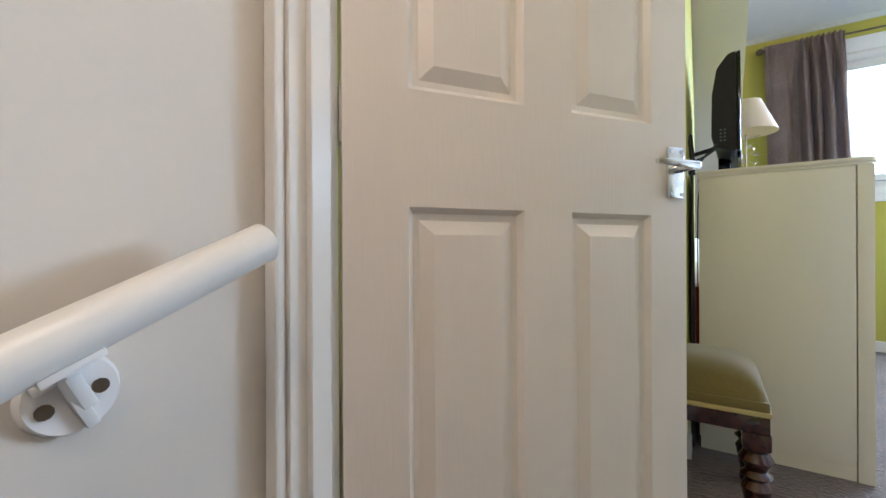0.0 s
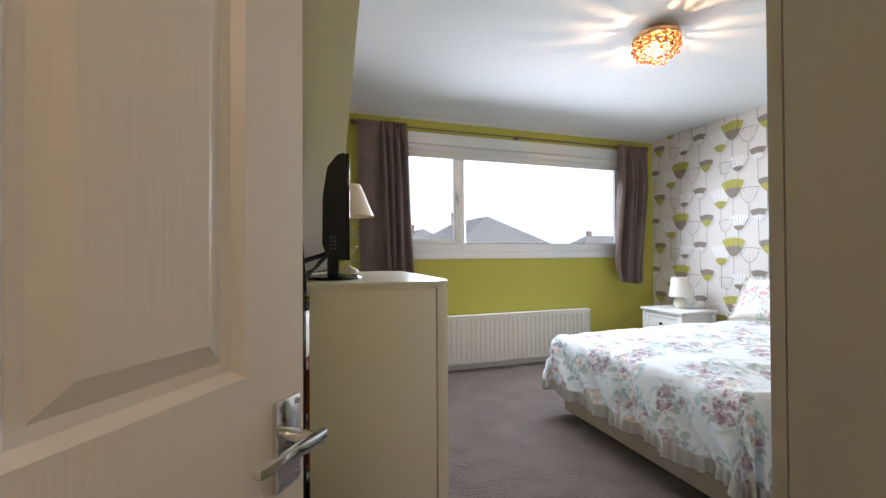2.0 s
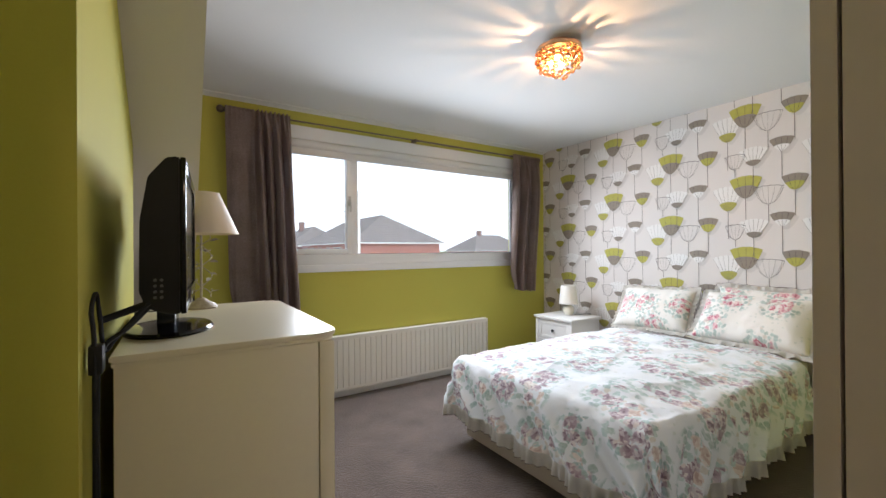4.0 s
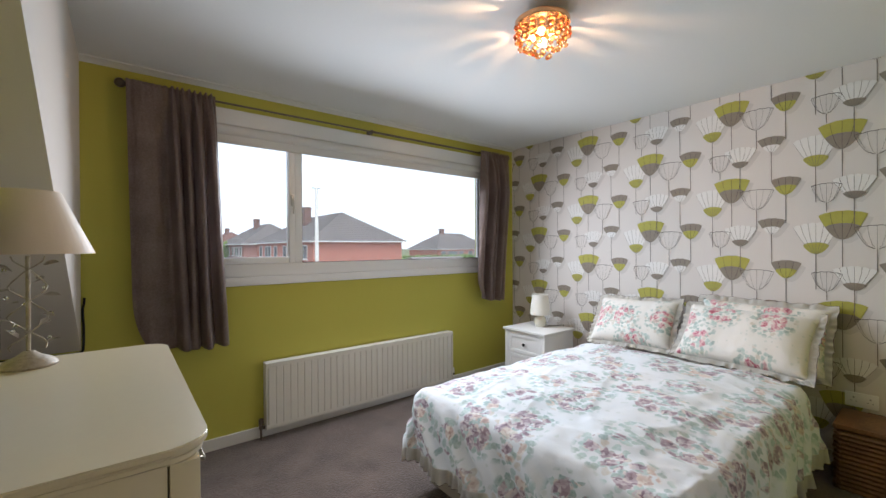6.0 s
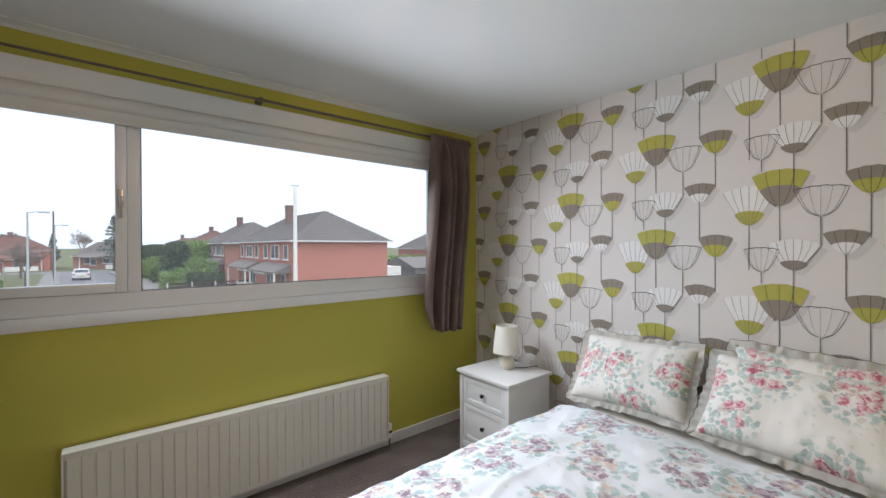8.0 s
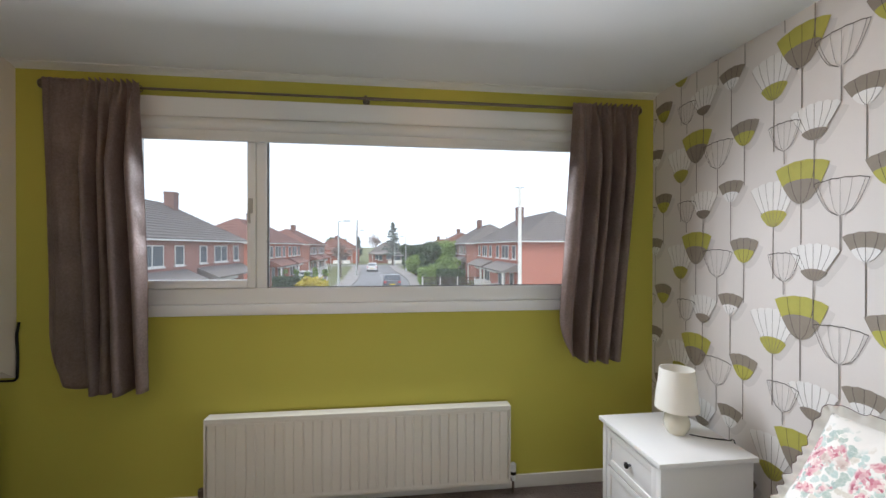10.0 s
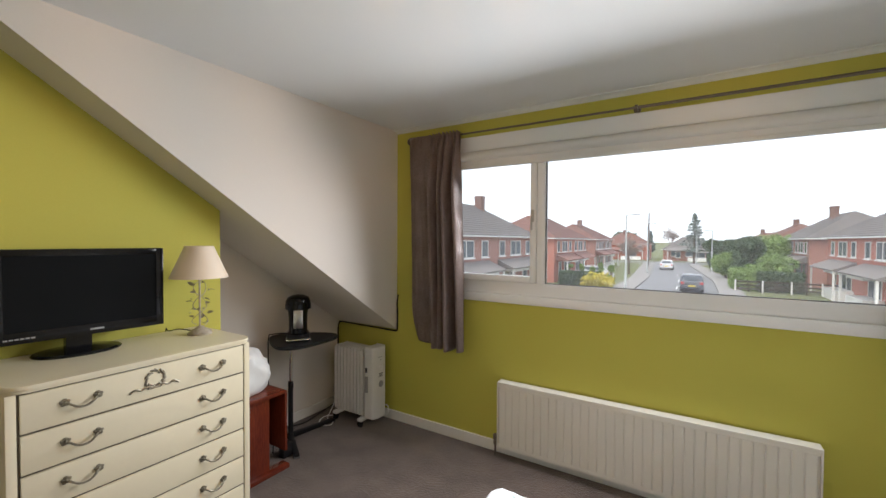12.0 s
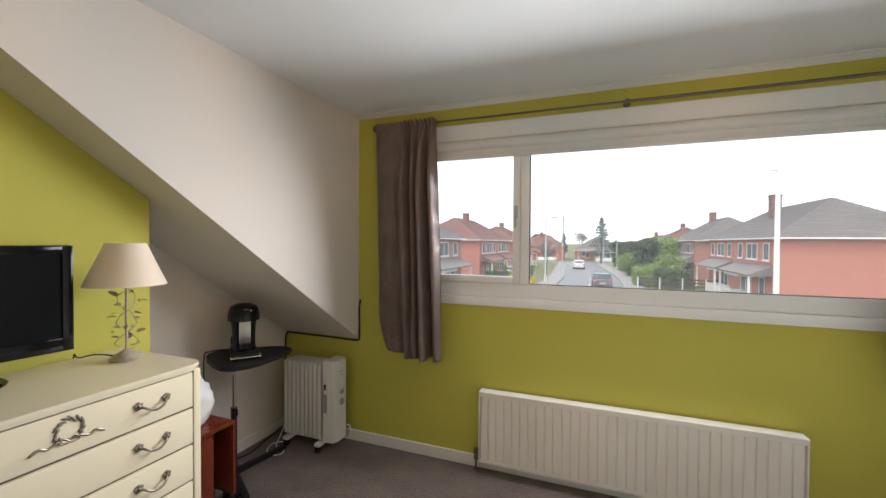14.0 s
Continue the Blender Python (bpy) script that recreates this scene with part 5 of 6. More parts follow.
bm = bmesh.new()
bmesh.ops.create_icosphere(bm, subdivisions=4, radius=1.0)
for v in bm.verts:
    q = v.co.copy()
    s = Vector((max(-0.8, min(0.8, q.x)), max(-0.8, min(0.8, q.y)), max(-0.75, q.z)))
    f = 1 + 0.14 * noise.noise(q * 1.7 + Vector((3, 1, 2))) + 0.07 * noise.noise(q * 4.2) + 0.03 * noise.noise(q * 9)
    v.co = Vector((0.235 + s.x * 0.175 * f, 3.455 + s.y * 0.215 * f + 0.05 * (0.3 - q.z) * max(0, q.y), 0.570 + (s.z + 0.75) * 0.190 * (f if s.z > -0.7 else 1)))
white_bag = tagged(new("cloth_bag", mesh_of("cloth_bag", bm, M_WHITECLOTH, 80)), "crumpled white cloth bag lying on the folded table", "bag")

st = thing("side_stand", "black teardrop topped stand on a single telescopic pole", "stand")
pts = [Vector(p) for p in ((-0.235, 3.985), (0.395, 3.665), (0.375, 4.425))]
for _ in range(4):
    pts = [q for k in range(len(pts)) for q in (pts[k].lerp(pts[(k + 1) % len(pts)], 0.22), pts[k].lerp(pts[(k + 1) % len(pts)], 0.78))]
pts = [(p.x, p.y) for p in pts]
bm = bmesh.new()
slab(bm, pts, 0.808, 0.832)
bmesh.ops.bevel(bm, geom=[e for e in bm.edges if abs(e.verts[0].co.z - e.verts[1].co.z) < 1e-5], offset=0.006, segments=2, affect="EDGES")
part("top", bm, M_BLACK, st)
SX, SY = 0.075, 4.01
part("upper_pole", rod(bmesh.new(), (SX, SY, 0.45), (SX, SY, 0.808), 0.013, n=16), M_CHROME, st)
part("lower_pole", rod(bmesh.new(), (SX, SY, 0.03), (SX, SY, 0.47), 0.020, n=16), M_BLACK, st)
bm = bmesh.new()
rod(bm, (SX + 0.015, SY - 0.005, 0.445), (SX + 0.045, SY - 0.015, 0.445), 0.007)
rod(bm, (SX + 0.04, SY - 0.015, 0.425), (SX + 0.04, SY - 0.015, 0.465), 0.010)
part("clamp_knob", bm, M_BLACK, st)
for ex, ey in ((0.37, 3.84), (-0.10, 3.93), (0.13, 4.42)):
    bm = bmesh.new()
    d = Vector((ex - SX, ey - SY, 0))
    L = d.length
    box(bm, 0, -0.021, 0.006, L, 0.021, 0.045, 0.008)
    for v in bm.verts:
        v.co.z = 0.004 + (v.co.z - 0.004) * (1 - 0.35 * v.co.x / L)
    leg = part("leg", bm, M_BLACK, st, at=pose(SX, SY, 0, 0, 0, math.degrees(math.atan2(d.y, d.x))))
    part("rubber_foot", boxes((L - 0.03, -0.022, 0.0, L + 0.004, 0.022, 0.012), bevel=0.004), M_RUBBER, leg)

cm = thing("drinks_machine", "black and silver pod drinks machine on the stand", "coffee machine", m=pose(0.145, 4.03, 0.832, 0, 0, -38) @ Matrix.Diagonal((1.45, 1.45, 1.04, 1.0)))
part("base", boxes((-0.085, -0.06, 0.0, 0.115, 0.06, 0.035), bevel=0.015), M_BLACK, cm)
part("base_trim", boxes((0.055, -0.063, 0.012, 0.118, 0.063, 0.024), bevel=0.005), M_CHROME, cm)
bm = bmesh.new()
lathe(bm, [(0.050, 0.03), (0.048, 0.12), (0.052, 0.20), (0.062, 0.25), (0.066, 0.285), (0.056, 0.315), (0.03, 0.332), (0.004, 0.336)], n=28)
part("body", bm, M_GLOSSBLACK, cm)
bm = bmesh.new()
lathe(bm, [(0.064, 0.225), (0.068, 0.228), (0.068, 0.268), (0.064, 0.271)], n=28)
part("shiny_band", bm, M_GLOSSBLACK, cm)
part("spout", boxes((0.040, -0.024, 0.085, 0.060, 0.024, 0.225), bevel=0.006), M_STEEL, cm, "silver front plate")
part("water_tank", boxes((-0.105, -0.05, 0.03, -0.055, 0.05, 0.10), bevel=0.012), M_BLACK, cm)
bm = bmesh.new()
tube(bm, smooth_path([(0.05, 4.04, 0.845), (-0.02, 4.02, 0.850), (-0.10, 3.97, 0.838), (-0.135, 3.955, 0.80), (-0.135, 3.955, 0.5), (-0.134, 3.955, 0.03)]), 0.004, 6)
tagged(new("machine_cable", mesh_of("machine_cable", bm, M_BLACK, 60)), "black mains lead hanging from the drinks machine", "cable")

ht = thing("oil_heater", "white oil filled heater on castors, unplugged", "heater")
HX0, HY0, HY1 = 0.068, 4.495, 4.665
for k in range(9):
    bm = boxes((HX0 + 0.040 * k, HY0 + 0.012, 0.075, HX0 + 0.040 * k + 0.012, HY1 - 0.012, 0.665), (HX0 + 0.040 * k - 0.009, HY0, 0.085, HX0 + 0.040 * k + 0.021, HY0 + 0.014, 0.655),
               (HX0 + 0.040 * k - 0.009, HY1 - 0.014, 0.085, HX0 + 0.040 * k + 0.021, HY1, 0.655), bevel=0.004)
    part("fin", bm, M_HEATER, ht)
part("core", boxes((HX0, HY0 + 0.05, 0.10, HX0 + 0.36, HY1 - 0.05, 0.16), (HX0, HY0 + 0.05, 0.57, HX0 + 0.36, HY1 - 0.05, 0.63)), M_HEATER, ht)
bm = bmesh.new()
slab(bm, [(HX0 + 0.36, HY0 - 0.004), (HX0 + 0.45, HY0 + 0.004), (HX0 + 0.472, HY0 + 0.05), (HX0 + 0.472, HY1 - 0.03), (HX0 + 0.45, HY1), (HX0 + 0.36, HY1 + 0.004)], 0.072, 0.692)
bmesh.ops.bevel(bm, geom=bm.edges[:], offset=0.006, segments=2, affect="EDGES")
cp = part("control_panel", bm, M_HEATER, ht)
part("vent", boxes((HX0 + 0.37, HY0 - 0.006, 0.30, HX0 + 0.40, HY0 + 0.0, 0.44)), M_GREYPLASTIC, cp)
part("switch", boxes((HX0 + 0.375, HY0 - 0.007, 0.475, HX0 + 0.392, HY0 + 0.0, 0.515), bevel=0.002), M_BLACK, cp)
fx = HX0 + 0.472
bm = bmesh.new()
rod(bm, (fx - 0.002, HY0 + 0.085, 0.37), (fx + 0.006, HY0 + 0.085, 0.37), 0.030, 0.027, 8)
part("fan_grille", bm, M_GREYPLASTIC, cp)
bm = bmesh.new()
rod(bm, (fx - 0.002, HY0 + 0.085, 0.515), (fx + 0.010, HY0 + 0.085, 0.515), 0.026, 0.022, 20)
part("dial", bm, M_WHITEPLASTIC, cp)
part("vent_slots", boxes(*[(fx - 0.001, HY0 + 0.06, 0.435 + 0.012 * k, fx + 0.002, HY0 + 0.11, 0.440 + 0.012 * k) for k in range(3)]), M_BLACK, cp)
part("marks", boxes((fx - 0.001, HY0 + 0.05, 0.605, fx + 0.0015, HY0 + 0.10, 0.609), (fx - 0.001, HY0 + 0.08, 0.575, fx + 0.0015, HY0 + 0.09, 0.585)), M_GREYPLASTIC, cp)
for x in (HX0 + 0.03, HX0 + 0.33):
    ft = part("foot", boxes((x - 0.015, HY0 - 0.045, 0.05, x + 0.035, HY1 + 0.02, 0.075), bevel=0.006), M_WHITEPLASTIC, ht)
    for y in (HY0 - 0.03, HY1 + 0.005):
        part("castor", rod(bmesh.new(), (x, y, 0.026), (x + 0.022, y, 0.026), 0.026, n=16), M_BLACK, ft)
bm = bmesh.new()
tube(bm, smooth_path([(HX0 + 0.43, HY1 - 0.01, 0.14), (HX0 + 0.50, HY1 - 0.03, 0.17), (HX0 + 0.53, HY1 - 0.05, 0.12), (HX0 + 0.49, HY1 - 0.05, 0.08), (HX0 + 0.45, HY1 - 0.05, 0.11)]), 0.004, 6)
tagged(new("heater_plug_lead", mesh_of("heater_plug_lead", bm, M_WHITEPLASTIC, 60)), "short white lead looped at the heater side", "cable")
bm = bmesh.new()
tube(bm, smooth_path([(0.05, 4.53, 0.16), (0.04, 4.47, 0.06), (0.05, 4.42, 0.006), (0.14, 4.40, 0.006), (0.17, 4.34, 0.006), (0.10, 4.30, 0.006), (0.02, 4.36, 0.006), (0.0, 4.45, 0.006), (0.07, 4.50, 0.006), (0.10, 4.42, 0.012)]), 0.004, 6)
tagged(new("heater_cable", mesh_of("heater_cable", bm, M_WHITEPLASTIC, 60)), "white heater cable coiled loosely on the carpet", "cable")
bm = bmesh.new()
tube(bm, smooth_path([(-0.148, 4.735, 0.02), (-0.148, 4.735, 0.5), (-0.148, 4.735, 0.74), (-0.135, 4.738, 0.80), (-0.10, 4.74, 0.815), (0.10, 4.742, 0.812), (0.35, 4.742, 0.81), (0.54, 4.742, 0.806), (0.585, 4.742, 0.815),
                      (0.592, 4.742, 0.85), (0.594, 4.742, 0.95), (0.590, 4.742, 1.06), (0.596, 4.742, 1.10), (0.598, 4.746, 1.135)]), 0.0065, 8)
tagged(new("aerial_cable", mesh_of("aerial_cable", bm, M_BLACK, 60)), "black aerial cable clipped round the wall below the slope", "cable")
bm = bmesh.new()
tube(bm, smooth_path([(-0.14, 4.70, 0.015), (-0.09, 4.45, 0.01), (-0.05, 4.25, 0.01), (-0.11, 4.05, 0.01), (-0.13, 3.80, 0.01)]), 0.0045, 6)
tagged(new("floor_cable", mesh_of("floor_cable", bm, M_BLACK, 60)), "dark cable trailing along the skirting", "cable")
bm = boxes((0.24, 3.78, 0.0, 0.30, 3.86, 0.10), bevel=0.008)
tube(bm, smooth_path([(0.27, 3.82, 0.10), (0.27, 3.79, 0.15), (0.25, 3.77, 0.16), (0.2, 3.77, 0.12), (0.17, 3.78, 0.01)]), 0.004, 6)
tagged(new("mains_adapter", mesh_of("mains_adapter", bm, M_BLACK, 40)), "black mains adapter standing on the carpet", "adapter")

# ---- stool beside the chest ----
sl = thing("stool", "dark turned leg stool with olive velvet seat", "stool")
QX0, QX1, QY0, QY1 = 0.165, 0.548, 1.76, 2.10
bm = bmesh.new()
n = 24
grid = []
for i in range(n + 1):
    row = []
    for j in range(n + 1):
        a, b = -1 + 2 * i / n, -1 + 2 * j / n
        dome = (1 - abs(a) ** 4) ** 0.5 * (1 - abs(b) ** 4) ** 0.5
        row.append(bm.verts.new(((QX0 + QX1) / 2 + a * (QX1 - QX0) / 2 * (1 + 0.03 * dome), (QY0 + QY1) / 2 + b * (QY1 - QY0) / 2, 0.366 + 0.104 * dome)))
    grid.append(row)
for i in range(n):
    for j in range(n):
        bm.faces.new((grid[i][j], grid[i + 1][j], grid[i + 1][j + 1], grid[i][j + 1]))
part("seat", bm, M_OLIVE, sl, smooth=80)
part("seat_side", boxes((QX0 - 0.002, QY0 - 0.002, 0.342, QX1 + 0.002, QY1 + 0.002, 0.376), bevel=0.012), M_OLIVE, sl)
part("braid", boxes((QX0 - 0.004, QY0 - 0.004, 0.333, QX1 + 0.004, QY1 + 0.004, 0.347), bevel=0.004), M_BRAID, sl, "gold braid edging")
part("seat_frame", boxes((QX0, QY0, 0.285, QX1, QY1, 0.333), bevel=0.004), M_DARKWOOD, sl)
for x in (QX0 + 0.03, QX1 - 0.03):
    for y in (QY0 + 0.03, QY1 - 0.03):
        bm = bmesh.new()
        box(bm, x - 0.033, y - 0.033, 0.238, x + 0.033, y + 0.033, 0.2855, 0.005)
        lathe(bm, [(0.018, 0.0), (0.026, 0.018), (0.021, 0.036), (0.028, 0.08), (0.037, 0.125), (0.025, 0.145), (0.039, 0.160), (0.025, 0.174), (0.028, 0.184), (0.042, 0.205), (0.029, 0.228), (0.033, 0.240)], (x, y, 0), 18)
        part("leg", bm, M_DARKWOOD, sl)

# ---- wardrobe by the door, basket, socket ----
wd = thing("wardrobe", "tall cream painted wardrobe beside the bedroom door", "wardrobe")
part("side_panel", boxes((1.06, YD + 0.004, 0.0, 1.078, 1.236, 2.0), bevel=0.001), M_WARD, wd)
part("side_panel", boxes((1.94, YD + 0.004, 0.0, 1.958, 1.236, 2.0), bevel=0.001), M_WARD, wd)
part("body", boxes((1.078, YD + 0.006, 0.06, 1.94, 1.23, 1.98), (1.078, YD + 0.03, 0.0, 1.94, 1.20, 0.06)), M_WARD, wd)
part("top", boxes((1.055, YD + 0.004, 2.0, 1.963, 1.245, 2.022), bevel=0.003), M_WARD, wd)
for a, b, k in ((1.062, 1.505, 1.47), (1.511, 1.956, 1.545)):
    dr = part("door", boxes((a, 1.2395, 0.06, b, 1.262, 1.996), bevel=0.003), M_WARD, wd)
    part("knob", lathe(bmesh.new(), [(0.006, 0), (0.006, 0.012), (0.015, 0.018), (0.014, 0.026), (0.006, 0.03)], n=14), M_BRASSANT, dr, at=pose(k, 1.262, 1.0, -90, 0, 0))

bk = thing("wicker_basket", "brown woven wicker basket with a lid", "basket")
KX0, KX1, KY0, KY1 = 4.03, 4.40, 1.36, 1.925
part("body", boxes((KX0 + 0.012, KY0 + 0.012, 0.0, KX1 - 0.012, KY1 - 0.012, 0.352), bevel=0.02), M_WICKER, bk)
for k in range(13):
    z = 0.018 + k * 0.026
    bm = bmesh.new()
    pts = []
    for a, b, c, d, m in ((KX0 + 0.012, KY0 + 0.012, KX0 + 0.012, KY1 - 0.012, 22), (KX0 + 0.012, KY1 - 0.012, KX1 - 0.012, KY1 - 0.012, 14), (KX1 - 0.012, KY1 - 0.012, KX1 - 0.012, KY0 + 0.012, 22), (KX1 - 0.012, KY0 + 0.012, KX0 + 0.012, KY0 + 0.012, 14)):
        for q in range(m):
            u = q / m
            o = 0.006 * (1 if (q + k) % 2 else -0.2)
            nx, ny = (b - d), (c - a)
            L = math.hypot(nx, ny)
            pts.append((a + (c - a) * u + nx / L * o, b + (d - b) * u + ny / L * o, z))
    tube(bm, pts + [pts[0]], 0.0105, 5)
    part("strand", bm, M_WICKER, bk)
part("lid", boxes((KX0, KY0, 0.355, KX1, KY1, 0.385), bevel=0.010), M_WICKER, bk)
so = thing("wall_socket", "white double wall socket above the skirting", "socket")
part("plate", boxes((XR - 0.016, 1.765, 0.40, XR - 0.006, 1.915, 0.49), bevel=0.003), M_WHITEPLASTIC, so)
for y in (1.80, 1.875):
    for dy, z0, w, h in ((0.0, 0.455, 0.004, 0.009), (-0.012, 0.435, 0.004, 0.004), (0.012, 0.435, 0.004, 0.004)):
        part("pin_hole", boxes((XR - 0.018, y + dy - w, z0, XR - 0.0155, y + dy + w, z0 + h)), M_GREYPLASTIC, so)
part("back_box", boxes((XR - 0.007, 1.775, 0.41, XR + 0.001, 1.905, 0.48)), M_WHITEPLASTIC, so)

# ---- outside: the street below ----
G = -2.75
M_BRICK = material("red_brick_far", (0.38, 0.195, 0.155), 0.85, (0.26, 0.135, 0.11), (2.5, 18), 0.55, 0.3, stretch=(1, 1, 3), spread=0.01)
M_BRICKO = material("orange_brick_far", (0.45, 0.18, 0.13), 0.85, (0.38, 0.15, 0.11), (1.2, 12), 0.5, 0.3, stretch=(1, 1, 3), spread=0.01)
M_ROOF = material("grey_brown_tiles", (0.19, 0.17, 0.16), 0.8, (0.13, 0.12, 0.115), (0.8, 9), 0.55, 0.3, spread=0.02)
M_ROOFR = material("red_brown_tiles", (0.22, 0.11, 0.085), 0.8, (0.16, 0.08, 0.065), (0.8, 9), 0.55, 0.3, spread=0.02)
M_OUTWHITE = material("white_outdoor_plastic", (0.72, 0.72, 0.70), 0.5, (0.66, 0.66, 0.64), (2, 20), 0.4)
M_CHIMNEY = material("sooty_chimney_brick", (0.20, 0.115, 0.095), 0.9, (0.14, 0.085, 0.07), (3, 16), 0.5)
M_OUTGLASS = material("far_window_glass", (0.10, 0.12, 0.14), 0.15, (0.16, 0.18, 0.20), (0.7, 5), 0.5)
M_TARMAC = material("damp_tarmac", (0.10, 0.10, 0.105), 0.55, (0.14, 0.14, 0.145), (0.35, 12), 0.55, 0.2, spread=0.01)
M_PAVE = material("grey_paving", (0.24, 0.23, 0.22), 0.85, (0.19, 0.18, 0.175), (0.5, 8), 0.5, 0.2, spread=0.01)
M_GRASS = material("winter_lawn", (0.085, 0.12, 0.035), 0.95, (0.13, 0.12, 0.06), (0.6, 15), 0.5, 0.5, spread=0.03)
M_LEAF = material("dark_green_leaves", (0.030, 0.060, 0.028), 0.7, (0.075, 0.115, 0.05), (1.2, 6), 0.6)
M_LEAFL = material("light_green_leaves", (0.12, 0.21, 0.045), 0.7, (0.20, 0.29, 0.08), (1.2, 6), 0.6)
M_LEAFB = material("blue_green_needles", (0.12, 0.16, 0.14), 0.75, (0.16, 0.20, 0.175), (1.2, 6), 0.6)
M_YELLOW = material("yellow_blossom", (0.62, 0.46, 0.03), 0.7, (0.40, 0.38, 0.05), (2.5, 9), 0.6)
M_BARK = material("grey_bark", (0.14, 0.11, 0.09), 0.9, (0.09, 0.07, 0.06), (3, 20), 0.5)
M_TWIG = material("pale_brown_twigs", (0.27, 0.21, 0.18), 0.9, (0.20, 0.155, 0.13), (3, 20), 0.5)
M_LAMPPOST = material("pale_lamp_post", (0.42, 0.45, 0.45), 0.5, (0.36, 0.39, 0.39), (2, 20), 0.4)
M_CARPAINT = material("dark_car_paint", (0.05, 0.055, 0.07), 0.2, (0.06, 0.065, 0.08), (2, 20), 0.3, coat=0.6)
M_CARRED = material("red_lamp_plastic", (0.40, 0.02, 0.02), 0.3)
M_CARLIGHT = material("silver_car_paint", (0.55, 0.57, 0.58), 0.25, (0.50, 0.52, 0.53), (2, 20), 0.3, coat=0.5)
M_TYRE = material("tyre_rubber", (0.02, 0.02, 0.02), 0.8)
M_PLATE = material("yellow_plate", (0.65, 0.50, 0.05), 0.5)
M_FENCE = material("dark_fence_timber", (0.07, 0.05, 0.04), 0.9, (0.05, 0.035, 0.03), (3, 20), 0.5)

setting("ground", boxes((-700, YW + 0.4, G - 0.4, 700, 1500, G)), M_GRASS, "gardens and verges reaching to the horizon", "ground")
bm = bmesh.new()
slab(bm, [(-1.7, 15), (4.6, 15), (4.5, 55), (1.6, 92), (-4.0, 92), (-1.8, 55)], G, G + 0.02)
slab(bm, [(-60, 92), (60, 92), (60, 99), (-60, 99)], G, G + 0.021)
slab(bm, [(-60, 9), (60, 9), (60, 15), (-60, 15)], G, G + 0.021)
setting("road", bm, M_TARMAC, "damp grey tarmac street with faded edges", "road")
bm = bmesh.new()
slab(bm, [(-3.6, 16), (-1.72, 16), (-1.82, 55), (-4.02, 91), (-5.9, 91), (-3.7, 55)], G, G + 0.12)
slab(bm, [(4.62, 16), (6.4, 16), (6.3, 55), (3.4, 91), (1.62, 91), (4.52, 55)], G, G + 0.12)
setting("pavement", bm, M_PAVE, "raised paved footways with kerbs along the street", "pavement")
bm = bmesh.new()
for y in (36, 44, 52, 60, 68, 76, 84):
    x = 1.4 - max(0, y - 50) * 0.05
    box(bm, x - 0.05, y, G + 0.02, x + 0.05, y + 3, G + 0.026)
setting("road_marking", bm, M_OUTWHITE, "worn white centre line dashes", "road marking")


def hip_roof(x0, y0, x1, y1, z0, z1, over=0.35):
    """A hipped roof over a rectangle, its ridge along the longer side, with a closed underside."""
    x0, y0, x1, y1 = x0 - over, y0 - over, x1 + over, y1 + over
    bm = bmesh.new()
    if y1 - y0 >= x1 - x0:
        h = (x1 - x0) / 2 * 0.9
        r = [((x0 + x1) / 2, y0 + h, z1), ((x0 + x1) / 2, y1 - h, z1)]
        faces = ((0, 1, 4), (1, 2, 5, 4), (2, 3, 5), (3, 0, 4, 5))
    else:
        h = (y1 - y0) / 2 * 0.9
        r = [(x0 + h, (y0 + y1) / 2, z1), (x1 - h, (y0 + y1) / 2, z1)]
        faces = ((0, 1, 5, 4), (1, 2, 5), (2, 3, 4, 5), (3, 0, 4))
    v = [bm.verts.new(p) for p in ((x0, y0, z0), (x1, y0, z0), (x1, y1, z0), (x0, y1, z0), *r)]
    for f in faces:
        bm.faces.new([v[k] for k in f])
    bm.faces.new([v[k] for k in (3, 2, 1, 0)])
    # courses of tiles, as low steps on the slopes
    return bm


def tile_courses(x0, y0, x1, y1, z0, z1, over=0.35, n=16):
    x0, y0, x1, y1 = x0 - over, y0 - over, x1 + over, y1 + over
    h = min(x1 - x0, y1 - y0) / 2
    bm = bmesh.new()
    for k in range(n):
        s = (k + 0.15) / n
        z = z0 + (z1 - z0) * s + 0.02
        hx = h * s if x1 - x0 <= y1 - y0 else h * 0.9 * s
        hy = h * 0.9 * s if x1 - x0 <= y1 - y0 else h * s
        a, b, c, d = x0 + hx, y0 + hy, x1 - hx, y1 - hy
        if c - a < 0.3 or d - b < 0.3:
            continue
        for r in ((a - 0.02, b - 0.03, c + 0.02, b + 0.02), (a - 0.02, d - 0.02, c + 0.02, d + 0.03), (a - 0.03, b, a + 0.02, d), (c - 0.02, b, c + 0.03, d)):
            box(bm, r[0], r[1], z - 0.01, r[2], r[3], z + 0.035)
    return bm


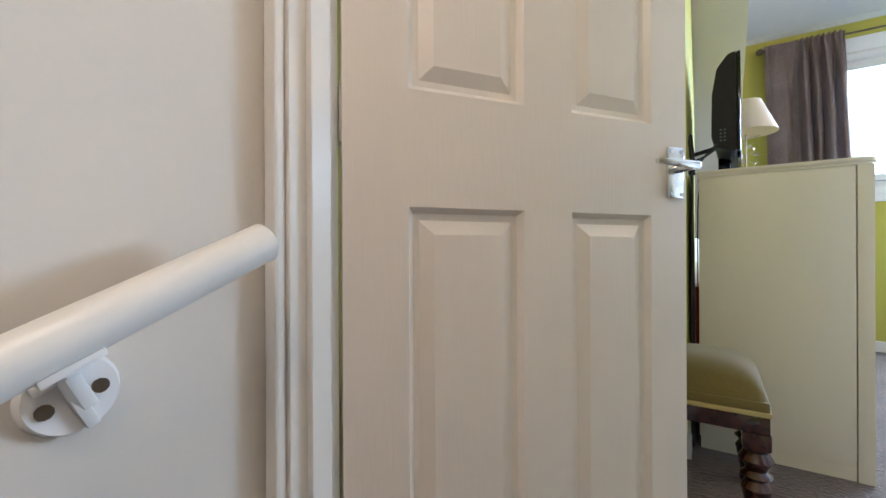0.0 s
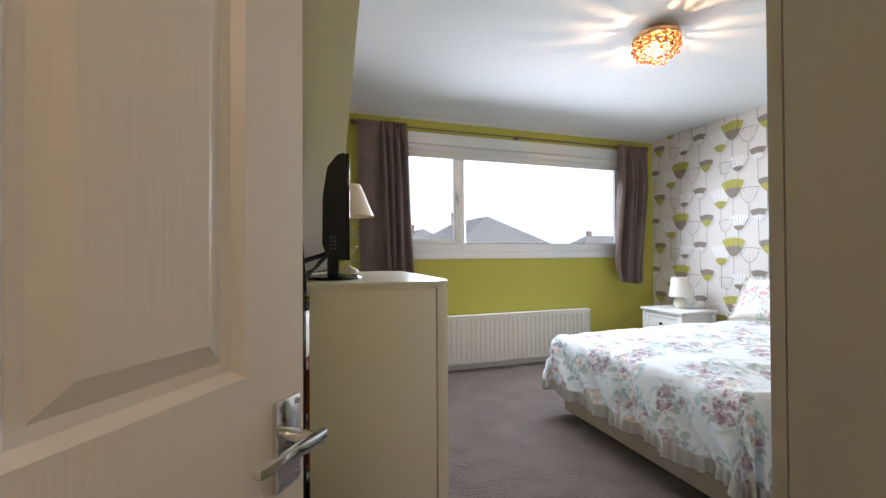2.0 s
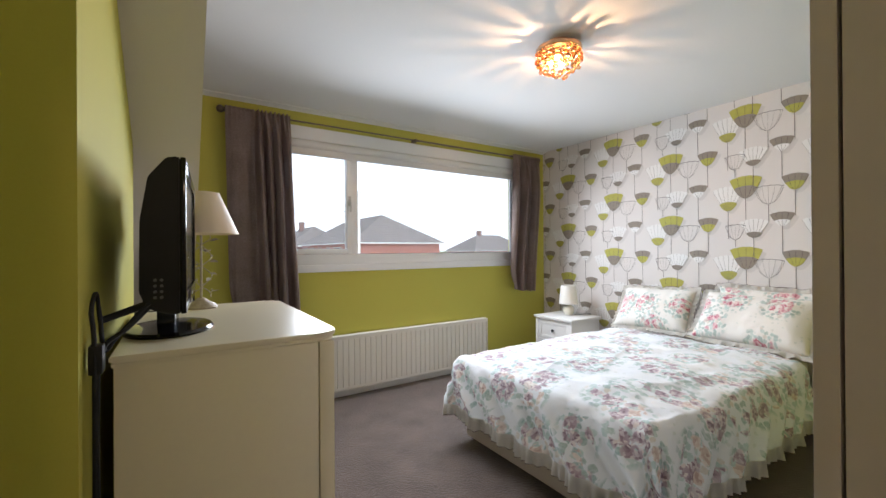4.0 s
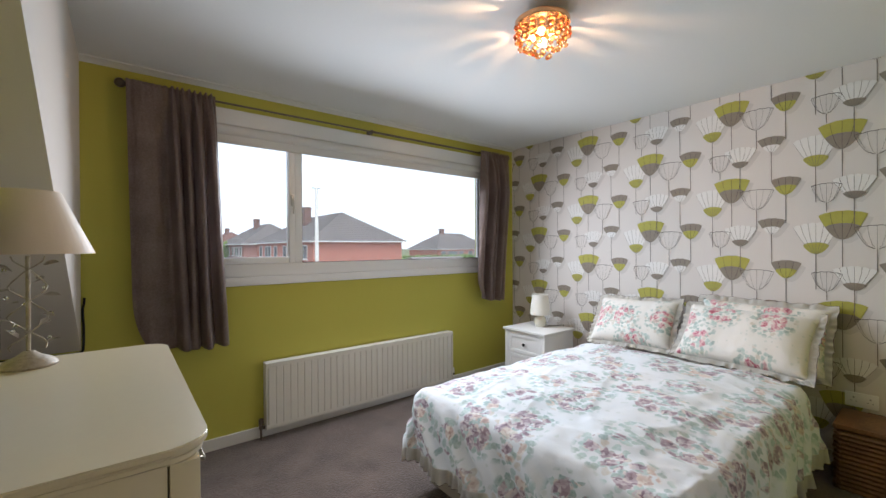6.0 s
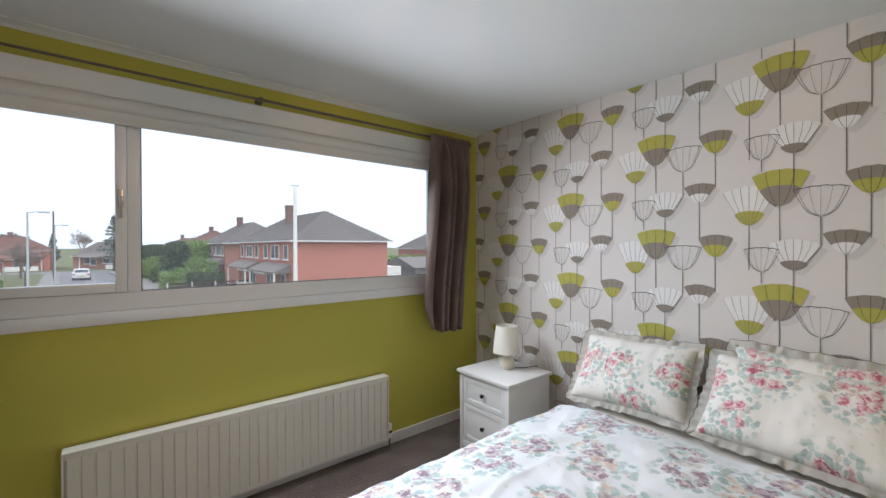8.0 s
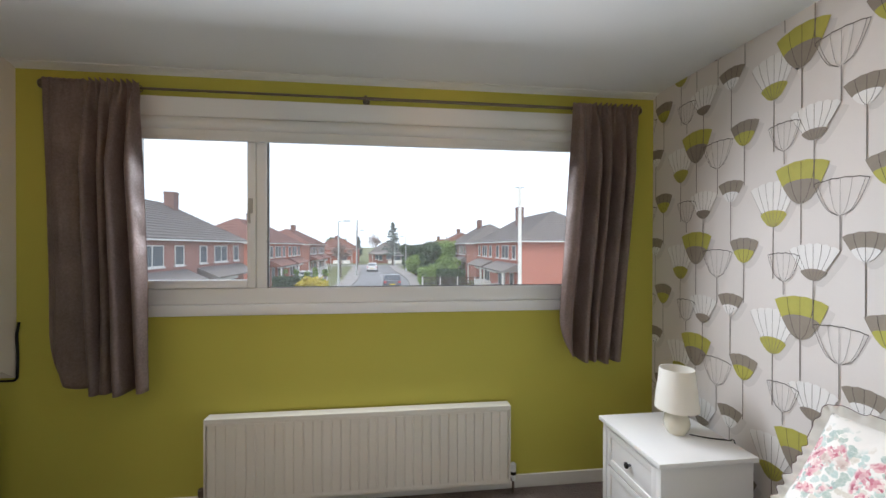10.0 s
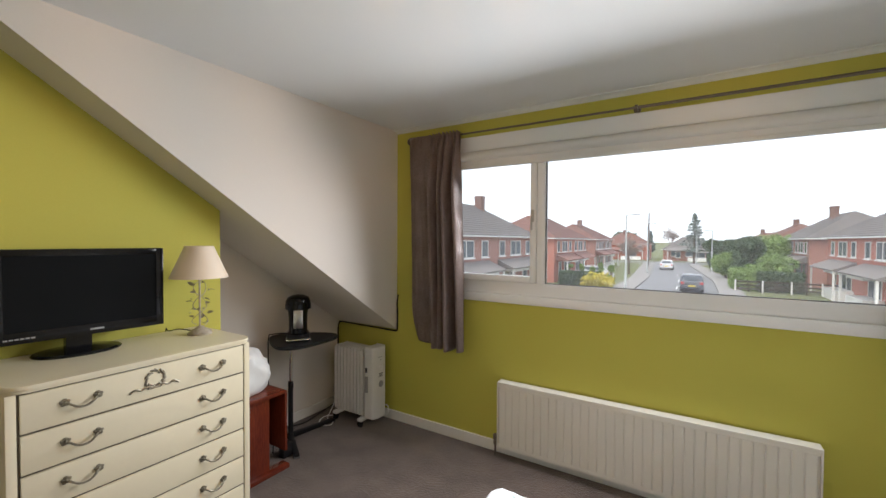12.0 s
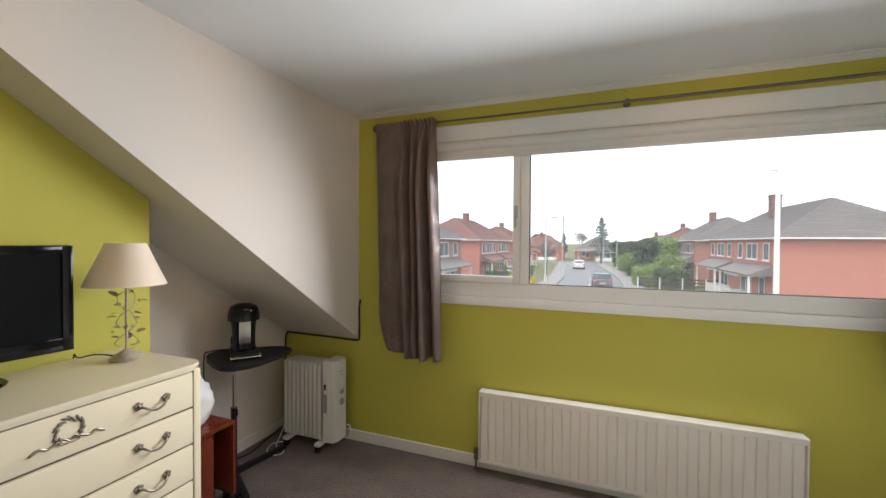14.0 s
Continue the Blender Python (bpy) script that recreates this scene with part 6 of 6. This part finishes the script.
def house(label, x0, y0, x1, y1, front, eave, ridge, brick, roof, chimneys, side_windows=()):
    """A brick house; front is "+x", "-x" or "-y": the side that faces the street."""
    ob = thing("house", label, "house", "houses along the street")
    part("wall", boxes((x0, y0, G, x1, y1, eave)), brick, ob, smooth=None)
    rf = part("roof", hip_roof(x0, y0, x1, y1, eave, ridge), roof, ob, smooth=None)
    part("tile_courses", tile_courses(x0, y0, x1, y1, eave, ridge), roof, rf, smooth=None)
    o = 0.37
    part("gutter", boxes((x0 - o, y0 - o, eave - 0.10, x1 + o, y0 - o + 0.08, eave - 0.005), (x0 - o, y1 + o - 0.08, eave - 0.10, x1 + o, y1 + o, eave - 0.005),
                         (x0 - o, y0 - o + 0.08, eave - 0.10, x0 - o + 0.08, y1 + o - 0.08, eave - 0.005), (x1 + o - 0.08, y0 - o + 0.08, eave - 0.10, x1 + o, y1 + o - 0.08, eave - 0.005)), M_OUTWHITE, ob, smooth=None)
    for cx, cy in chimneys:
        part("chimney", boxes((cx - 0.33, cy - 0.33, ridge - 1.2, cx + 0.33, cy + 0.33, ridge + 0.75), (cx - 0.38, cy - 0.38, ridge + 0.60, cx + 0.38, cy + 0.38, ridge + 0.70)), M_CHIMNEY, rf, smooth=None)
    length = (y1 - y0) if "x" in front else (x1 - x0)

    def window(u, z0, z1, w, door=False):
        """A framed window on the front, u metres along it."""
        t = 0.06
        bm = boxes((u - w / 2, -0.05, z0, u - w / 2 + t, 0.05, z1), (u + w / 2 - t, -0.05, z0, u + w / 2, 0.05, z1), (u - w / 2 + t, -0.05, z0, u + w / 2 - t, 0.05, z0 + t), (u - w / 2 + t, -0.05, z1 - t, u + w / 2 - t, 0.05, z1))
        if w > 1.0:
            box(bm, u - 0.035, -0.05, z0 + t, u + 0.035, 0.05, z1 - t)
        at = {"-x": Matrix(((0, 1, 0, x0), (1, 0, 0, y0), (0, 0, 1, 0), (0, 0, 0, 1))), "+x": Matrix(((0, -1, 0, x1), (1, 0, 0, y0), (0, 0, 1, 0), (0, 0, 0, 1))),
              "-y": Matrix(((1, 0, 0, x0), (0, 1, 0, y0), (0, 0, 1, 0), (0, 0, 0, 1)))}[front]
        wn = part("window", bm, M_OUTWHITE, ob, smooth=None, at=at)
        part("pane", boxes((u - w / 2 + t, -0.025, z0 + t, u + w / 2 - t, 0.02, z1 - t)), M_OUTGLASS, wn, smooth=None)
        part("sill", boxes((u - w / 2 - 0.08, -0.12, z0 - 0.08, u + w / 2 + 0.08, 0.03, z0)), M_OUTWHITE, wn, smooth=None)

    halves = 2 if length > 11 else 1
    for hf in range(halves):
        base, L = hf * length / halves, length / halves
        up = eave - 0.35
        for u, w in ((0.20, 1.0), (0.52, 2.1), (0.83, 1.0)):
            window(base + L * (u if hf == 0 else 1 - u), up - 1.15, up, w)
        for u, w in ((0.28, 1.0), (0.66, 2.3)):
            window(base + L * (u if hf == 0 else 1 - u), G + 0.75, G + 2.1, w)
        a, b = base + L * 0.08, base + L * 0.92
        bm = bmesh.new()
        prism(bm, [(-1.3, G + 2.25), (-1.3, G + 2.35), (0.0, G + 2.95), (0.0, G + 2.25)], "x", a, b)
        at = {"-x": Matrix(((0, 1, 0, x0 - 0.004), (1, 0, 0, y0), (0, 0, 1, 0), (0, 0, 0, 1))), "+x": Matrix(((0, -1, 0, x1 + 0.004), (1, 0, 0, y0), (0, 0, 1, 0), (0, 0, 0, 1))),
              "-y": Matrix(((1, 0, 0, x0), (0, 1, 0, y0 - 0.004), (0, 0, 1, 0), (0, 0, 0, 1)))}[front]
        part("porch_roof", bm, roof, ob, smooth=None, at=at)
        part("porch_post", boxes((a + 0.1, -1.25, G, a + 0.22, -1.13, G + 2.25)), M_OUTWHITE, ob, smooth=None, at=at)
        part("porch_post", boxes((b - 0.22, -1.25, G, b - 0.1, -1.13, G + 2.25)), M_OUTWHITE, ob, smooth=None, at=at)
        part("bay", boxes((base + L * (0.46 if hf == 0 else 0.14), -1.0, G, base + L * (0.86 if hf == 0 else 0.54), 0.0, G + 0.8), (base + L * (0.46 if hf == 0 else 0.14), -1.0, G + 2.0, base + L * (0.86 if hf == 0 else 0.54), 0.0, G + 2.25)), M_OUTWHITE, ob, smooth=None, at=at)
    return ob


house("red brick semi detached pair with grey hipped roof", 12.6, 32.8, 20.9, 49.5, "-x", 2.03, 4.75, M_BRICKO, M_ROOF, [(15.2, 41.2)])
house("red brick semi detached house with white bays", 12.2, 54.0, 20.2, 68.0, "-x", 2.0, 4.75, M_BRICK, M_ROOF, [(15.4, 61)])
house("further red brick pair beyond the hedges", 12.4, 78.0, 20.0, 90.0, "-x", 1.9, 4.4, M_BRICK, M_ROOFR, [(16, 84)])
house("brick semi detached pair with grey roof opposite", -18.0, 20.0, -9.6, 37.4, "+x", 1.95, 4.7, M_BRICK, M_ROOF, [(-13.2, 33.5)])
house("brick pair with red brown tiled roof", -18.0, 43.5, -9.6, 58.5, "+x", 1.9, 4.55, M_BRICKO, M_ROOFR, [(-13.6, 51)])
house("brick pair further along the street", -18.0, 64.0, -9.7, 78.0, "+x", 1.85, 4.3, M_BRICK, M_ROOFR, [(-13.6, 71)])
house("low brick house that closes the street", -3.4, 106.0, 7.0, 114.0, "-y", -0.2, 2.6, M_BRICK, M_ROOF, [])
house("far brick house with brown roof", -17.0, 106.0, -6.5, 115.0, "-y", 0.9, 3.6, M_BRICKO, M_ROOFR, [(-12, 110)])
house("far brick house beyond the trees", 11.0, 108.0, 22.0, 117.0, "-y", 0.9, 3.6, M_BRICK, M_ROOFR, [(15, 112)])
house("distant house seen over a long hedge", 40.0, 52.0, 52.0, 60.0, "-y", 1.2, 3.9, M_BRICKO, M_ROOF, [(44, 56)])
house("distant brick house at the skyline", 62.0, 58.0, 74.0, 66.0, "-y", 0.6, 3.0, M_BRICK, M_ROOFR, [])
bm = boxes((21.3, 36.0, G, 24.5, 42.0, G + 2.3))
tagged(new("garage", mesh_of("garage", bm, M_OUTWHITE)), "pale flat roofed garage beside the brick house", "garage")
bm = boxes((27.0, 37.0, G, 34.0, 43.0, G + 2.0))
prism(bm, [(36.7, G + 2.0), (40.0, G + 3.1), (43.3, G + 2.0)], "x", 26.7, 34.3)
tagged(new("outbuilding", mesh_of("outbuilding", bm, M_ROOF)), "low outbuilding with a dark pitched roof", "outbuilding")


def leaf_cloud(centres, count, size, seed, squash=1.0):
    """Many small folded leaves scattered through the shells of several clumps."""
    rng = np.random.default_rng(seed)
    vs, fs = [], []
    for (cx, cy, cz, rx, ry, rz), share in centres:
        n = int(count * share)
        d = rng.normal(size=(n, 3))
        d /= np.linalg.norm(d, axis=1)[:, None]
        r = rng.uniform(0.55, 1.05, n) ** 0.6
        r *= 1 + 0.22 * np.sin(d[:, 0] * 5 + seed) * np.sin(d[:, 2] * 4 + 1.3 * seed)
        p = d * r[:, None] * (rx, ry, rz) + (cx, cy, cz)
        a = rng.normal(size=(n, 3)) * size
        b = rng.normal(size=(n, 3)) * size * squash
        base = len(vs)
        for k in range(n):
            vs += [tuple(p[k] - a[k]), tuple(p[k] - b[k] * 0.5), tuple(p[k] + a[k]), tuple(p[k] + b[k])]
            fs.append((base + 4 * k, base + 4 * k + 1, base + 4 * k + 2, base + 4 * k + 3))
    return vs, fs


def leafy(name, vs, fs, mat, parent=None):
    me = bpy.data.meshes.new(name)
    me.from_pydata(vs, [], fs)
    me.materials.append(mat)
    ob = new(name, me)
    ob.parent = parent
    return ob


def tree(label, x, y, top, radius, mat, seed, low=0.3, count=1500, size=0.16):
    count, size = int(count * 3.2), size * 0.56
    ob = thing("tree", label, "tree", "trees along the street", m=pose(x, y, G))
    h = top - G
    rng = random.Random(seed)
    bm = bmesh.new()
    rod(bm, (0, 0, 0), (0.1, 0, h * 0.6), 0.16, 0.08, 8)
    part("trunk", bm, M_BARK, ob)
    for k in range(5):
        a = k * 1.3
        bm = bmesh.new()
        rod(bm, (0.05, 0, h * (0.3 + 0.05 * k)), (radius * 0.6 * math.cos(a), radius * 0.6 * math.sin(a), h * (0.55 + 0.06 * k)), 0.06, 0.02, 6)
        part("limb", bm, M_BARK, ob)
    cl = []
    for k in range(9):
        a, q = rng.uniform(0, 6.28), rng.uniform(0, 0.55)
        z = h * (low + (0.93 - low) * rng.random() ** 0.8)
        f = rng.uniform(0.35, 0.6) * radius
        cl.append(((q * radius * math.cos(a), q * radius * math.sin(a), min(z, h - f * 0.9), f, f, f * 0.9), 1 / 9))
    vs, fs = leaf_cloud(cl, count, size, seed)
    leafy("crown", vs, fs, mat, ob)
    return ob


def conifer(label, x, y, top, radius, seed):
    ob = thing("tree", label, "tree", "trees along the street", m=pose(x, y, G))
    h = top - G
    part("trunk", rod(bmesh.new(), (0, 0, 0), (0, 0, h), 0.22, 0.03, 8), M_BARK, ob)
    rng = random.Random(seed)
    cl = []
    for k in range(13):
        z = h * (0.25 + 0.72 * k / 13)
        r = radius * (1.05 - k / 13) * rng.uniform(0.75, 1.15)
        for q in range(4):
            a = rng.uniform(0, 6.28)
            cl.append(((0.55 * r * math.cos(a), 0.55 * r * math.sin(a), z, r * 0.55, r * 0.55, h * 0.018), 1 / 52))
    vs, fs = leaf_cloud(cl, 1300, 0.15, seed)
    leafy("crown", vs, fs, M_LEAFB, ob)


def hedge(label, x0, y0, x1, y1, h, mat, seed, size=0.055, dense=330):
    """A clipped hedge: a dark core inside a skin of leaves."""
    ob = thing("hedge", label, "hedge", "hedges along the gardens")
    part("core", boxes((x0 + 0.1, y0 + 0.1, G, x1 - 0.1, y1 - 0.1, G + h - 0.1), bevel=0.05), mat, ob, smooth=None)
    rng = np.random.default_rng(seed)
    n = int(dense * ((x1 - x0) * (y1 - y0) + h * (x1 - x0 + y1 - y0)))
    n = min(n, 9000)
    p = rng.uniform((x0, y0, G), (x1, y1, G + h), (n, 3))
    face = rng.integers(0, 3, n)
    p[face == 0, 2] = G + h + rng.normal(0, 0.05, (face == 0).sum())
    p[face == 1, 1] = y0 + rng.normal(0, 0.05, (face == 1).sum())
    m = face == 2
    p[m, 0] = np.where(rng.random(m.sum()) < 0.6, x0, x1) + rng.normal(0, 0.05, m.sum())
    a, b = rng.normal(size=(n, 3)) * size, rng.normal(size=(n, 3)) * size
    vs, fs = [], []
    for k in range(n):
        vs += [tuple(p[k] - a[k]), tuple(p[k] - b[k]), tuple(p[k] + a[k]), tuple(p[k] + b[k])]
        fs.append((4 * k, 4 * k + 1, 4 * k + 2, 4 * k + 3))
    leafy("leaves", vs, fs, mat, ob)


hedge("clipped bright green privet hedge at a garden corner", 5.7, 46.6, 7.4, 50.5, 1.75, M_LEAFL, 1)
hedge("dark clipped hedge along the front garden", 7.5, 46.4, 10.6, 47.6, 1.65, M_LEAF, 2)
hedge("long clipped hedge beside the footway", 6.5, 52.0, 7.6, 66.0, 1.7, M_LEAF, 3)
hedge("low hedge in the opposite gardens", -8.6, 42.0, -5.0, 43.0, 1.3, M_LEAF, 4)
hedge("long bright hedge behind the garage", 24.5, 46.0, 46.0, 47.5, 2.8, M_LEAFL, 5, 0.16, 60)
tree("round dark evergreen tree in a garden", 8.0, 58.0, 2.2, 2.2, M_LEAF, 21, 0.2, 2200)
tree("broad green bushy tree behind the hedge", 11.2, 64.0, 2.3, 3.0, M_LEAFL, 22, 0.15, 2600)
tree("rounded pale green garden shrub tree", 5.9, 60.0, 0.4, 1.7, M_LEAFL, 23, 0.1, 1500)
tree("tall dark tree further up the street", 5.6, 72.0, 1.9, 1.9, M_LEAF, 24, 0.2, 1500)
tree("small clipped garden tree", 7.9, 52.5, -0.6, 1.0, M_LEAFL, 25, 0.1, 1000, 0.1)
tree("dark tree at the end of the street", 8.5, 96.0, 2.0, 3.2, M_LEAF, 26, 0.2, 1600, 0.24)
tree("hazy tree behind the far roofs", -14.0, 125.0, 4.0, 4.5, M_LEAF, 27, 0.3, 1500, 0.35)
tree("hazy green tree on the skyline", 24.0, 122.0, 3.4, 5.0, M_LEAFL, 28, 0.3, 1500, 0.35)
conifer("tall thin conifer at the street end", 2.6, 95.0, 7.6, 2.6, 31)
conifer("small dark conifer behind the far roofs", -7.0, 118.0, 4.6, 1.2, 32)
for k, (x, y, top) in enumerate(((-5.6, 46.5, -0.6), (-6.5, 47.2, -0.9), (-7.4, 46.0, -0.7), (-8.3, 44.5, -0.6), (-4.9, 48.5, -1.0))):
    tree("slim upright garden conifer", x, y, top, 0.45, M_LEAFL, 40 + k, 0.08, 500, 0.09)


def bare_tree(label, x, y, top, spread, seed):
    """A leafless tree: a trunk and forking twigs, each a thin three-sided spindle."""
    ob = thing("tree", label, "tree", "trees along the street", m=pose(x, y, G))
    rng = random.Random(seed)
    h = top - G
    part("trunk", rod(bmesh.new(), (0, 0, 0), (0, 0, h * 0.34), 0.14, 0.09, 7), M_BARK, ob)
    vs, fs = [], []

    def grow(p, d, L, r, left):
        q = p + d * L
        side = d.orthogonal().normalized()
        base = len(vs)
        for c, w in ((p, r), (q, r * 0.6)):
            for k in range(3):
                vs.append(tuple(c + (Matrix.Rotation(k * 2.094, 3, d) @ side) * w))
        fs.extend((base + k, base + (k + 1) % 3, base + 3 + (k + 1) % 3, base + 3 + k) for k in range(3))
        if left:
            for _ in range(4 if left > 1 else 5):
                e = (d + Vector((rng.uniform(-1, 1), rng.uniform(-1, 1), rng.uniform(-0.35, 0.6))) * 0.85).normalized()
                grow(p.lerp(q, rng.uniform(0.45, 1.0)), e, L * rng.uniform(0.5, 0.78), max(r * 0.55, 0.013), left - 1)
    for k in range(5):
        a = k * 1.257 + rng.uniform(-0.3, 0.3)
        lean = spread / h * rng.uniform(0.5, 1.1)
        grow(Vector((0, 0, h * 0.30)), Vector((lean * math.cos(a), lean * math.sin(a), 1)).normalized(), h * rng.uniform(0.2, 0.3), 0.06, 4)
    leafy("branches", vs, fs, M_TWIG, ob)


bare_tree("bare winter tree with fine brown twigs", -4.6, 60.0, 2.4, 3.0, 51)
bare_tree("bare winter tree behind the gardens", -7.5, 82.0, 3.0, 3.0, 52)
bare_tree("bare winter tree on the skyline", 16.5, 100.0, 5.0, 4.0, 53)
bare_tree("wide bare winter tree behind the far houses", -2.5, 121.0, 6.0, 4.0, 54)
bare_tree("pale bare winter tree beyond the roofs", 27.0, 116.0, 6.4, 4.0, 55)
house("far terrace roof beyond the hedges", 24.0, 96.0, 36.0, 104.0, "-y", 1.2, 3.7, M_BRICK, M_ROOFR, [(28, 100)])
tree("bright green rounded garden tree", 9.6, 53.4, 0.3, 1.9, M_LEAFL, 71, 0.12, 1800, 0.12)

sh = thing("flowering_shrub", "rounded garden shrub covered in yellow blossom", "shrub", m=pose(-4.9, 41.6, G))
part("stems", rod(bmesh.new(), (0, 0, 0), (0, 0, 0.7), 0.10, 0.05, 7), M_BARK, sh)
vs, fs = leaf_cloud([((0, 0, 0.8, 1.1, 0.9, 0.65), 0.5), ((0.7, 0.2, 0.6, 0.8, 0.7, 0.5), 0.25), ((-0.8, 0.1, 0.55, 0.8, 0.7, 0.5), 0.25)], 1500, 0.07, 61)
leafy("blossom", vs, fs, M_YELLOW, sh)


def street_lamp(x, y, top, reach, label="pale steel street lamp with a short arm"):
    ob = thing("street_lamp", label, "street lamp", "street lamps", m=pose(x, y, G))
    h = top - G
    part("column", lathe(bmesh.new(), [(0.11, 0.0), (0.11, 1.3), (0.075, 1.4), (0.05, h)], n=12), M_LAMPPOST, ob)
    part("arm", rod(bmesh.new(), (0, 0, h - 0.03), (reach, 0, h + 0.05), 0.035, 0.03, 8), M_LAMPPOST, ob)
    part("head", boxes((reach, -0.12, h - 0.03, reach + 0.6, 0.12, h + 0.09), bevel=0.04), M_LAMPPOST, ob)


street_lamp(-2.36, 40.6, 3.9, 0.5)
street_lamp(-2.6, 62.0, 3.9, 0.5)
street_lamp(4.8, 70.0, 3.2, -1.0)
street_lamp(3.0, 88.0, 3.2, -1.0)
tp = thing("pole", "white painted tall pole beside the brick house", "pole", m=pose(10.6, 26.8, G))
part("shaft", lathe(bmesh.new(), [(0.13, 0.0), (0.13, 2.0), (0.10, 8.0)], n=14), M_OUTWHITE, tp)
part("cap", boxes((-0.3, -0.05, 8.0, 0.25, 0.05, 8.06), bevel=0.01), M_LAMPPOST, tp)
up = thing("pole", "thin wooden telegraph pole far up the street", "pole", m=pose(-3.9, 78.0, G))
part("shaft", rod(bmesh.new(), (0, 0, 0), (0, 0, 9.2), 0.13, 0.09, 10), M_BARK, up)


def car(label, m, paint):
    ob = thing("car", label, "car", "parked cars", m=m)
    bm = bmesh.new()
    prism(bm, [(-2.05, 0.28), (-2.1, 0.55), (-2.0, 0.88), (-1.7, 0.95), (-1.25, 1.36), (-0.9, 1.45), (0.35, 1.45), (0.7, 1.38), (1.25, 0.98), (1.9, 0.82), (2.08, 0.6), (2.05, 0.28)], "y", -0.86, 0.86)
    for v in bm.verts:
        if v.co.z > 0.97:
            v.co.y *= 0.82
    bmesh.ops.bevel(bm, geom=bm.edges[:], offset=0.04, segments=2, affect="EDGES")
    part("body", bm, paint, ob)
    bm = bmesh.new()
    vs = [bm.verts.new(p) for p in ((-1.70, -0.66, 0.99), (-1.70, 0.66, 0.99), (-1.33, 0.60, 1.33), (-1.33, -0.60, 1.33))]
    bm.faces.new(vs)
    bmesh.ops.solidify(bm, geom=bm.faces[:], thickness=-0.03)
    part("rear_window", bm, M_OUTGLASS, ob)
    for s in (-1, 1):
        part("side_window", boxes((-1.2, s * 0.80 - 0.02, 1.0, 0.75, s * 0.80 + 0.02, 1.30), bevel=0.01), M_OUTGLASS, ob)
        part("tail_light", boxes((-2.10, s * 0.70 - 0.12, 0.68, -1.98, s * 0.70 + 0.12, 0.86), bevel=0.02), M_CARRED, ob)
        for x in (-1.3, 1.3):
            w = part("wheel", rod(bmesh.new(), (x, s * 0.74, 0.31), (x, s * 0.90, 0.31), 0.31, n=20), M_TYRE, ob)
            part("rim", rod(bmesh.new(), (x, s * 0.89, 0.31), (x, s * 0.915, 0.31), 0.19, n=16), M_LAMPPOST, w)
    part("number_plate", boxes((-2.13, -0.26, 0.50, -2.10, 0.26, 0.61)), M_PLATE, ob)
    part("bumper", boxes((-2.16, -0.84, 0.30, -2.0, 0.84, 0.48), bevel=0.04), paint, ob)


car("dark blue hatchback parked at the kerb", pose(2.55, 44.4, G + 0.02, 0, 0, 92), M_CARPAINT)
car("silver car parked on a driveway", pose(-7.2, 52.0, G, 0, 0, 10), M_CARLIGHT)
car("pale car parked further up the street", pose(-0.9, 74.0, G + 0.02, 0, 0, 90), M_CARLIGHT)
fn = thing("garden_fence", "low dark garden fence with pale posts", "fence")
for k in range(12):
    part("post", boxes((5.8 + 0.95 * k, 45.5, G, 5.9 + 0.95 * k, 45.6, G + 1.05)), M_OUTWHITE if k % 2 == 0 else M_FENCE, fn, smooth=None)
for z in (0.25, 0.55, 0.85):
    part("rail", boxes((5.8, 45.53, G + z, 16.3, 45.57, G + z + 0.14)), M_FENCE, fn, smooth=None)
bn = thing("wheelie_bin", "green wheeled bin standing in a front garden", "bin")
part("body", boxes((10.0, 46.9, G, 10.55, 47.4, G + 0.95), bevel=0.04), M_LEAF, bn)
part("lid", boxes((9.97, 46.85, G + 0.95, 10.58, 47.45, G + 1.05), bevel=0.03), M_LEAF, bn)
